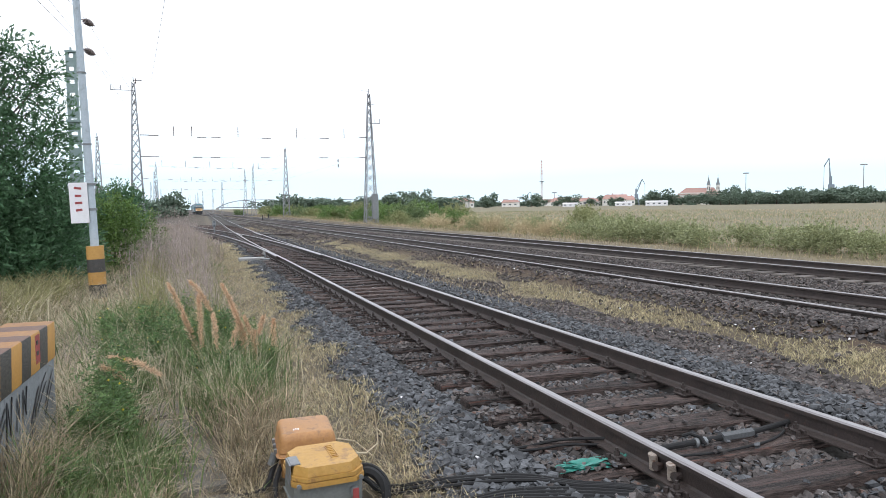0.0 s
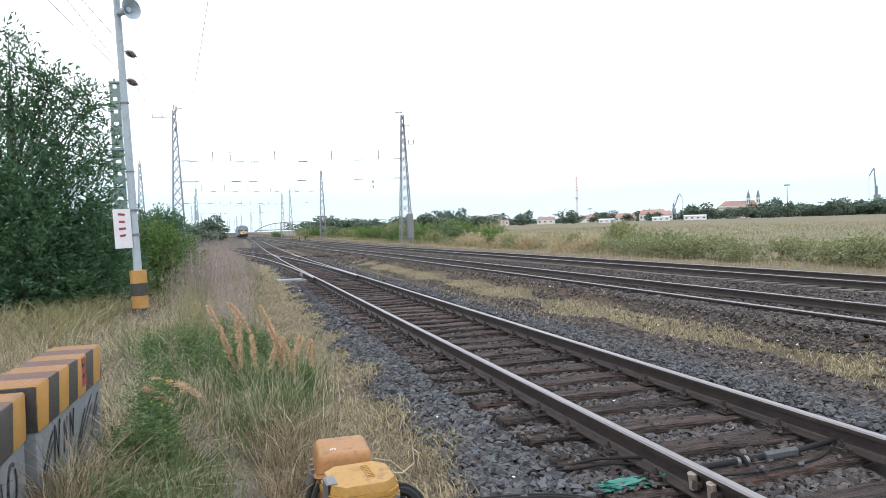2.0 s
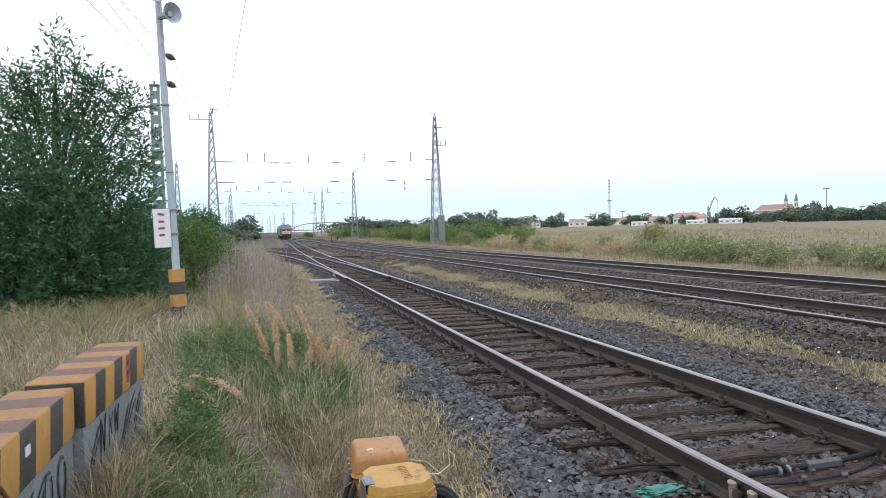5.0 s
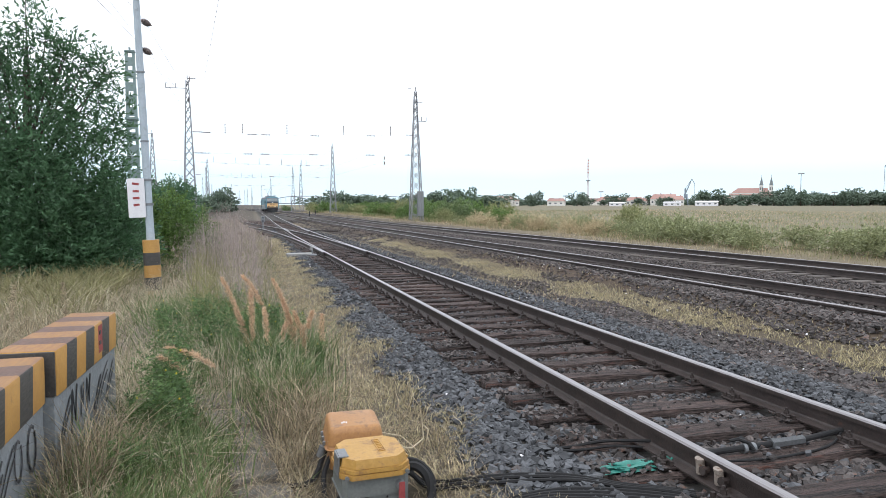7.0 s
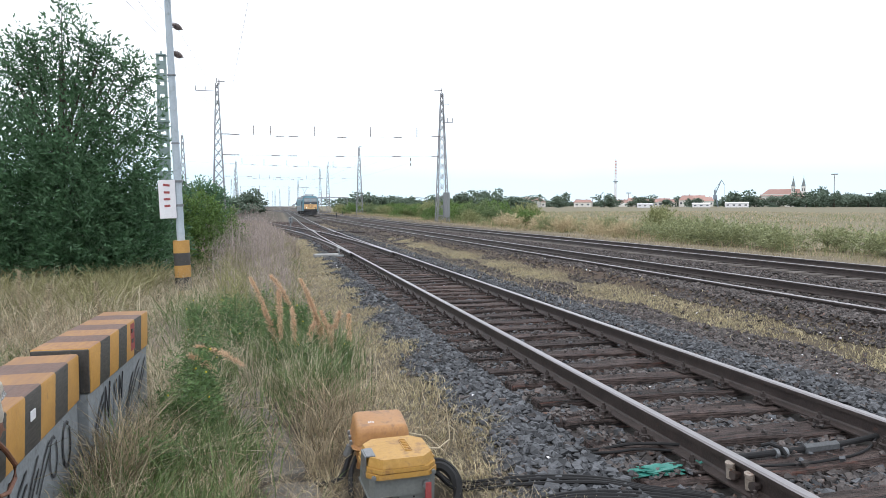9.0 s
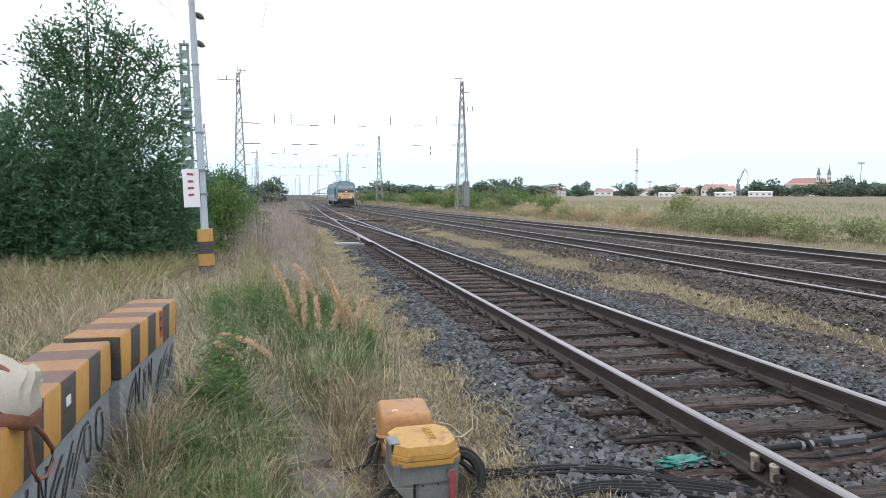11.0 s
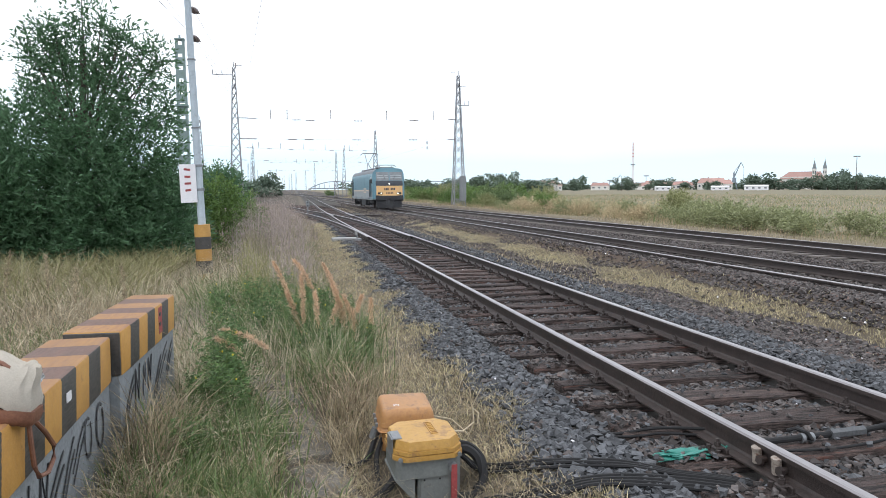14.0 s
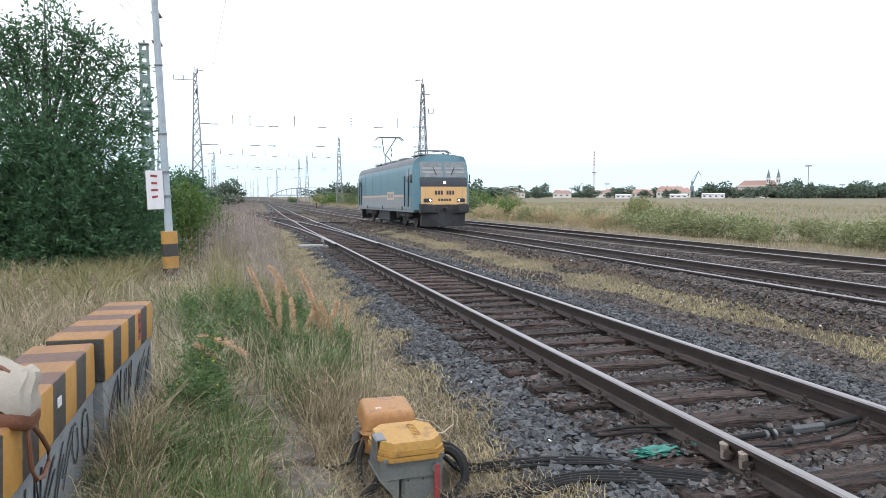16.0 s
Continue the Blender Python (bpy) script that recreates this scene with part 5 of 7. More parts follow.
# ---- grasses ----
M_DRY = leafy("dry_straw_grass", (0.205, 0.165, 0.1), (0.51, 0.42, 0.285), 0.6, 0.7, 0.2)
M_STRAW = leafy("pale_straw", (0.45, 0.38, 0.26), (0.7, 0.62, 0.46), 0.3, 0.7, 0.2)
M_STRIPGRASS = leafy("thin_yellow_green_grass", (0.33, 0.29, 0.165), (0.6, 0.52, 0.33), 0.35, 0.7, 0.25)
M_GREENGRASS = leafy("green_grass", (0.07, 0.12, 0.035), (0.2, 0.26, 0.1), 0.35, 0.6, 0.3)
M_OLIVE = leafy("olive_grass", (0.17, 0.17, 0.07), (0.36, 0.33, 0.17), 0.35, 0.7, 0.25)
M_PLUME = leafy("pale_seed_plume", (0.56, 0.39, 0.25), (0.8, 0.6, 0.42), 0.25, 0.8, 0.3)
M_MAUVE = leafy("mauve_dry_weed", (0.23, 0.19, 0.175), (0.49, 0.405, 0.365), 0.35, 0.85, 0.2)
M_LEAF = leafy("dark_tree_leaf", (0.06, 0.132, 0.062), (0.125, 0.225, 0.115), 0.4, 0.6, 0.38)
M_SHRUB = leafy("light_shrub_leaf", (0.08, 0.15, 0.035), (0.18, 0.27, 0.075), 0.4, 0.5, 0.3)
M_FERN = leafy("feathery_weed_leaf", (0.065, 0.13, 0.04), (0.16, 0.245, 0.09), 0.5, 0.6, 0.3)
M_MIDSHRUB = leafy("grey_green_shrub_leaf", (0.1, 0.15, 0.06), (0.2, 0.26, 0.12), 0.35, 0.6, 0.3)
M_PALESHRUB = leafy("pale_meadow_shrub", (0.19, 0.21, 0.09), (0.36, 0.37, 0.18), 0.3, 0.6, 0.3)
M_BARK = material("tree_bark", (0.06, 0.05, 0.04), (0.14, 0.12, 0.1), 6, 0.9, 0.6, 8)
M_FLOWER = material("yellow_flower", (0.6, 0.45, 0.02), (0.75, 0.6, 0.05), 8, 0.6, 0.0, 6)


def blade_arrays(x, y, z, h, w, lean, curl=0.4):
    """Two-quad tapering blades, each bending its own way."""
    n = len(x)
    a = RNG.uniform(0, math.tau, n)
    d = np.stack([np.cos(a), np.sin(a), np.zeros(n)], -1)
    b = RNG.uniform(0, math.tau, n)
    side = np.stack([np.cos(b), np.sin(b), np.zeros(n)], -1) * (w / 2)[:, None]
    base = np.stack([x, y, z], -1)
    le = (lean * RNG.uniform(0.2, 1.4, n))[:, None]
    up = np.array([0, 0, 1.0])
    mid = base + (up * 0.6 + d * le * 0.35) * h[:, None]
    tip = base + (up * (1 - curl * np.minimum(le, 1.6) * 0.35) + d * le) * h[:, None]
    v = np.stack([base - side, base + side, mid + side * 0.8, mid - side * 0.8, tip + side * 0.15, tip - side * 0.15], 1)
    k = (np.arange(n) * 6)[:, None]
    f = np.concatenate([k + np.array([[0, 1, 2, 3]]), k + np.array([[3, 2, 4, 5]])], 1).reshape(-1, 4)
    return v.reshape(-1, 3), f


def grass(name, x, y, h, w, lean, mat, label, lift=-0.02):
    v, f = blade_arrays(x, y, ground_z(x, y) + lift, h, w, lean)
    return tagged(mesh_from_arrays(name, v, f, [mat], label=label), category="grass", kind="stuff")


def off_wall(x, y):
    wx = np.where(y < 5.3, -1.05 - 0.0284 * y, -1.333 + 0.0377 * y)
    return ~((x < wx + 0.01) & (x > wx - 0.37) & (y < 6.97) & (y > 1.3))


def off_boxes(x, y):
    return ~((np.abs(x - 0.77) < 0.34) & (y > 3.8) & (y < 5.65))


def path_line(y):
    """The trodden strip beside the barrier."""
    return 0.14 - 0.178 * (y - 4.9)


def left_grass():
    def field(n, x0, x1, y0, y1, power, keep_path, h0, h1, w0, w1, lean, thick=1.0, seed=1, bias=0.0):
        x, y = scatter(n, x0, x1, y0, y1, power)
        edge = 1.42 + 0.22 * smooth_noise(x, y, 1.9, 2)
        k = (x < edge) & off_wall(x, y) & off_boxes(x, y)
        k &= (x < 0.2) | (y > 6.8) | (RNG.uniform(0, 1, n) < 0.4)
        if keep_path:
            k &= (np.abs(x - path_line(y)) > 0.31 + 0.08 * smooth_noise(x, y, 3, 4)) | (y > 8.2)
        k &= RNG.uniform(-1, 1, n) < smooth_noise(x, y, 1.3, seed) * thick + 0.25 + bias
        x, y = x[k], y[k]
        h = RNG.uniform(h0, h1, len(x)) * (0.8 + 0.35 * smooth_noise(x, y, 0.9, seed + 3))
        h *= np.clip((0.95 - x) / 0.5, 0.2, 1)
        h *= np.where((x > 0.15) & (y < 6.9), 0.45, 1.0)
        return x, y, h, RNG.uniform(w0, w1, len(x)), np.full(len(x), lean)
    grass("dry_grass", *field(46000, -1.5, 1.6, 0.9, 10, 1.0, True, 0.12, 0.42, 0.004, 0.008, 1.1), M_DRY, "dry straw-coloured grass beside the path")
    grass("dry_grass", *field(27000, -8.5, -1.2, 1.5, 17, 1.0, False, 0.28, 0.8, 0.005, 0.010, 1.2, bias=0.1), M_DRY, "tall dry straw grass behind the barrier")
    grass("dry_grass", *field(34000, -4.0, 1.6, 9.5, 30, 1.2, False, 0.1, 0.36, 0.006, 0.013, 1.0), M_DRY, "dry grass along the siding")
    grass("green_grass", *field(16000, -1.3, 1.0, 2.6, 9, 1.0, True, 0.15, 0.5, 0.005, 0.011, 0.5, 1.2, 11, -0.5), M_GREENGRASS, "green grass tufts beside the path")
    grass("green_grass", *field(20000, -8.5, 0.8, 6, 26, 1.0, False, 0.2, 0.55, 0.006, 0.014, 0.6, 1.2, 12, -0.25), M_GREENGRASS, "green weeds among the dry grass")
    grass("olive_grass", *field(46000, -8, 1.5, 3, 20, 1.0, True, 0.12, 0.4, 0.005, 0.011, 0.6, 1.0, 15, -0.1), M_OLIVE, "olive grass mixed through the verge")
    grass("straw_stalks", *field(8000, -1.2, 1.3, 3.0, 9.5, 1.0, True, 0.25, 0.6, 0.003, 0.006, 1.8, 0.6, 29, 0.2), M_STRAW, "pale bent straw stalks beside the path")
    grass("straw_stalks", *field(9000, -7.5, 0.6, 6.6, 16, 1.0, True, 0.45, 0.95, 0.004, 0.007, 1.7, 0.6, 23, 0.2), M_STRAW, "long pale bent straw stalks lying through the grass")
    for m, mat, sd, lab in ((62000, M_STRIPGRASS, 19, "short yellowish grass at the edge of the ballast"), (26000, M_DRY, 27, "short bleached straw grass at the edge of the ballast")):
        x, y = scatter(m, 0.2, 1.88, 3.0, 42, 1.5)
        k = (x < 1.64 + 0.2 * smooth_noise(x, y, 2.0, 2)) & off_boxes(x, y) & (RNG.uniform(-1, 1, m) < 0.45 + 0.7 * smooth_noise(x, y, 1.6, sd))
        x, y = x[k], y[k]
        grass("short_grass", x, y, RNG.uniform(0.04, 0.11, len(x)), RNG.uniform(0.005, 0.01, len(x)), np.full(len(x), 1.1), mat, lab)


left_grass()


def tree_foot_weeds():
    """Tall green weeds in the shade before the tree."""
    n = 17000
    x, y = scatter(n, -9.0, -2.4, 11.5, 17.2)
    k = RNG.uniform(-1, 1, n) < 1.2 * smooth_noise(x, y, 1.2, 51) + 0.35 * (y - 13.6)
    x, y = x[k], y[k]
    grass("green_weeds", x, y, RNG.uniform(0.3, 0.85, len(x)), RNG.uniform(0.012, 0.026, len(x)), np.full(len(x), 0.9), M_OLIVE, "tall olive weeds at the foot of the tree")


tree_foot_weeds()


def trampled_straw():
    n = 3800
    x, y = scatter(n, 0.25, 1.55, 3.6, 6.3)
    k = ~((np.abs(x - 0.77) < 0.2) & (y > 4.66) & (y < 5.5))
    x, y = x[k], y[k]
    grass("trampled_straw", x, y, RNG.uniform(0.03, 0.11, len(x)), RNG.uniform(0.003, 0.006, len(x)), np.full(len(x), 2.2), M_DRY, "trampled dry straw round the junction boxes", 0.0)


trampled_straw()


def path_litter():
    n = 1500
    y = RNG.uniform(3.6, 8.4, n)
    x = path_line(y) + RNG.normal(0, 0.17, n)
    grass("path_litter", x, y, RNG.uniform(0.05, 0.17, n), RNG.uniform(0.002, 0.005, n), np.full(n, 2.4), M_DRY, "broken dry straw lying on the path", 0.025)


path_litter()


def clumps(name, spots, mat, label, n=260, h=(0.3, 0.7), w=(0.006, 0.013), lean=0.6):
    for sx, sy, r, hm in spots:
        x, y = RNG.normal(sx, r, n), RNG.normal(sy, r, n)
        k = off_wall(x, y) & off_boxes(x, y)
        x, y = x[k], y[k]
        v, f = blade_arrays(x, y, ground_z(x, y) - 0.02, RNG.uniform(*h, len(x)) * hm, RNG.uniform(*w, len(x)), np.full(len(x), lean))
        tagged(mesh_from_arrays(name, v, f, [mat], label=label), category="grass", group=label, kind="stuff")


clumps("grass_tuft", ((0.2, 7.7, 0.2, 1.05), (0.5, 7.9, 0.2, 1.05), (0.0, 8.4, 0.24, 1.0), (0.3, 8.9, 0.25, 1.0), (0.45, 7.1, 0.16, 0.8), (0.3, 6.7, 0.15, 0.7), (-0.75, 9.0, 0.28, 1.0), (-0.4, 10.0, 0.3, 1.1), (-1.1, 10.4, 0.3, 1.0), (-0.6, 7.6, 0.2, 0.7), (-0.9, 11.5, 0.35, 1.1)), M_GREENGRASS, "green grass tuft with long arching blades", 270, (0.35, 0.75))
clumps("grass_tuft", ((-0.62, 4.6, 0.2, 0.8), (-0.3, 5.4, 0.17, 0.75), (-0.75, 5.2, 0.17, 0.8), (-0.35, 4.4, 0.2, 0.75), (-0.8, 3.9, 0.2, 0.8), (-0.35, 5.9, 0.15, 0.7)), M_GREENGRASS, "low green grass tuft beside the barrier", 300, (0.2, 0.5))
clumps("straw_tuft", ((0.42, 5.8, 0.12, 0.9), (0.5, 6.1, 0.13, 1.0), (0.32, 6.3, 0.13, 1.0), (0.6, 6.5, 0.12, 0.9), (-0.85, 4.3, 0.1, 0.9), (-0.95, 5.45, 0.08, 1.2), (-0.98, 5.2, 0.07, 1.35), (-0.95, 5.05, 0.08, 1.2), (-1.0, 4.85, 0.07, 1.0), (-0.95, 6.2, 0.12, 0.8), (0.3, 5.4, 0.1, 0.6)), M_DRY, "dry straw tuft with bent pale stalks", 130, (0.25, 0.6), (0.004, 0.008), 0.9)

clumps("straw_tuft", ((0.0, 7.5, 0.14, 1.0), (0.35, 7.6, 0.16, 1.1), (-0.35, 7.8, 0.16, 1.0), (0.6, 7.2, 0.14, 0.9), (-0.6, 8.6, 0.2, 1.1), (0.2, 6.9, 0.14, 1.0), (-0.85, 7.4, 0.18, 1.0), (0.55, 8.4, 0.2, 1.0)), M_STRAW, "thin pale straw stalks among the green weeds", 70, (0.35, 0.75), (0.003, 0.006), 0.55)


def ferny_weed(x0, y0, hgt, label):
    """A green weed with feathery leaves and a few yellow flowers."""
    t = empty("flowering_weed", pose(x0, y0, float(ground_z(x0, y0))), label, "weed", "feathery weeds")
    rnd = random.Random(int(x0 * 100 + y0 * 37))
    bm = bmesh.new()
    tops = []
    for k in range(9):
        a, ln = rnd.uniform(0, 6.28), rnd.uniform(0.6, 1.0) * hgt
        top = Vector((math.cos(a) * 0.22 * ln, math.sin(a) * 0.22 * ln, ln))
        add_rod(bm, (math.cos(a) * 0.03, math.sin(a) * 0.03, 0), top, 0.005, 0.003, 4, False)
        tops.append(top)
    tagged(part("stem_cluster", bm, M_GREENGRASS, t), kind="stuff")
    m = 2600
    idx = RNG.integers(0, len(tops), m)
    fr_ = RNG.uniform(0.15, 1.02, m)
    c = np.array([tuple(p) for p in tops])[idx] * fr_[:, None] + RNG.normal(0, 0.05, (m, 3))
    c[:, 2] = np.maximum(c[:, 2], 0.02)
    leaf_cards("leaves", c, 0.05, 0.006, M_FERN, t, -0.1)["kind"] = "stuff"
    for k in range(2):
        b = bmesh.new()
        bmesh.ops.create_icosphere(b, subdivisions=1, radius=0.009)
        bmesh.ops.translate(b, vec=tops[k] + Vector((rnd.uniform(-0.05, 0.05), rnd.uniform(-0.05, 0.05), 0.01)), verts=b.verts)
        part("flower", b, M_FLOWER, t, "yellow flower")


def leaf_cards(name, c, length, width, mat, parent, droop=0.3, label="", aim=None):
    """Folded pointed leaves, each four corners and a bent middle, at the centres c."""
    n = len(c)
    d = RNG.normal(size=(n, 3))
    d[:, 2] = d[:, 2] * 0.5 - droop
    if aim is not None:
        d = d * 0.6 + aim
    d /= np.linalg.norm(d, axis=1)[:, None]
    s = np.cross(d, RNG.normal(size=(n, 3)))
    s /= np.linalg.norm(s, axis=1)[:, None]
    nn = np.cross(d, s)
    ln = (length * RNG.uniform(0.6, 1.3, n))[:, None]
    wd = (width * RNG.uniform(0.7, 1.25, n))[:, None]
    v = np.stack([c, c + d * ln * 0.45 + s * wd - nn * wd * 0.3, c + d * ln, c + d * ln * 0.45 - s * wd - nn * wd * 0.3], 1)
    f = np.arange(n * 4).reshape(n, 4)
    return mesh_from_arrays(name, v.reshape(-1, 3), f, [mat], parent, label)


for wx, wy, wh in ((-0.68, 6.6, 0.68), (-0.58, 6.25, 0.62), (-0.52, 5.95, 0.5), (-0.72, 6.05, 0.45), (-0.7, 5.2, 0.3), (0.1, 8.2, 0.7), (-0.35, 8.6, 0.72), (-0.9, 9.2, 0.66), (0.45, 8.5, 0.62), (-0.75, 8.4, 0.55), (-0.5, 9.5, 0.75), (-0.1, 9.1, 0.7), (0.25, 9.3, 0.65), (0.55, 9.2, 0.55), (-0.25, 10.2, 0.7), (0.1, 10.4, 0.6), (-1.0, 10.3, 0.6), (0.68, 8.0, 0.42), (0.36, 7.5, 0.5), (0.62, 7.4, 0.35), (-0.62, 7.7, 0.5), (0.05, 7.6, 0.45)):
    ferny_weed(wx, wy, wh, "bushy green weed with feathery leaves and yellow flowers")


def plume(x0, y0, hgt, lx, ly, label="tall pale grass stalk with a feathery seed plume"):
    """A reed-grass stalk: an arching stem and a long drooping seed head."""
    g = float(ground_z(x0, y0))
    t = empty("grass_plume", pose(x0, y0, g), label, "grass", "seed plumes")
    pts = []
    for k in range(9):
        u = k / 8
        pts.append(Vector((lx * u ** 2.2, ly * u ** 2.2, hgt * (u - 0.08 * u * u * (abs(lx) + abs(ly))))))
    bm = bmesh.new()
    add_tube(bm, pts, 0.003, 4)
    part("stem", bm, M_DRY, t)
    m = 420
    u = RNG.uniform(0.6, 1.0, m)
    P = np.array([tuple(p) for p in pts])
    k = np.minimum((u * 8).astype(int), 7)
    fr_ = (u * 8 - k)[:, None]
    c = P[k] * (1 - fr_) + P[k + 1] * fr_
    wid = 0.015 * np.sin(np.clip((u - 0.58) / 0.44, 0, 1) * math.pi)[:, None] + 0.003
    c = c + RNG.normal(0, 1, (m, 3)) * wid
    leaf_cards("seed_head", c, 0.03, 0.004, M_DRY, t, -0.6, "feathery pale brown seed head")["kind"] = "stuff"


def seed_plume(tip, low):
    """A stalk that rises to the foot of its seed head, which arches on to the tip."""
    tip, low = Vector(tip), Vector(low)
    root = Vector((low.x + (low.x - tip.x) * 0.25, low.y + 0.03, 0))
    root.z = float(ground_z(root.x, root.y))
    t = empty("grass_plume", pose(*root), "tall pale grass stalk with a feathery seed plume", "grass", "seed plumes")
    low, tip = low - root, tip - root
    pts = [Vector((0, 0, 0)), low * 0.5 + Vector((0.01, 0, 0.01)), low]
    for k in range(1, 5):
        u = k / 4
        p = low.lerp(tip, u)
        p.z += 0.16 * (tip - low).length * u * (1 - u) * 2
        pts.append(p)
    bm = bmesh.new()
    add_tube(bm, pts, 0.003, 4)
    part("stem", bm, M_DRY, t)
    P = np.array([tuple(p) for p in pts[2:]])
    m = int(300 + 1000 * (tip - low).length)
    u = RNG.uniform(0, 1, m)
    k = np.minimum((u * 4).astype(int), 3)
    f = (u * 4 - k)[:, None]
    c = P[k] * (1 - f) + P[k + 1] * f
    c = c + RNG.normal(0, 1, (m, 3)) * (0.011 * np.sin(np.clip(u * 0.9 + 0.08, 0, 1) * math.pi)[:, None] + 0.003)
    leaf_cards("seed_head", c, 0.03, 0.004, M_PLUME, t, -0.6, "feathery pale brown seed head")["kind"] = "stuff"


for h in (
    (-0.25, 8.19, 0.81, 0.01, 8.14, 0.09),
    (-0.04, 8.25, 0.82, 0.16, 8.21, 0.50),
    (0.04, 8.03, 0.69, 0.06, 8.03, 0.15),
    (0.27, 8.09, 0.79, 0.52, 8.04, 0.13),
    (0.18, 7.90, 0.51, 0.21, 7.90, 0.09),
    (0.48, 7.95, 0.46, 0.61, 7.93, -0.03),
    (0.69, 8.01, 0.44, 0.63, 8.02, 0.25),
    (0.79, 8.10, 0.39, 0.79, 8.10, -0.03),
    (-0.12, 8.12, 0.5, 0.03, 8.1, 0.02),
    (0.58, 7.98, 0.3, 0.6, 7.98, -0.06),
    (0.36, 8.05, 0.6, 0.5, 8.02, 0.02),
    (0.41, 7.96, 0.34, 0.35, 7.97, 0.12),
    (-0.68, 6.95, 0.33, -0.27, 6.87, 0.15),
    (-0.69, 6.54, 0.34, -0.48, 6.50, 0.19),
):
    seed_plume(h[:3], h[3:])
for q in ((-3.6, 9.5, 1.25, -0.1, 0.0), (-3.3, 9.2, 1.2, 0.12, 0.0), (-3.0, 9.8, 1.1, -0.05, 0.1), (-2.5, 9.0, 1.0, 0.06, 0.0), (-2.0, 9.3, 1.0, -0.04, 0.0), (-4.0, 9.8, 1.3, 0.08, 0.0)):
    plume(*q)


def dry_stand():
    """Tall dry branching weeds along the siding, mauve brown."""
    n = 520
    y = RNG.uniform(10.5, 30, n)
    x = RNG.uniform(-1.75, 0.15, n) + np.abs(RNG.normal(0, 0.22, n)) - 0.01 * (y - 12)
    k = (RNG.uniform(-0.7, 1, n) < 0.7 + smooth_noise(x, y, 1.1, 6)) & (x > -0.075 * y + RNG.normal(0.02, 0.22, n))
    x, y = x[k], y[k]
    n = len(x)
    h = RNG.uniform(0.85, 1.95, n) * (0.9 + 0.2 * smooth_noise(x, y, 0.8, 9)) * np.clip((1.0 - x) / 1.2, 0.4, 1)
    z = ground_z(x, y)
    per = 96
    u = RNG.uniform(0.15, 1.0, (n, per))
    off = RNG.normal(0, 0.14, (n, per, 3)) * (1.25 - u)[:, :, None] * 1.5
    c = np.stack([x[:, None] + off[:, :, 0], y[:, None] + off[:, :, 1], z[:, None] + u * h[:, None]], -1).reshape(-1, 3)
    m = len(c)
    v1, f1 = blade_arrays(c[:, 0], c[:, 1], c[:, 2], RNG.uniform(0.03, 0.1, m), RNG.uniform(0.003, 0.006, m), np.full(m, 1.5))
    v2, f2 = blade_arrays(x, y, z, h, np.full(n, 0.012), np.full(n, 0.1))
    tagged(mesh_from_arrays("dry_weeds", np.concatenate([v1, v2]), np.concatenate([f1, f2 + len(v1)]), [M_MAUVE], label="tall dry mauve-brown weeds beside the siding"), category="weeds", kind="stuff")
    m = 5200
    x, y = RNG.normal(-0.75, 0.4, m), RNG.normal(10.4, 0.9, m)
    v, f = blade_arrays(x, y, ground_z(x, y), RNG.uniform(0.15, 0.45, m), RNG.uniform(0.004, 0.008, m), np.full(m, 0.9))
    tagged(mesh_from_arrays("fluffy_grass", v, f, [M_MAUVE], label="fluffy pinkish dry grass before the weeds"), category="grass", kind="stuff")
    m = 2200
    x, y = RNG.uniform(-2.3, 0.4, m), RNG.uniform(9.5, 30, m)
    x = np.maximum(x, -0.07 * y + np.abs(RNG.normal(0, 0.2, m)))
    v, f = blade_arrays(x, y, ground_z(x, y), RNG.uniform(0.4, 1.1, m), RNG.uniform(0.006, 0.016, m), np.full(m, 0.35))
    tagged(mesh_from_arrays("green_weeds", v, f, [M_OLIVE], label="olive green weed stalks among the dry stand"), category="weeds", kind="stuff")


dry_stand()


def far_verge():
    """Rough growth beside the siding beyond the dry stand."""
    for n, mat, h0, h1, label in ((9000, M_MAUVE, 0.4, 1.0, "dry mauve weeds beside the far siding"), (7000, M_OLIVE, 0.3, 0.8, "olive grass beside the far siding"), (7000, M_DRY, 0.3, 0.7, "dry straw grass beside the far siding")):
        x, y = scatter(n, -7.0, 0.9, 28.0, 85.0, 1.2)
        x = x - 0.045 * (y - 28)
        grass("verge_growth", x, y, RNG.uniform(h0, h1, n), RNG.uniform(0.012, 0.028, n), np.full(n, 0.7), mat, label)


far_verge()


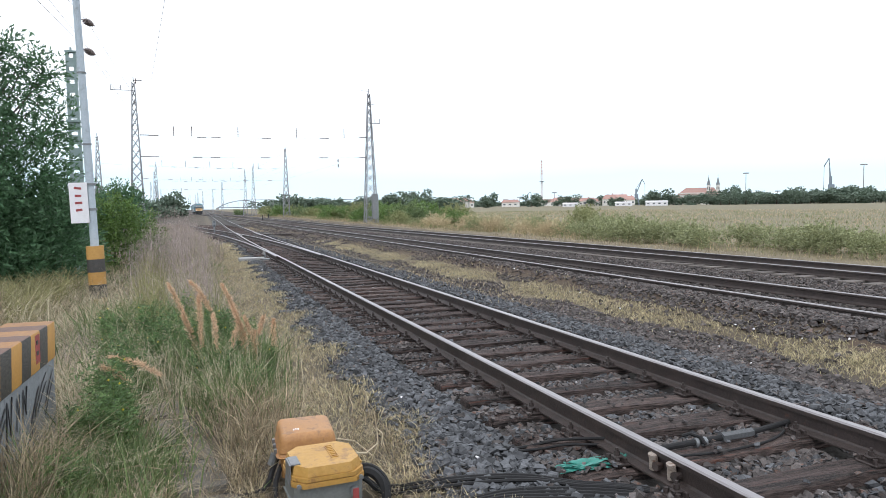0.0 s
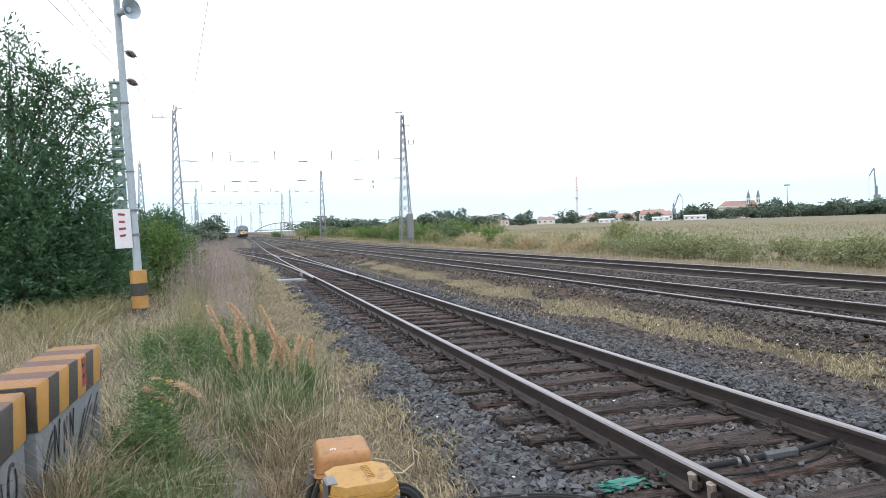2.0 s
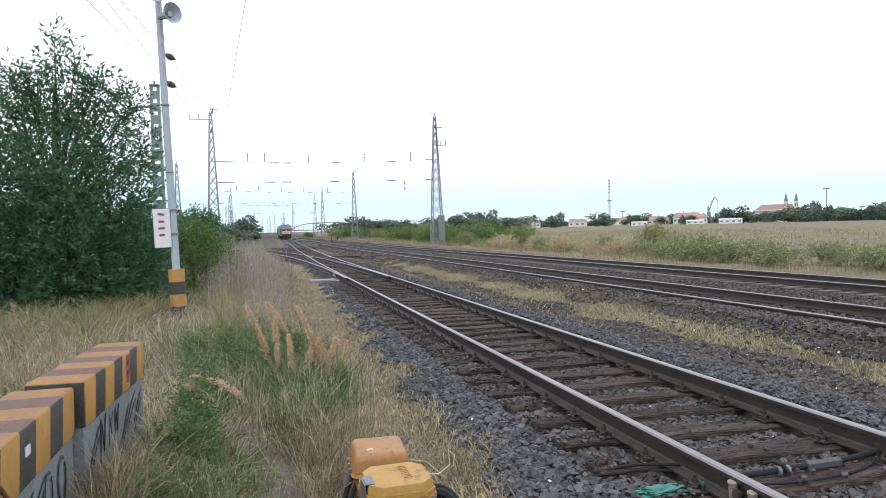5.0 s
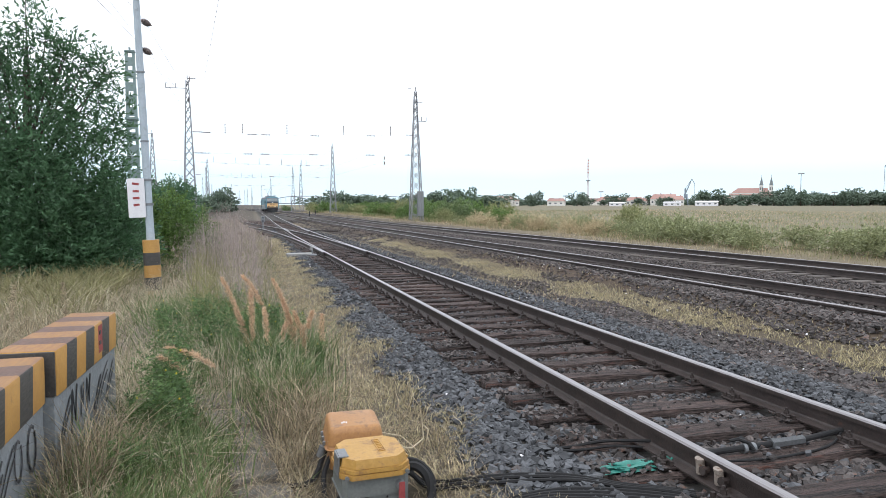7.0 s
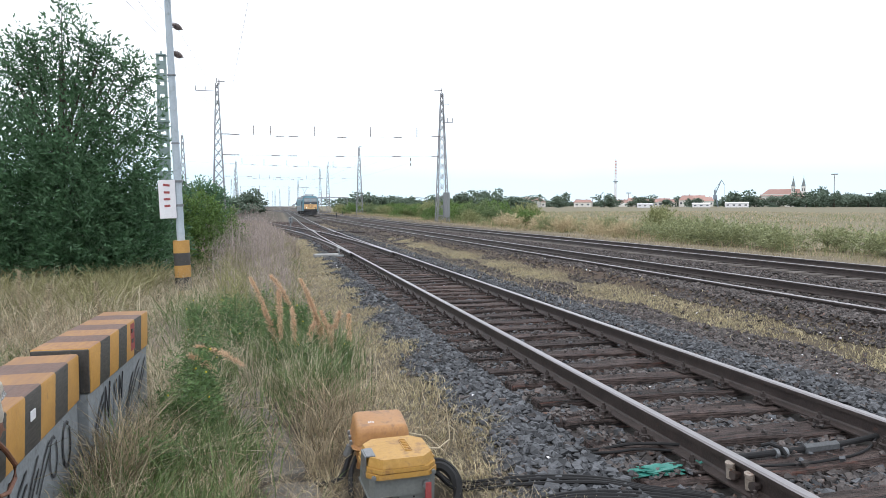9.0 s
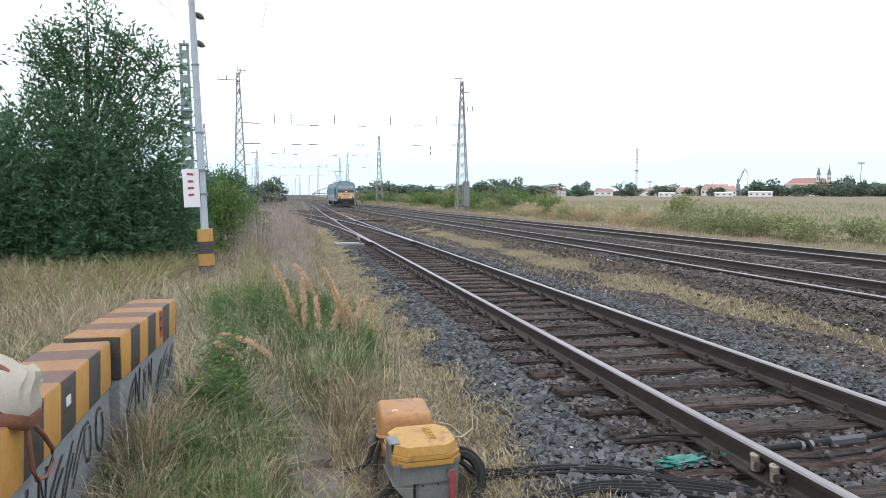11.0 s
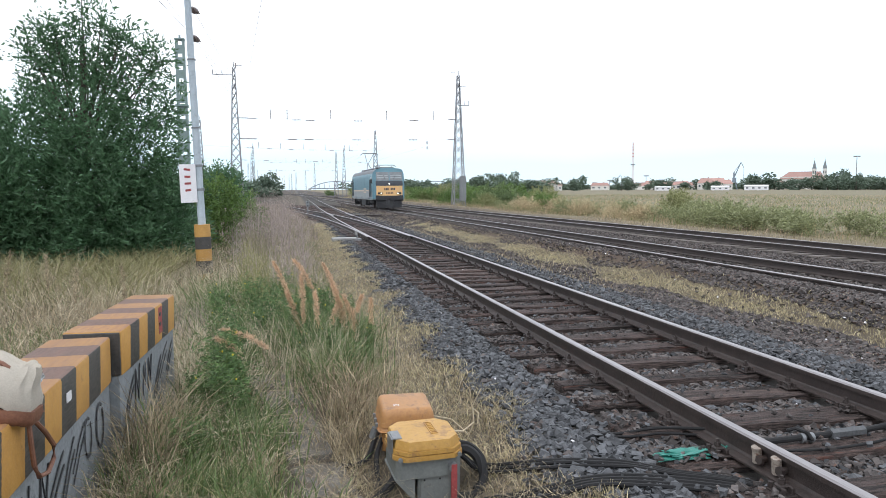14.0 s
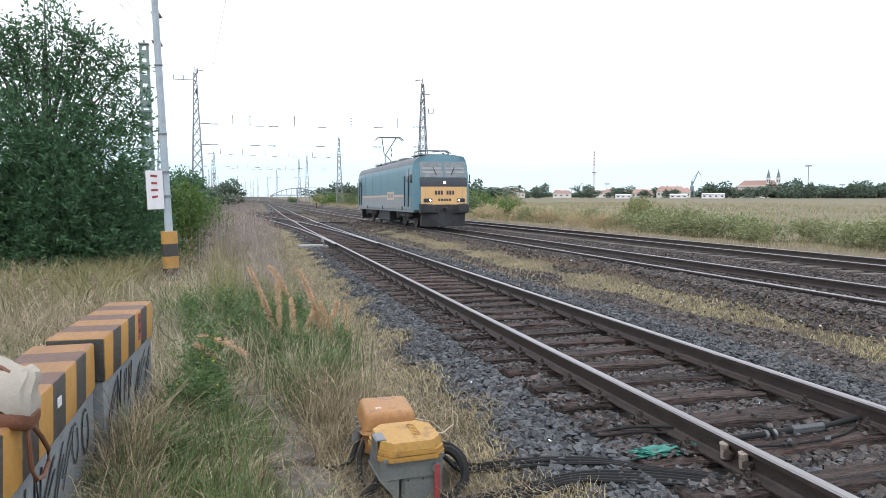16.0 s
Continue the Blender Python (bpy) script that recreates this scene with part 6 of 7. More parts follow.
# ---- tree and shrubs ----
def leafy_plant(name, base, blobs, leaves, leaf_len, leaf_w, mat, label, category, trunk=0.09, group="", thin=0.0):
    """A trunk with limbs to each clump, and leaves gathered on twigs in the clumps."""
    bx, by = base
    g = float(ground_z(bx, by))
    t = empty(name, pose(bx, by, g), label, category, group)
    rnd = random.Random(int(abs(bx) * 50 + by))
    bm = bmesh.new()
    top = max(b[2] for b in blobs)
    add_rod(bm, (0, 0, -0.1), (0.05, 0, top * 0.75), trunk, trunk * 0.35, 8)
    part("trunk", bm, M_BARK, t)
    bm = bmesh.new()
    for cx, cy, cz, r in blobs:
        s = Vector((0, 0, cz * rnd.uniform(0.3, 0.6)))
        e = Vector((cx, cy, cz))
        m_ = s.lerp(e, 0.5) + Vector((rnd.uniform(-0.1, 0.1), rnd.uniform(-0.1, 0.1), 0.12))
        add_rod(bm, s, m_, trunk * 0.4, trunk * 0.25, 5, False)
        add_rod(bm, m_, e, trunk * 0.25, trunk * 0.08, 5, False)
    tagged(part("branchwork", bm, M_BARK, t), kind="stuff")
    vol = np.array([b[3] ** 2 for b in blobs])
    pick = RNG.choice(len(blobs), leaves // 14, p=vol / vol.sum())
    B = np.array(blobs)[pick]
    d = RNG.normal(size=(len(pick), 3))
    d /= np.linalg.norm(d, axis=1)[:, None]
    rad = B[:, 3] * RNG.uniform(0.35, 1.12, len(pick)) ** 0.6
    twig = B[:, :3] + d * rad[:, None]
    along = d + np.array([0, 0, 0.5]) + RNG.normal(0, 0.3, d.shape)
    along /= np.linalg.norm(along, axis=1)[:, None]
    u = RNG.uniform(-0.5, 1, (len(pick), 14))
    c = twig[:, None, :] + along[:, None, :] * (u * leaf_len * 3.2)[:, :, None] + RNG.normal(0, leaf_len * 0.3, (len(pick), 14, 3))
    c = c.reshape(-1, 3)
    aim = np.repeat(along, 14, axis=0)
    ok = c[:, 2] > 0.03
    if thin:
        ok &= np.repeat(RNG.uniform(0, 1, len(pick)) > thin * np.clip((twig[:, 2] - 2.0) / 1.6, 0, 1), 14)
    leaf_cards("crown", c[ok], leaf_len, leaf_w, mat, t, 0.15, aim=aim[ok])["kind"] = "stuff"
    return t


TREE_BLOBS = [(0.12, 0, 6.45, 0.1), (0.1, 0, 6.1, 0.16), (0.05, 0, 5.8, 0.22), (0.1, 0, 5.5, 0.3), (-0.45, 0, 5.25, 0.28), (0.6, 0.1, 5.05, 0.25), (0, 0.1, 4.95, 0.5), (-0.9, 0, 4.9, 0.25), (-0.6, 0.1, 4.6, 0.5), (1.2, 0, 4.5, 0.25), (0.65, 0.1, 4.4, 0.5), (-1.05, 0.1, 4.3, 0.2), (0, 0.3, 4.1, 0.8),
              (-1.0, -0.2, 3.8, 0.42), (1.25, -0.1, 3.8, 0.5), (1.75, 0, 3.5, 0.3), (-1.4, 0, 3.3, 0.3), (0.2, -0.5, 3.3, 0.9), (-0.9, -0.5, 2.9, 0.95), (1.3, -0.3, 2.8, 0.75), (-1.9, -0.3, 2.4, 0.8), (0.4, -0.8, 2.2, 1.0), (1.7, -0.3, 1.9, 0.7), (-1.0, -0.9, 1.7, 1.0), (0.6, -1.0, 1.2, 0.95), (1.8, -0.4, 0.9, 0.7), (-1.9, -0.7, 1.2, 0.9), (-0.3, -1.1, 0.7, 0.9), (1.2, -0.9, 0.5, 0.7), (-1.6, -1.0, 0.5, 0.8)]
leafy_plant("tree", (-4.75, 18.0), TREE_BLOBS + [(-1.1, 0, 5.15, 0.18), (-0.75, 0, 5.2, 0.22), (1.35, 0, 5.2, 0.2), (0.85, 0, 5.3, 0.22), (1.75, 0, 4.9, 0.2), (1.15, 0, 4.95, 0.28), (1.6, 0, 4.35, 0.3), (1.9, 0, 3.9, 0.3), (-0.9, 0, 4.9, 0.35), (0.9, 0, 5.3, 0.3), (1.5, 0, 4.7, 0.25), (-0.5, 0, 5.55, 0.24), (0.5, 0, 5.7, 0.22)], 88000, 0.135, 0.022, M_LEAF, "dense dark green young tree behind the grass verge", "tree", 0.1, thin=0.52)
leafy_plant("shrub", (-7.7, 16.8), [(0, 0, 2.0, 0.9), (-1.2, 0, 2.0, 0.9), (1.0, -0.2, 1.6, 1.0), (0.4, -0.6, 0.7, 0.9), (-1.0, -0.5, 0.6, 1.0), (0.9, 0.3, 2.3, 0.6)], 20000, 0.14, 0.03, M_LEAF, "dark green shrub at the foot of the tree", "shrub", 0.05)
leafy_plant("shrub", (-3.75, 20.5), [(0, 0, 1.2, 0.8), (0.6, -0.2, 0.8, 0.7), (-0.6, 0, 0.9, 0.8), (0.3, 0.3, 1.7, 0.6)], 9000, 0.1, 0.03, M_LEAF, "dark green shrub beside the pole", "shrub", 0.04)
leafy_plant("shrub", (-2.6, 25.0), [(0, 0, 1.6, 0.75), (0.7, -0.1, 1.2, 0.7), (-0.6, 0, 1.6, 0.7), (0.2, -0.5, 0.7, 0.8), (1.0, 0, 0.6, 0.6), (-0.5, -0.4, 0.8, 0.7)], 15000, 0.085, 0.024, M_SHRUB, "bright green rounded shrub behind the pole", "shrub", 0.04)
leafy_plant("shrub", (-4.3, 44.0), [(0, 0, 2.6, 0.9), (0.6, 0, 2.0, 0.9), (-0.7, 0, 1.9, 0.9), (0.2, -0.3, 1.0, 0.9), (-1.5, 0, 1.3, 0.9)], 9000, 0.15, 0.045, M_LEAF, "tall dark shrub beyond the verge", "shrub", 0.06)


# ---- grass between the tracks and the field beyond ----
def strip_grass():
    n = 40000
    y = 3.5 + 40 * RNG.uniform(0, 1, n) ** 1.5
    x = strip_x(np.minimum(y, 40)) + RNG.normal(0, 0.36, n)
    k = RNG.uniform(-1, 1, n) < 1.3 * smooth_noise(x * 0.4, y, 0.8, 21) + 0.45
    x, y = x[k], y[k]
    grass("strip_grass", x, y, RNG.uniform(0.02, 0.075, len(x)), RNG.uniform(0.006, 0.012, len(x)), np.full(len(x), 1.3), M_STRIPGRASS, "thin yellow-green grass strip between the tracks", -0.005)
    n = 6000
    y = 12 + 70 * RNG.uniform(0, 1, n)
    x = 5.9 - 0.012 * y + RNG.normal(0, 0.45, n)
    grass("strip_grass", x, y, RNG.uniform(0.04, 0.14, n), RNG.uniform(0.01, 0.02, n), np.full(n, 0.8), M_DRY, "dry grass between the tracks", -0.005)


strip_grass()


def meadow():
    def patch(n, near, depth, power, h0, h1, w0, w1, mat, label, seed, bias):
        y = RNG.uniform(2, 210, n)
        x0 = field_x(y) + near
        x = x0 + depth * RNG.uniform(0, 1, n) ** power
        k = RNG.uniform(-1, 1, n) < 1.3 * smooth_noise(x, y, 0.23, seed) + bias
        x, y = x[k], y[k]
        r = np.sqrt(x * x + y * y) / 40
        grass("meadow_grass", x, y, RNG.uniform(h0, h1, len(x)) * (0.8 + 0.3 * smooth_noise(x, y, 0.5, seed + 1)) * np.clip(1.35 - (x - field_x(y)) / 55, 0.7, 1), RNG.uniform(w0, w1, len(x)) * np.clip(r, 0.6, 2.2), np.full(len(x), 0.6), mat, label)
    patch(46000, 12.5, 120, 1.7, 0.25, 0.75, 0.005, 0.012, M_PLUME, "pinkish feathery grass in the meadow", 41, 0.0)
    patch(40000, 11.2, 120, 1.7, 0.25, 0.75, 0.005, 0.012, M_DRY, "tall dry meadow grass beyond the main line", 31, 0.05)
    patch(84000, 11.8, 120, 1.7, 0.25, 0.75, 0.005, 0.013, M_OLIVE, "olive meadow grass beyond the main line", 33, 0.25)
    patch(26000, 12.0, 90, 1.5, 0.3, 0.9, 0.01, 0.024, M_GREENGRASS, "green weeds in the meadow", 35, -0.05)
    patch(14000, 8.2, 4.5, 1.0, 0.08, 0.3, 0.012, 0.025, M_DRY, "short bleached grass at the meadow's edge", 37, 0.3)


meadow()

rnd_s = random.Random(12)
BUSH = [leafy_plant("shrub", spot_, [(rnd_s.uniform(-1.3, 1.3), rnd_s.uniform(-1, 1), rnd_s.uniform(0.4, 1.3), rnd_s.uniform(0.6, 0.95)) for _ in range(7)], 3600, 0.17, 0.045, mm, "rounded green shrub in the meadow beside the line", "shrub", 0.04, "lineside shrubs") for mm, spot_ in ((M_SHRUB, (21.5, 96)), (M_MIDSHRUB, (25, 128)), (M_PALESHRUB, (31, 52)))]
for k in range(64):
    yy = rnd_s.uniform(62, 290)
    xx = field_x(yy) + 13.5 + rnd_s.uniform(0, 30) * (yy / 200)
    sc = rnd_s.uniform(0.8, 1.5)
    b = copy_thing(BUSH[k % 3], pose(xx, yy, float(ground_z(xx, yy)), 0, 0, rnd_s.uniform(0, 360)))
    b.scale = (sc * rnd_s.uniform(0.9, 1.4), sc * 1.1, sc)
M_WEEDBANK = leafy("grey_green_weed_leaf", (0.2, 0.225, 0.11), (0.36, 0.38, 0.2), 0.3, 0.6, 0.3)
M_WEEDSTRAW = leafy("straw_weed_leaf", (0.4, 0.33, 0.2), (0.6, 0.5, 0.32), 0.3, 0.6, 0.3)


def weed_clump(spot, mat, label):
    """A waist-high rounded weed, its fine leaves on upright stems."""
    blobs = [(rnd_s.uniform(-0.7, 0.7), rnd_s.uniform(-0.7, 0.7), rnd_s.uniform(0.25, 0.75), rnd_s.uniform(0.3, 0.5)) for _ in range(7)]
    return leafy_plant("weed_clump", spot, blobs, 1600, 0.13, 0.028, mat, label, "weed", 0.015, "weeds along the meadow's edge")


WEEDS = [weed_clump((field_x(22) + 14.0, 22), M_WEEDBANK, "soft rounded grey-green weed at the meadow's edge"), weed_clump((field_x(30) + 14.2, 30), M_WEEDBANK, "bushy pale green weed at the meadow's edge"), weed_clump((field_x(44) + 13.6, 44), M_WEEDSTRAW, "dry straw-coloured weed at the meadow's edge")]
for k in range(64):
    yy = 12 + 62 * (k + rnd_s.uniform(0, 1)) / 64
    xx = field_x(yy) + 13.3 + rnd_s.uniform(0, 3.2)
    dry = yy > 44 and rnd_s.random() < 0.65
    b = copy_thing(WEEDS[2] if dry else WEEDS[k % 2], pose(xx, yy, float(ground_z(xx, yy)), 0, 0, rnd_s.uniform(0, 360)))
    sc = rnd_s.uniform(0.85, 1.25)
    b.scale = (sc * rnd_s.uniform(0.9, 1.2), sc * rnd_s.uniform(0.9, 1.2), sc * rnd_s.uniform(0.65, 1.0))


# ---- far side of the meadow ----
# leaf green paled and greyed, with some distance haze mixed into the colour
M_FARTREE = leafy("far_tree_leaf", (0.09, 0.13, 0.095), (0.155, 0.205, 0.145), 0.2, 0.7, 0.2)
# tile red is lightened and dulled a little to stand in for haze
M_ROOF = material("red_tile_roof", (0.34, 0.2, 0.17), (0.44, 0.28, 0.24), 0.4, 0.8, 0.0, 8, vary=0.15)
M_PLASTER = material("pale_plaster", (0.55, 0.53, 0.5), (0.72, 0.7, 0.66), 0.3, 0.9, 0.0, 8, vary=0.18)
M_SPIRE = material("slate_spire", (0.13, 0.15, 0.16), (0.22, 0.24, 0.25), 0.5, 0.7, 0.0, 8)
M_WINDOW = material("dark_window", (0.08, 0.09, 0.1), (0.14, 0.15, 0.17), 1, 0.2, 0.0, 4)
M_REDBAND = material("red_band_paint", (0.5, 0.22, 0.2), (0.6, 0.28, 0.25), 0.5, 0.7, 0.0, 6)
M_CRANE = material("blue_grey_crane_paint", (0.16, 0.2, 0.24), (0.24, 0.28, 0.32), 0.5, 0.6, 0.0, 6)
FAR_Z = -0.7


def spot(bearing, dist):
    """A place in plan, by its compass bearing from the verge and its distance."""
    a = radians(bearing)
    return 0.07 + dist * math.sin(a), 0.43 + dist * math.cos(a)


def far_tree_mesh(seed, n=900):
    r = np.random.default_rng(seed)
    blobs = np.stack([r.uniform(-0.55, 0.55, 9), r.uniform(-0.5, 0.5, 9), r.uniform(0.12, 0.78, 9), r.uniform(0.2, 0.32, 9)], -1)
    b = blobs[r.integers(0, 9, n)]
    d = r.normal(size=(n, 3))
    d /= np.linalg.norm(d, axis=1)[:, None]
    c = b[:, :3] + d * (b[:, 3] * r.uniform(0.5, 1.1, n))[:, None]
    c[:, 2] = np.clip(c[:, 2], 0.02, None)
    d2 = r.normal(size=(n, 3))
    d2 /= np.linalg.norm(d2, axis=1)[:, None]
    s = np.cross(d2, r.normal(size=(n, 3)))
    s /= np.linalg.norm(s, axis=1)[:, None]
    k = 0.12
    v = np.stack([c, c + d2 * k * 0.5 + s * k * 0.4, c + d2 * k, c + d2 * k * 0.5 - s * k * 0.4], 1).reshape(-1, 3)
    f = np.arange(n * 4).reshape(n, 4)
    return v, f


def far_trees():
    kinds = []
    for k in range(4):
        v, f = far_tree_mesh(40 + k)
        ob = mesh_from_arrays("crown", v, f, [M_FARTREE])
        bm = bmesh.new()
        add_rod(bm, (0, 0, 0), (0, 0, 0.5), 0.035, 0.02, 6)
        tr = link_mesh("trunk", bm, M_BARK)
        kinds.append((ob, tr))
    rnd = random.Random(5)

    def tree(bearing, dist, h, w, label="dark green tree on the far side of the meadow"):
        x, y = spot(bearing, dist)
        t = empty("tree", pose(x, y, FAR_Z, 0, 0, rnd.uniform(0, 360)), label, "tree", "far trees")
        for src in rnd.choice(kinds):
            o = new(src.name.split(".")[0], src.data)
            o.parent = t
        t.scale = (w * 1.15, w * 1.15, h * 1.3)
        return t
    for b, d, h, w in ((16.93, 420, 9, 10), (22.67, 620, 11, 13), (26.13, 640, 9.5, 12), (29.13, 650, 8.5, 13), (31.71, 800, 9, 18), (32.90, 640, 6, 12), (36.11, 640, 11, 16), (35.66, 660, 8, 14), (37.15, 640, 7.5, 13),
                       (38.80, 620, 7, 15), (39.57, 620, 8, 14), (38.10, 800, 8, 14), (20.84, 900, 9, 20), (23.80, 900, 7, 12), (33.82, 900, 9, 11), (41.58, 640, 13, 6)):
        tree(b, d, h, w)
    for k in range(34):
        q0 = 1368 + 9.5 * k + rnd.uniform(-3, 3)
        tree(15.27 + math.degrees(math.atan((q0 - 784) / 1240)), rnd.uniform(560, 660), rnd.uniform(6, 10.5), rnd.uniform(10, 15))
    for k in range(46):
        q0 = 700 + 12.5 * k + rnd.uniform(-5, 5)
        tree(15.27 + math.degrees(math.atan((q0 - 784) / 1240)), rnd.uniform(800, 1100), rnd.uniform(4, 7.5), rnd.uniform(12, 20), "low tree in the far hedge line")
    for k in range(30):
        q0 = 560 + 11 * k + rnd.uniform(-4, 4)
        tree(15.27 + math.degrees(math.atan((q0 - 784) / 1240)), rnd.uniform(260, 420), rnd.uniform(3.5, 6), rnd.uniform(7, 11), "low green tree beyond the line")
    for k in range(26):
        q0 = 120 + 11 * k + rnd.uniform(-4, 4)
        tree(15.27 + math.degrees(math.atan((q0 - 784) / 1240)), rnd.uniform(150, 320), rnd.uniform(3, 6), rnd.uniform(5, 9), "low green tree beside the yard")
    for ob, tr in kinds:
        bpy.data.objects.remove(ob)
        bpy.data.objects.remove(tr)


far_trees()


def house(bearing, dist, w, d, h, roof_h, turn, label, wall=None, roof=None, windows=3):
    x, y = spot(bearing, dist)
    t = empty("house", pose(x, y, FAR_Z, 0, 0, -bearing + turn), label, "house", "far houses")
    box_part("wall", (0, 0, h / 2), (w, d, h), wall or M_PLASTER, t)
    bm = bmesh.new()
    vs = [bm.verts.new(p) for p in ((-w / 2 - 0.4, -d / 2 - 0.4, h), (w / 2 + 0.4, -d / 2 - 0.4, h), (w / 2 + 0.4, d / 2 + 0.4, h), (-w / 2 - 0.4, d / 2 + 0.4, h), (-w / 2 + roof_h * 0.4, 0, h + roof_h), (w / 2 - roof_h * 0.4, 0, h + roof_h))]
    for ids in ((0, 1, 5, 4), (2, 3, 4, 5), (1, 2, 5), (3, 0, 4), (3, 2, 1, 0)):
        bm.faces.new([vs[i] for i in ids])
    part("roof", bm, roof or M_ROOF, t)
    for k in range(windows):
        box_part("window", (-w / 2 + w * (k + 0.5) / windows, -d / 2 - 0.02, h * 0.55), (w / windows * 0.4, 0.1, h * 0.3), M_WINDOW, t)
    box_part("chimney", (w * 0.2, 0, h + roof_h * 0.9), (0.8, 0.8, roof_h * 0.7), M_ROOF, t)
    return t


rnd_h = random.Random(8)
for bear, dist, w, h in ((29.57, 760, 16, 5), (30.35, 800, 24, 6), (31.07, 820, 14, 5), (32.35, 780, 14, 7), (32.98, 800, 22, 8), (33.82, 760, 12, 6), (20.84, 700, 14, 5), (20.06, 620, 22, 6), (24.48, 760, 18, 5), (28.48, 900, 20, 7), (27.38, 900, 26, 5),
                         (37.27, 800, 13, 6), (43.15, 700, 10, 4), (45.62, 640, 12, 6)):
    house(bear, dist, w, 9, h, rnd_h.uniform(3, 5), rnd_h.uniform(-25, 25), "pale house with a red tiled roof beyond the meadow")
house(35.91, 590, 17, 12, 3.4, 0.8, 0, "long low white shed beyond the meadow", M_WHITE, M_WHITE, 4)
house(29.26, 600, 13, 8, 2.8, 0.7, 0, "low white shed beyond the meadow", M_WHITE, M_WHITE, 3)
house(33.40, 620, 14, 8, 3.0, 0.8, 0, "low white shed beyond the meadow", M_WHITE, M_WHITE, 3)


def church():
    b, dist = 39.03, 900
    x, y = spot(b, dist)
    t = empty("church", pose(x, y, FAR_Z, 0, 0, -b), "large pale church with a red roof and two pointed spires", "church")
    box_part("nave", (-2, 6, 7), (44, 18, 14), M_PLASTER, t)
    bm = bmesh.new()
    vs = [bm.verts.new(p) for p in ((-25, -4, 12), (21, -4, 12), (21, 16, 12), (-25, 16, 12), (-15, 6, 20), (17, 6, 20))]
    for ids in ((0, 1, 5, 4), (2, 3, 4, 5), (1, 2, 5), (3, 0, 4), (3, 2, 1, 0)):
        bm.faces.new([vs[i] for i in ids])
    part("roof", bm, M_ROOF, t)
    for k in range(6):
        box_part("window", (-20 + 6.5 * k, -3.05, 7), (1.6, 0.3, 5), M_WINDOW, t)
    for q in (10.5, 21):
        tw = box_part("tower", (q, 3, 10), (4.4, 4.4, 20), M_PLASTER, t)
        box_part("belfry", (q, 3, 21.5), (4.4, 4.4, 3), M_PLASTER, tw)
        for s in (-1, 1):
            box_part("tower_window", (q + s * 1.1, 0.45, 19), (1.0, 0.3, 3), M_WINDOW, tw)
        rod_part("spire", (q, 3, 23), (q, 3, 33), 2.3, M_SPIRE, tw, r1=0.1, seg=8)
        rod_part("cross", (q, 3, 33), (q, 3, 35), 0.15, M_SPIRE, tw, seg=5)
    house(39.88, 780, 18, 9, 5, 5, 10, "pale house with a tall red roof before the church")


church()


def striped_chimney():
    b, dist = 26.98, 1500
    x, y = spot(b, dist)
    t = empty("factory_chimney", pose(x, y, FAR_Z), "tall slim white chimney with red bands on the horizon", "chimney")
    h = 96.0
    rad = lambda z: 3.0 - 1.4 * z / h
    z = 0.0
    for z1, mat in ((66, M_WHITE), (68, M_REDBAND), (72, M_WHITE), (74, M_REDBAND), (79, M_WHITE), (81, M_REDBAND), (85, M_WHITE), (87, M_REDBAND), (91, M_WHITE), (93, M_REDBAND), (96, M_WHITE)):
        rod_part("band", (0, 0, z), (0, 0, z1), rad(z), mat, t, r1=rad(z1), seg=12)
        z = z1
    rod_part("gallery", (0, 0, 50), (0, 0, 51.5), 4.6, M_CRANE, t, seg=12)


striped_chimney()


def harbour_crane(bearing, dist, s, label, jib=60, flip=1):
    x, y = spot(bearing, dist)
    t = empty("harbour_crane", pose(x, y, FAR_Z, 0, 0, -bearing), label, "crane", "harbour cranes")
    for a in (-1, 1):
        for b_ in (-1, 1):
            rod_part("leg", (a * 4 * s, b_ * 3 * s, 0), (a * 2 * s, b_ * 2 * s, 9 * s), 0.8 * s, M_CRANE, t, seg=5)
    box_part("platform", (0, 0, 9.3 * s), (6 * s, 6 * s, 1.0 * s), M_CRANE, t)
    box_part("cab", (0.5 * s, 0, 12 * s), (4.5 * s, 4 * s, 4.4 * s), M_CRANE, t)
    box_part("tower", (0, 0, 17 * s), (2 * s, 2 * s, 7 * s), M_CRANE, t)
    a = radians(jib)
    top = (flip * 18 * s * math.cos(a), 0, 14 * s + 20 * s * math.sin(a))
    bm = bmesh.new()
    for q in (-1, 1):
        add_rod(bm, (0, q * 0.9 * s, 14 * s), (top[0], 0, top[2]), 0.7 * s, 0.45 * s, 4)
    for k in range(8):
        u, v = k / 8, (k + 1) / 8
        add_rod(bm, (top[0] * u, 0.9 * s * (1 - u), 14 * s + (top[2] - 14 * s) * u), (top[0] * v, -0.9 * s * (1 - v), 14 * s + (top[2] - 14 * s) * v), 0.2 * s, None, 4)
    part("jib", bm, M_CRANE, t)
    rod_part("stay", (0, 0, 20.5 * s), top, 0.25 * s, M_CRANE, t, seg=4)
    rod_part("nose", top, (top[0] + flip * 3.2 * s, 0, top[2] - 6 * s), 0.4 * s, M_CRANE, t, seg=5)
    rod_part("hoist_rope", (top[0] + flip * 3.2 * s, 0, top[2] - 6 * s), (top[0] + flip * 3.4 * s, 0, 6 * s), 0.16 * s, M_CRANE, t, seg=4)


harbour_crane(34.35, 780, 0.86, "blue-grey harbour crane with a raised jib", 66)
harbour_crane(47.87, 700, 1.15, "tall blue-grey harbour crane with a steep jib", 86, -1)
harbour_crane(25.69, 1400, 0.9, "distant harbour crane with a slanting jib", 58)


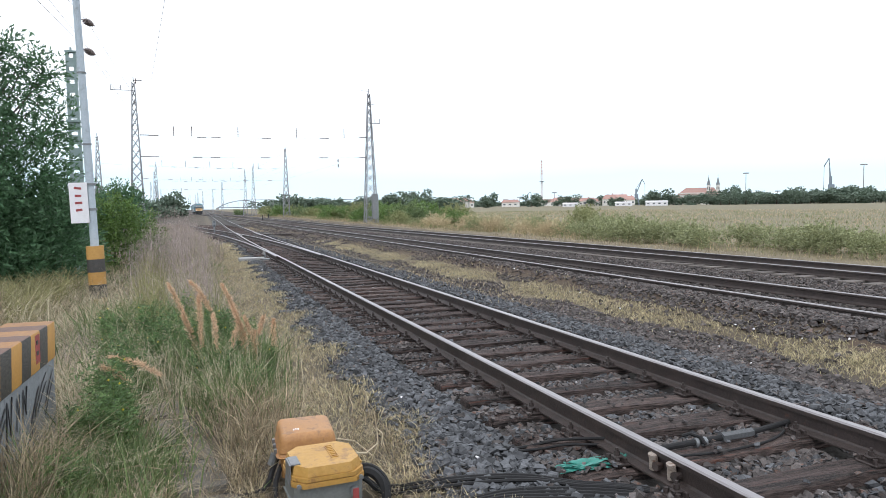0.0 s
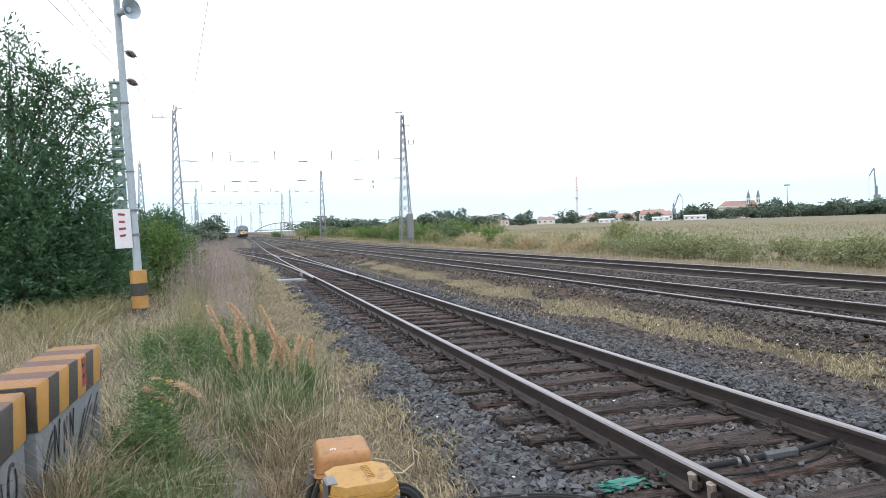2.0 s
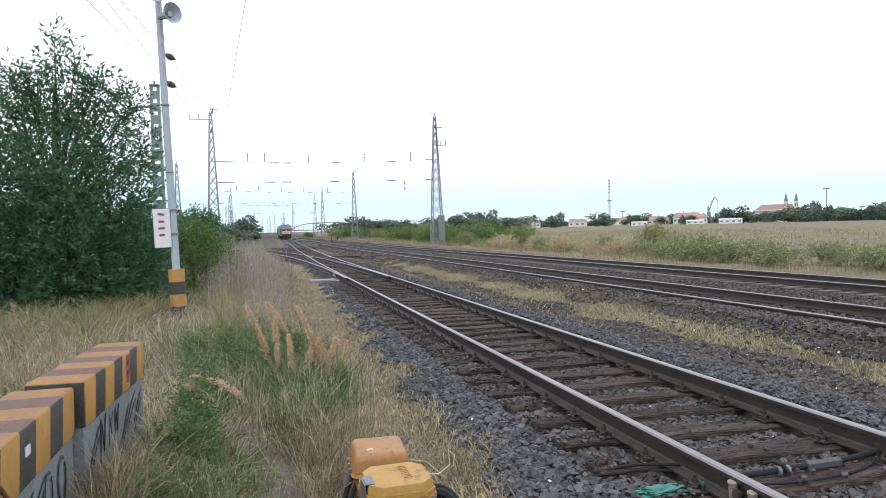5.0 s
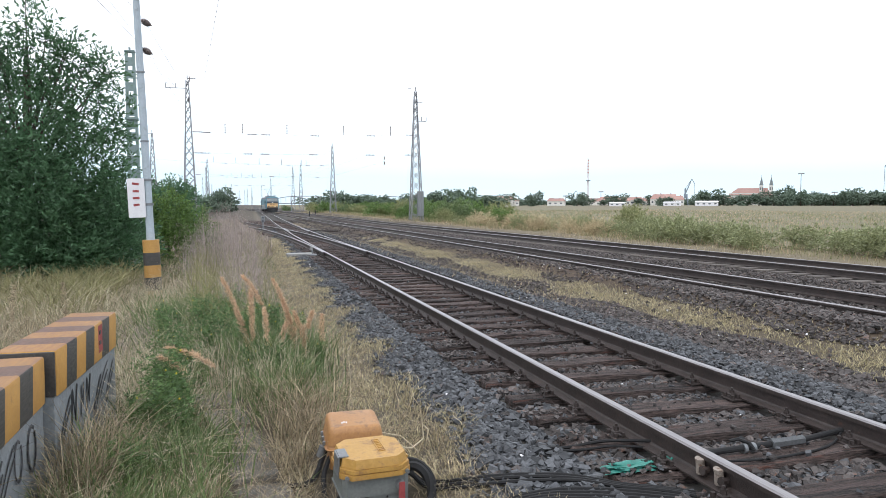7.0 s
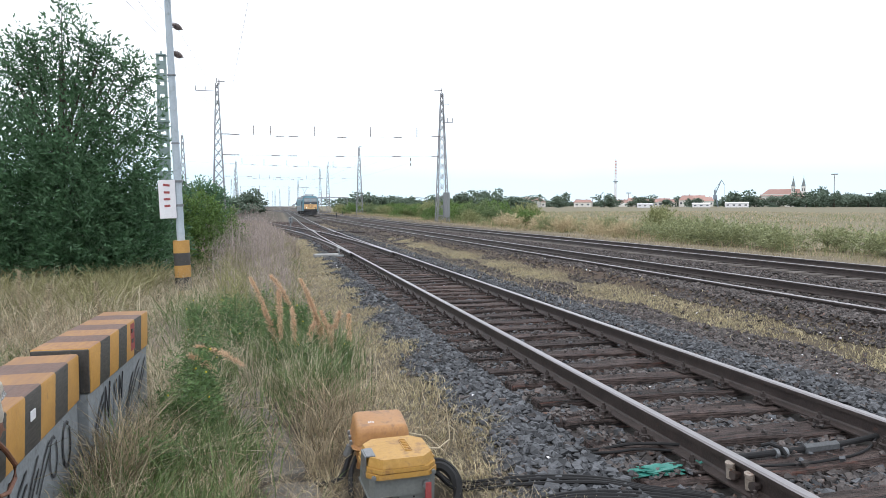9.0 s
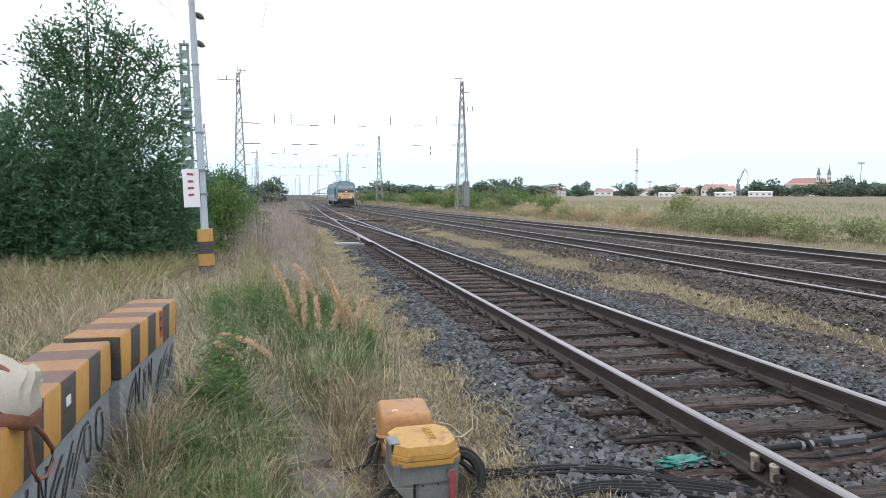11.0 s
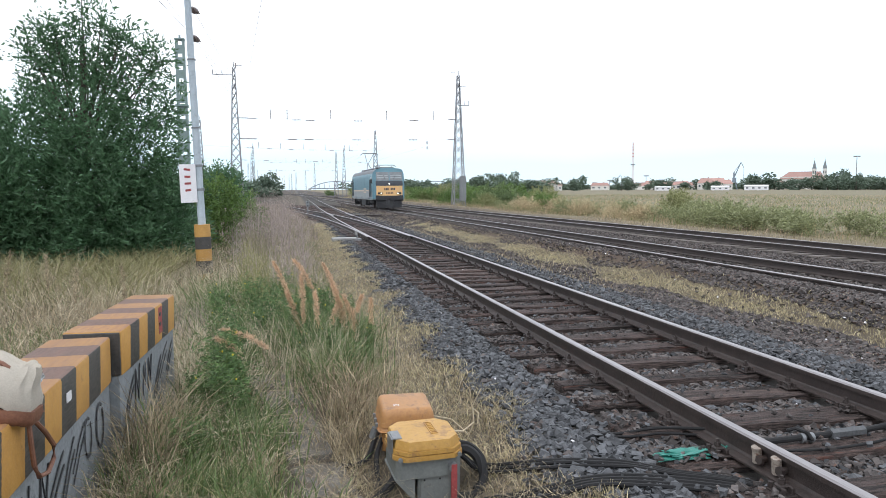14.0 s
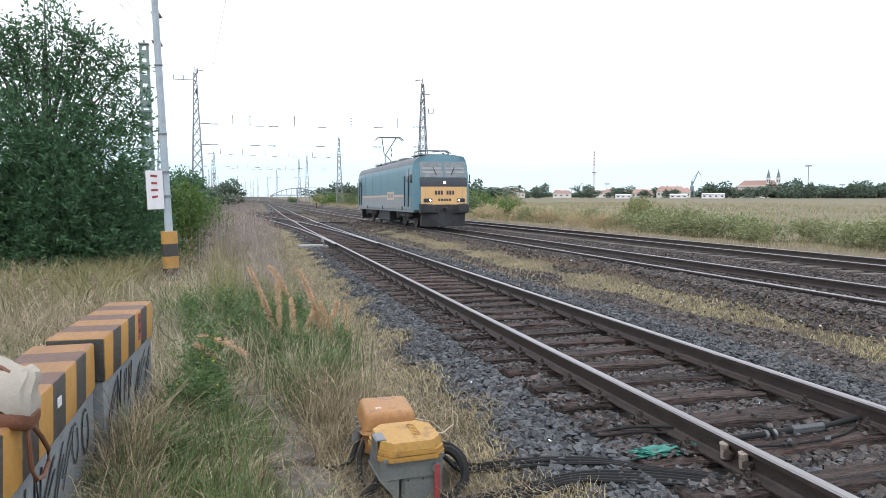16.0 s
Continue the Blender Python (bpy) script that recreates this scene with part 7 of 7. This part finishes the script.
def thin_mast(bearing, dist, h, label):
    x, y = spot(bearing, dist)
    t = empty("floodlight_mast", pose(x, y, FAR_Z, 0, 0, -bearing), label, "mast", "far floodlight masts")
    rod_part("pole", (0, 0, 0), (0, 0, h), 0.55, M_LATTICE, t, r1=0.35, seg=6)
    box_part("lamp_head", (0, 0, h), (6, 1, 1.2), M_LATTICE, t)


for bear, dist, h in ((42.31, 800, 32), (49.89, 780, 36), (27.99, 900, 17), (25.20, 900, 12), (44.47, 900, 14), (46.64, 900, 12), (24.07, 900, 9), (51.72, 900, 24)):
    thin_mast(bear, dist, h, "thin floodlight mast on the horizon")


def truss_bridge():
    """A long low arched truss far down the line."""
    b, dist = 6.83, 1000
    x, y = spot(b, dist)
    t = empty("railway_bridge", pose(x, y, FAR_Z, 0, 0, -b), "long grey arched truss bridge on the horizon", "bridge")
    for k in range(3):
        x0 = -100 + 70 * k
        bm = bmesh.new()
        last = None
        for i in range(11):
            u = i / 10
            p = (x0 + 68 * u, 0, 4 + 9.5 * 4 * u * (1 - u))
            if last:
                add_rod(bm, last, p, 0.5, None, 4)
            add_rod(bm, (p[0], 0, 4), p, 0.25, None, 4)
            last = p
        add_rod(bm, (x0, 0, 4), (x0 + 68, 0, 4), 0.6, None, 4)
        part("span", bm, M_CRANE, t)
        box_part("pier", (x0, 0, 1.8), (4, 4, 4.4), M_CONCRETE, t)
    box_part("pier", (110, 0, 1.8), (4, 4, 4.4), M_CONCRETE, t)


truss_bridge()


# ---- trodden path ----
def path_slabs():
    """Old concrete slabs sunk in the trodden strip beside the barrier."""
    t = empty("path", label="path of sunken dusty concrete slabs beside the barrier", category="path", kind="structure")
    rnd = random.Random(21)
    for k in range(7):
        y = 3.75 + 0.58 * k
        x = path_line(y)
        bm = bmesh.new()
        add_box(bm, (0, 0, 0), (0.34, 0.52, 0.08), 0.012)
        for v in bm.verts:
            v.co += Vector((rnd.uniform(-0.012, 0.012), rnd.uniform(-0.012, 0.012), rnd.uniform(-0.006, 0.004)))
        ob = part("slab", bm, M_PATHSLAB, t)
        ob.matrix_basis = pose(x, y, float(ground_z(x, y)) - 0.018, rnd.uniform(-2.5, 2.5), rnd.uniform(-2.5, 2.5), 10 + rnd.uniform(-2, 2))


M_PATHSLAB = material("dusty_path_concrete", (0.085, 0.078, 0.07), (0.19, 0.178, 0.16), 5, 0.95, 0.5, 12, spots=(0.1, 0.08, 0.058), spot_at=0.55, vary=0.1)
path_slabs()


# ---- small things ----
M_CANVAS = material("cream_canvas", (0.38, 0.345, 0.29), (0.53, 0.485, 0.415), 9, 0.9, 0.5, 20, spots=(0.42, 0.36, 0.3), spot_at=0.66)
M_LEATHER = material("brown_leather", (0.13, 0.055, 0.033), (0.25, 0.115, 0.07), 8, 0.55, 0.2, 10)
M_TEAL = material("teal_plastic_sheet", (0.02, 0.15, 0.12), (0.06, 0.27, 0.22), 9, 0.4, 0.3, 6)


def crumpled(name, parent, c, size, mat, seed, squash, label="", amp=0.14, sub=4, low=None):
    bm = bmesh.new()
    bmesh.ops.create_icosphere(bm, subdivisions=sub, radius=1.0)
    for v in bm.verts:
        p = v.co.copy()
        e = squash
        q = Vector((math.copysign(abs(p.x) ** e, p.x), math.copysign(abs(p.y) ** e, p.y), math.copysign(abs(p.z) ** e, p.z)))
        w = 1 + amp * noise.noise(p * 2.3 + Vector((seed, 0, 0))) + amp * 0.5 * noise.noise(p * 6 + Vector((0, seed, 0)))
        v.co = Vector((q.x * size[0], q.y * size[1], q.z * size[2])) * w
        if low is not None and v.co.z < low:
            v.co.z = low
    bmesh.ops.translate(bm, vec=c, verts=bm.verts)
    return part(name, bm, mat, parent, label, 60)


def loft(bm, rings, n=36, seed=0.0, fold=0.0):
    """A soft shell through rounded-rectangle rings (z, cx, cy, half x, half y), with upright folds."""
    rows = []
    for i, (z, cx, cy, hx, hy) in enumerate(rings):
        row = []
        for k in range(n):
            a = k * math.tau / n
            c, q = math.cos(a), math.sin(a)
            e = 0.55
            f = 1 + fold * noise.noise(Vector((c * 2.6 + seed, q * 2.6, z * 3.0))) + fold * 0.6 * noise.noise(Vector((c * 6.0, q * 6.0 + seed, z * 7.0)))
            row.append(bm.verts.new((cx + math.copysign(abs(c) ** e, c) * hx * f, cy + math.copysign(abs(q) ** e, q) * hy * f, z + 0.25 * fold * noise.noise(Vector((c * 3, q * 3, seed))))))
        rows.append(row)
    for a, b in zip(rows, rows[1:]):
        for k in range(n):
            bm.faces.new((a[k], a[(k + 1) % n], b[(k + 1) % n], b[k]))
    bm.faces.new(rows[0][::-1])
    bm.faces.new(rows[-1])


def canvas_bag():
    t = empty("canvas_bag", pose(-1.36, 3.62, 0.66), "slouched cream canvas shoulder bag with a brown leather base", "bag")

    def sag(bm):
        for v in bm.verts:
            v.co.z -= 0.1 * v.co.x + 0.35 * max(0.0, v.co.x - 0.17)
        return bm
    bm = bmesh.new()
    loft(bm, [(0.0, 0, 0, 0.25, 0.095), (0.015, 0, 0, 0.275, 0.115), (0.05, 0, 0, 0.285, 0.122), (0.078, 0, 0, 0.285, 0.122)], n=40, seed=2.0, fold=0.05)
    part("leather_base", sag(bm), M_LEATHER, t, "brown leather base", 60)
    bm = bmesh.new()
    loft(bm, [(0.07, 0, 0, 0.28, 0.118), (0.11, 0.0, 0.0, 0.29, 0.125), (0.16, 0.0, 0.0, 0.285, 0.115), (0.2, 0.01, 0.0, 0.28, 0.095), (0.235, 0.02, 0.01, 0.275, 0.07), (0.255, 0.025, 0.015, 0.265, 0.05), (0.235, 0.02, 0.015, 0.25, 0.03)], n=72, seed=5.0, fold=0.1)
    part("bag_body", sag(bm), M_CANVAS, t, "creased cream canvas body", 60)
    for xx in (-0.1, 0.12):
        bm = bmesh.new()
        add_tube(bm, [(xx - 0.06, -0.04, 0.235), (xx - 0.03, -0.06, 0.25), (xx, -0.06, 0.255), (xx + 0.05, -0.055, 0.245), (xx + 0.08, -0.05, 0.235)], 0.011, 6)
        part("handle_tab", sag(bm), M_LEATHER, t, "brown leather handle tab")
        bm = bmesh.new()
        add_rod(bm, (xx - 0.03, -0.1, 0.2), (xx - 0.03, -0.112, 0.2), 0.013, None, 14)
        part("eyelet", sag(bm), M_GREY, t, "steel eyelet")
    bm = bmesh.new()
    add_tube(bm, [(0.2, 0.0, 0.0), (0.24, 0.08, -0.07), (0.242, 0.18, -0.15), (0.244, 0.27, -0.24), (0.244, 0.26, -0.3), (0.244, 0.18, -0.335), (0.244, 0.07, -0.31), (0.244, 0.02, -0.24), (0.244, 0.0, -0.14), (0.24, 0.0, -0.06), (0.2, -0.02, 0.0)], 0.011, 8)
    part("long_strap", bm, M_LEATHER, t, "long leather strap hanging over the edge in a loop")
    bm = bmesh.new()
    vs = [bm.verts.new(p) for p in ((0.2, 0.06, 0.09), (0.21, 0.07, -0.03), (0.205, 0.3, -0.09), (0.16, 0.1, 0.0))]
    for ids in ((0, 1, 2), (0, 2, 3), (0, 3, 1), (1, 3, 2)):
        bm.faces.new([vs[i] for i in ids])
    bmesh.ops.recalc_face_normals(bm, faces=bm.faces)
    part("leather_tab", bm, M_LEATHER, t, "pointed dark leather tab")
    crumpled("plastic_bag", t, (0.12, 0.16, 0.1), (0.1, 0.09, 0.06), M_FILM, 4.0, 0.8, "crumpled clear plastic bag", 0.5, 3)


M_FILM = material("clear_plastic_film", (0.55, 0.57, 0.58), (0.75, 0.77, 0.78), 9, 0.15, 0.3, 6)
M_FILM.node_tree.nodes["Principled BSDF"].inputs["Transmission Weight"].default_value = 0.75
tag_plate = empty("paper_tag", pose(-1.178, 4.3, 0.53, 0, 0, 1.2), "small white paper tag stuck on the striped beam", "tag")
box_part("paper", (0.012, 0, 0), (0.006, 0.075, 0.05), M_WHITE, tag_plate, 0.001)

canvas_bag()
plate = empty("red_plate", pose(-1.094, 6.38, 0.545, 0, 0, -2.2), "small faded red plate fixed to the striped cap beam", "plate")
box_part("plate", (0, 0, 0), (0.008, 0.13, 0.22), M_RED, plate, 0.003)
for k in range(2):
    box_part("mark", (0.005, -0.01, 0.05 - 0.08 * k), (0.004, 0.05, 0.03), M_BLACKP, plate)
tgr = crumpled("plastic_scrap", None, (2.42, 4.42, -0.13), (0.15, 0.05, 0.022), M_TEAL, 2.0, 0.9, "crumpled teal plastic scrap on the ballast", 1.1)
tagged(tgr, category="litter")
tgr = crumpled("plastic_scrap", None, (2.72, 4.43, -0.12), (0.03, 0.03, 0.02), M_TEAL, 7.0, 0.8, "small teal plastic scrap beside the rail", 0.6)
tagged(tgr, category="litter")


def bent_straw():
    """Pale broken stalks lying about the boxes."""
    rnd = random.Random(77)
    for k in range(26):
        x, y = rnd.uniform(-0.1, 1.5), rnd.uniform(5.4, 6.6)
        if k > 18:
            x, y = rnd.uniform(-1.0, -0.6), rnd.uniform(4.0, 5.6)
        g = float(ground_z(x, y))
        bm = bmesh.new()
        a, ln = rnd.uniform(0, 6.28), rnd.uniform(0.25, 0.55)
        add_tube(bm, [(x, y, g), (x + 0.1 * math.cos(a), y + 0.1 * math.sin(a), g + ln * 0.55), (x + 0.28 * math.cos(a), y + 0.28 * math.sin(a), g + ln * 0.6), (x + 0.42 * math.cos(a), y + 0.42 * math.sin(a), g + ln * rnd.uniform(0.2, 0.6))], 0.0035, 4)
        tagged(link_mesh("straw_stalk", bm, M_DRY, None, "bent pale dry grass stalk", 60), category="grass", group="bent straw stalks")
    bm = bmesh.new()
    x, y = 1.2, 5.35
    g = float(ground_z(x, y))
    add_tube(bm, [(x, y, g), (x + 0.06, y, g + 0.14), (x + 0.05, y, g + 0.27), (x + 0.11, y - 0.02, g + 0.4)], 0.005, 5)
    add_tube(bm, [(x + 0.06, y, g + 0.14), (x - 0.04, y - 0.06, g + 0.1), (x - 0.16, y - 0.1, g + 0.13), (x - 0.22, y - 0.1, g + 0.09)], 0.006, 5)
    add_tube(bm, [(x + 0.05, y, g + 0.25), (x + 0.1, y + 0.02, g + 0.2), (x + 0.09, y + 0.02, g + 0.12)], 0.005, 5)
    add_tube(bm, [(x + 0.02, y, g + 0.05), (x - 0.1, y + 0.05, g + 0.16), (x - 0.24, y + 0.07, g + 0.19)], 0.004, 5)
    tagged(link_mesh("dead_stalk", bm, M_STRAW, None, "pale dead weed stalk with curled leaves", 60), category="grass")


bent_straw()


def switch_corner():
    """Concrete slab with a small point lever beside the turnout."""
    t = empty("concrete_slab", pose(1.75, 26.4, float(ground_z(1.75, 26.4)) - 0.02, 0, 0, 3), "pale concrete slab lying beside the switch", "slab")
    box_part("slab", (0, 0, 0.06), (0.95, 0.5, 0.14), M_CONCRETE, t, 0.02)
    t = empty("point_lever", pose(2.2, 26.2, float(ground_z(2.2, 26.2)) - 0.02), "small grey point lever on the sleeper ends", "lever")
    box_part("base", (0, 0, 0.06), (0.3, 0.35, 0.14), M_GREY, t, 0.02)
    rod_part("lever", (0, 0, 0.1), (-0.05, 0, 0.32), 0.03, M_GREY, t)
    rod_part("weight", (-0.06, 0, 0.28), (-0.05, 0, 0.4), 0.05, M_CONCRETE, t)
    for x, y, h in ((9.9, 125, 0.9), (12.2, 140, 1.0)):
        t = empty("marker_post", pose(x, y, float(ground_z(x, y))), "short dark marker post between the tracks", "post", "marker posts")
        rod_part("post", (0, 0, 0), (0, 0, h), 0.09, M_LOCODARK, t)
    t = empty("spare_rail", pose(5.2, 53.0, float(ground_z(5.2, 53.0)) + 0.175, 0, 0, 62), "short length of rusty rail lying between the tracks", "rail")
    rail("rail", [(0, -1.2), (0, 1.2)], t, height=lambda y: 0.0)
    t = empty("ground_signal", pose(1.0, 62, float(ground_z(1.0, 62))), "small pale ground signal beside the siding", "signal")
    box_part("head", (0, 0, 0.9), (0.3, 0.25, 0.5), M_GREY, t, 0.03)
    rod_part("post", (0, 0, 0), (0, 0, 0.7), 0.06, M_GREY, t)
    for q in (0.15, -0.15):
        rod_part("lamp", (0, -0.13, 0.9 + q), (0, -0.16, 0.9 + q), 0.08, M_WINDOW, t)


switch_corner()


def motions():
    """The locomotive rolls along its track towards the camera, its wheels turning."""
    rows = []
    for k in range(33):
        s = k * 0.5
        y = END_Y + SPEED * (16.0 - s)
        rows.append((s, pose(main_x(y) - 0.03, y, main_z(y), math.degrees(math.atan2(main_z(y + 18.9) - main_z(y), 18.9)), 0, math.degrees(math.atan2(-(main_x(y + 18.9) - main_x(y)), 18.9)))))
    walk(LOCO, rows)
    for w, y0 in WHEELS:
        turns = []
        for k in range(321):
            s = k / 20
            turns.append((s, pose(0, y0, 0.625, math.degrees(SPEED * s / 0.625) % 360, 0, 0)))
        walk(w, turns)


motions()
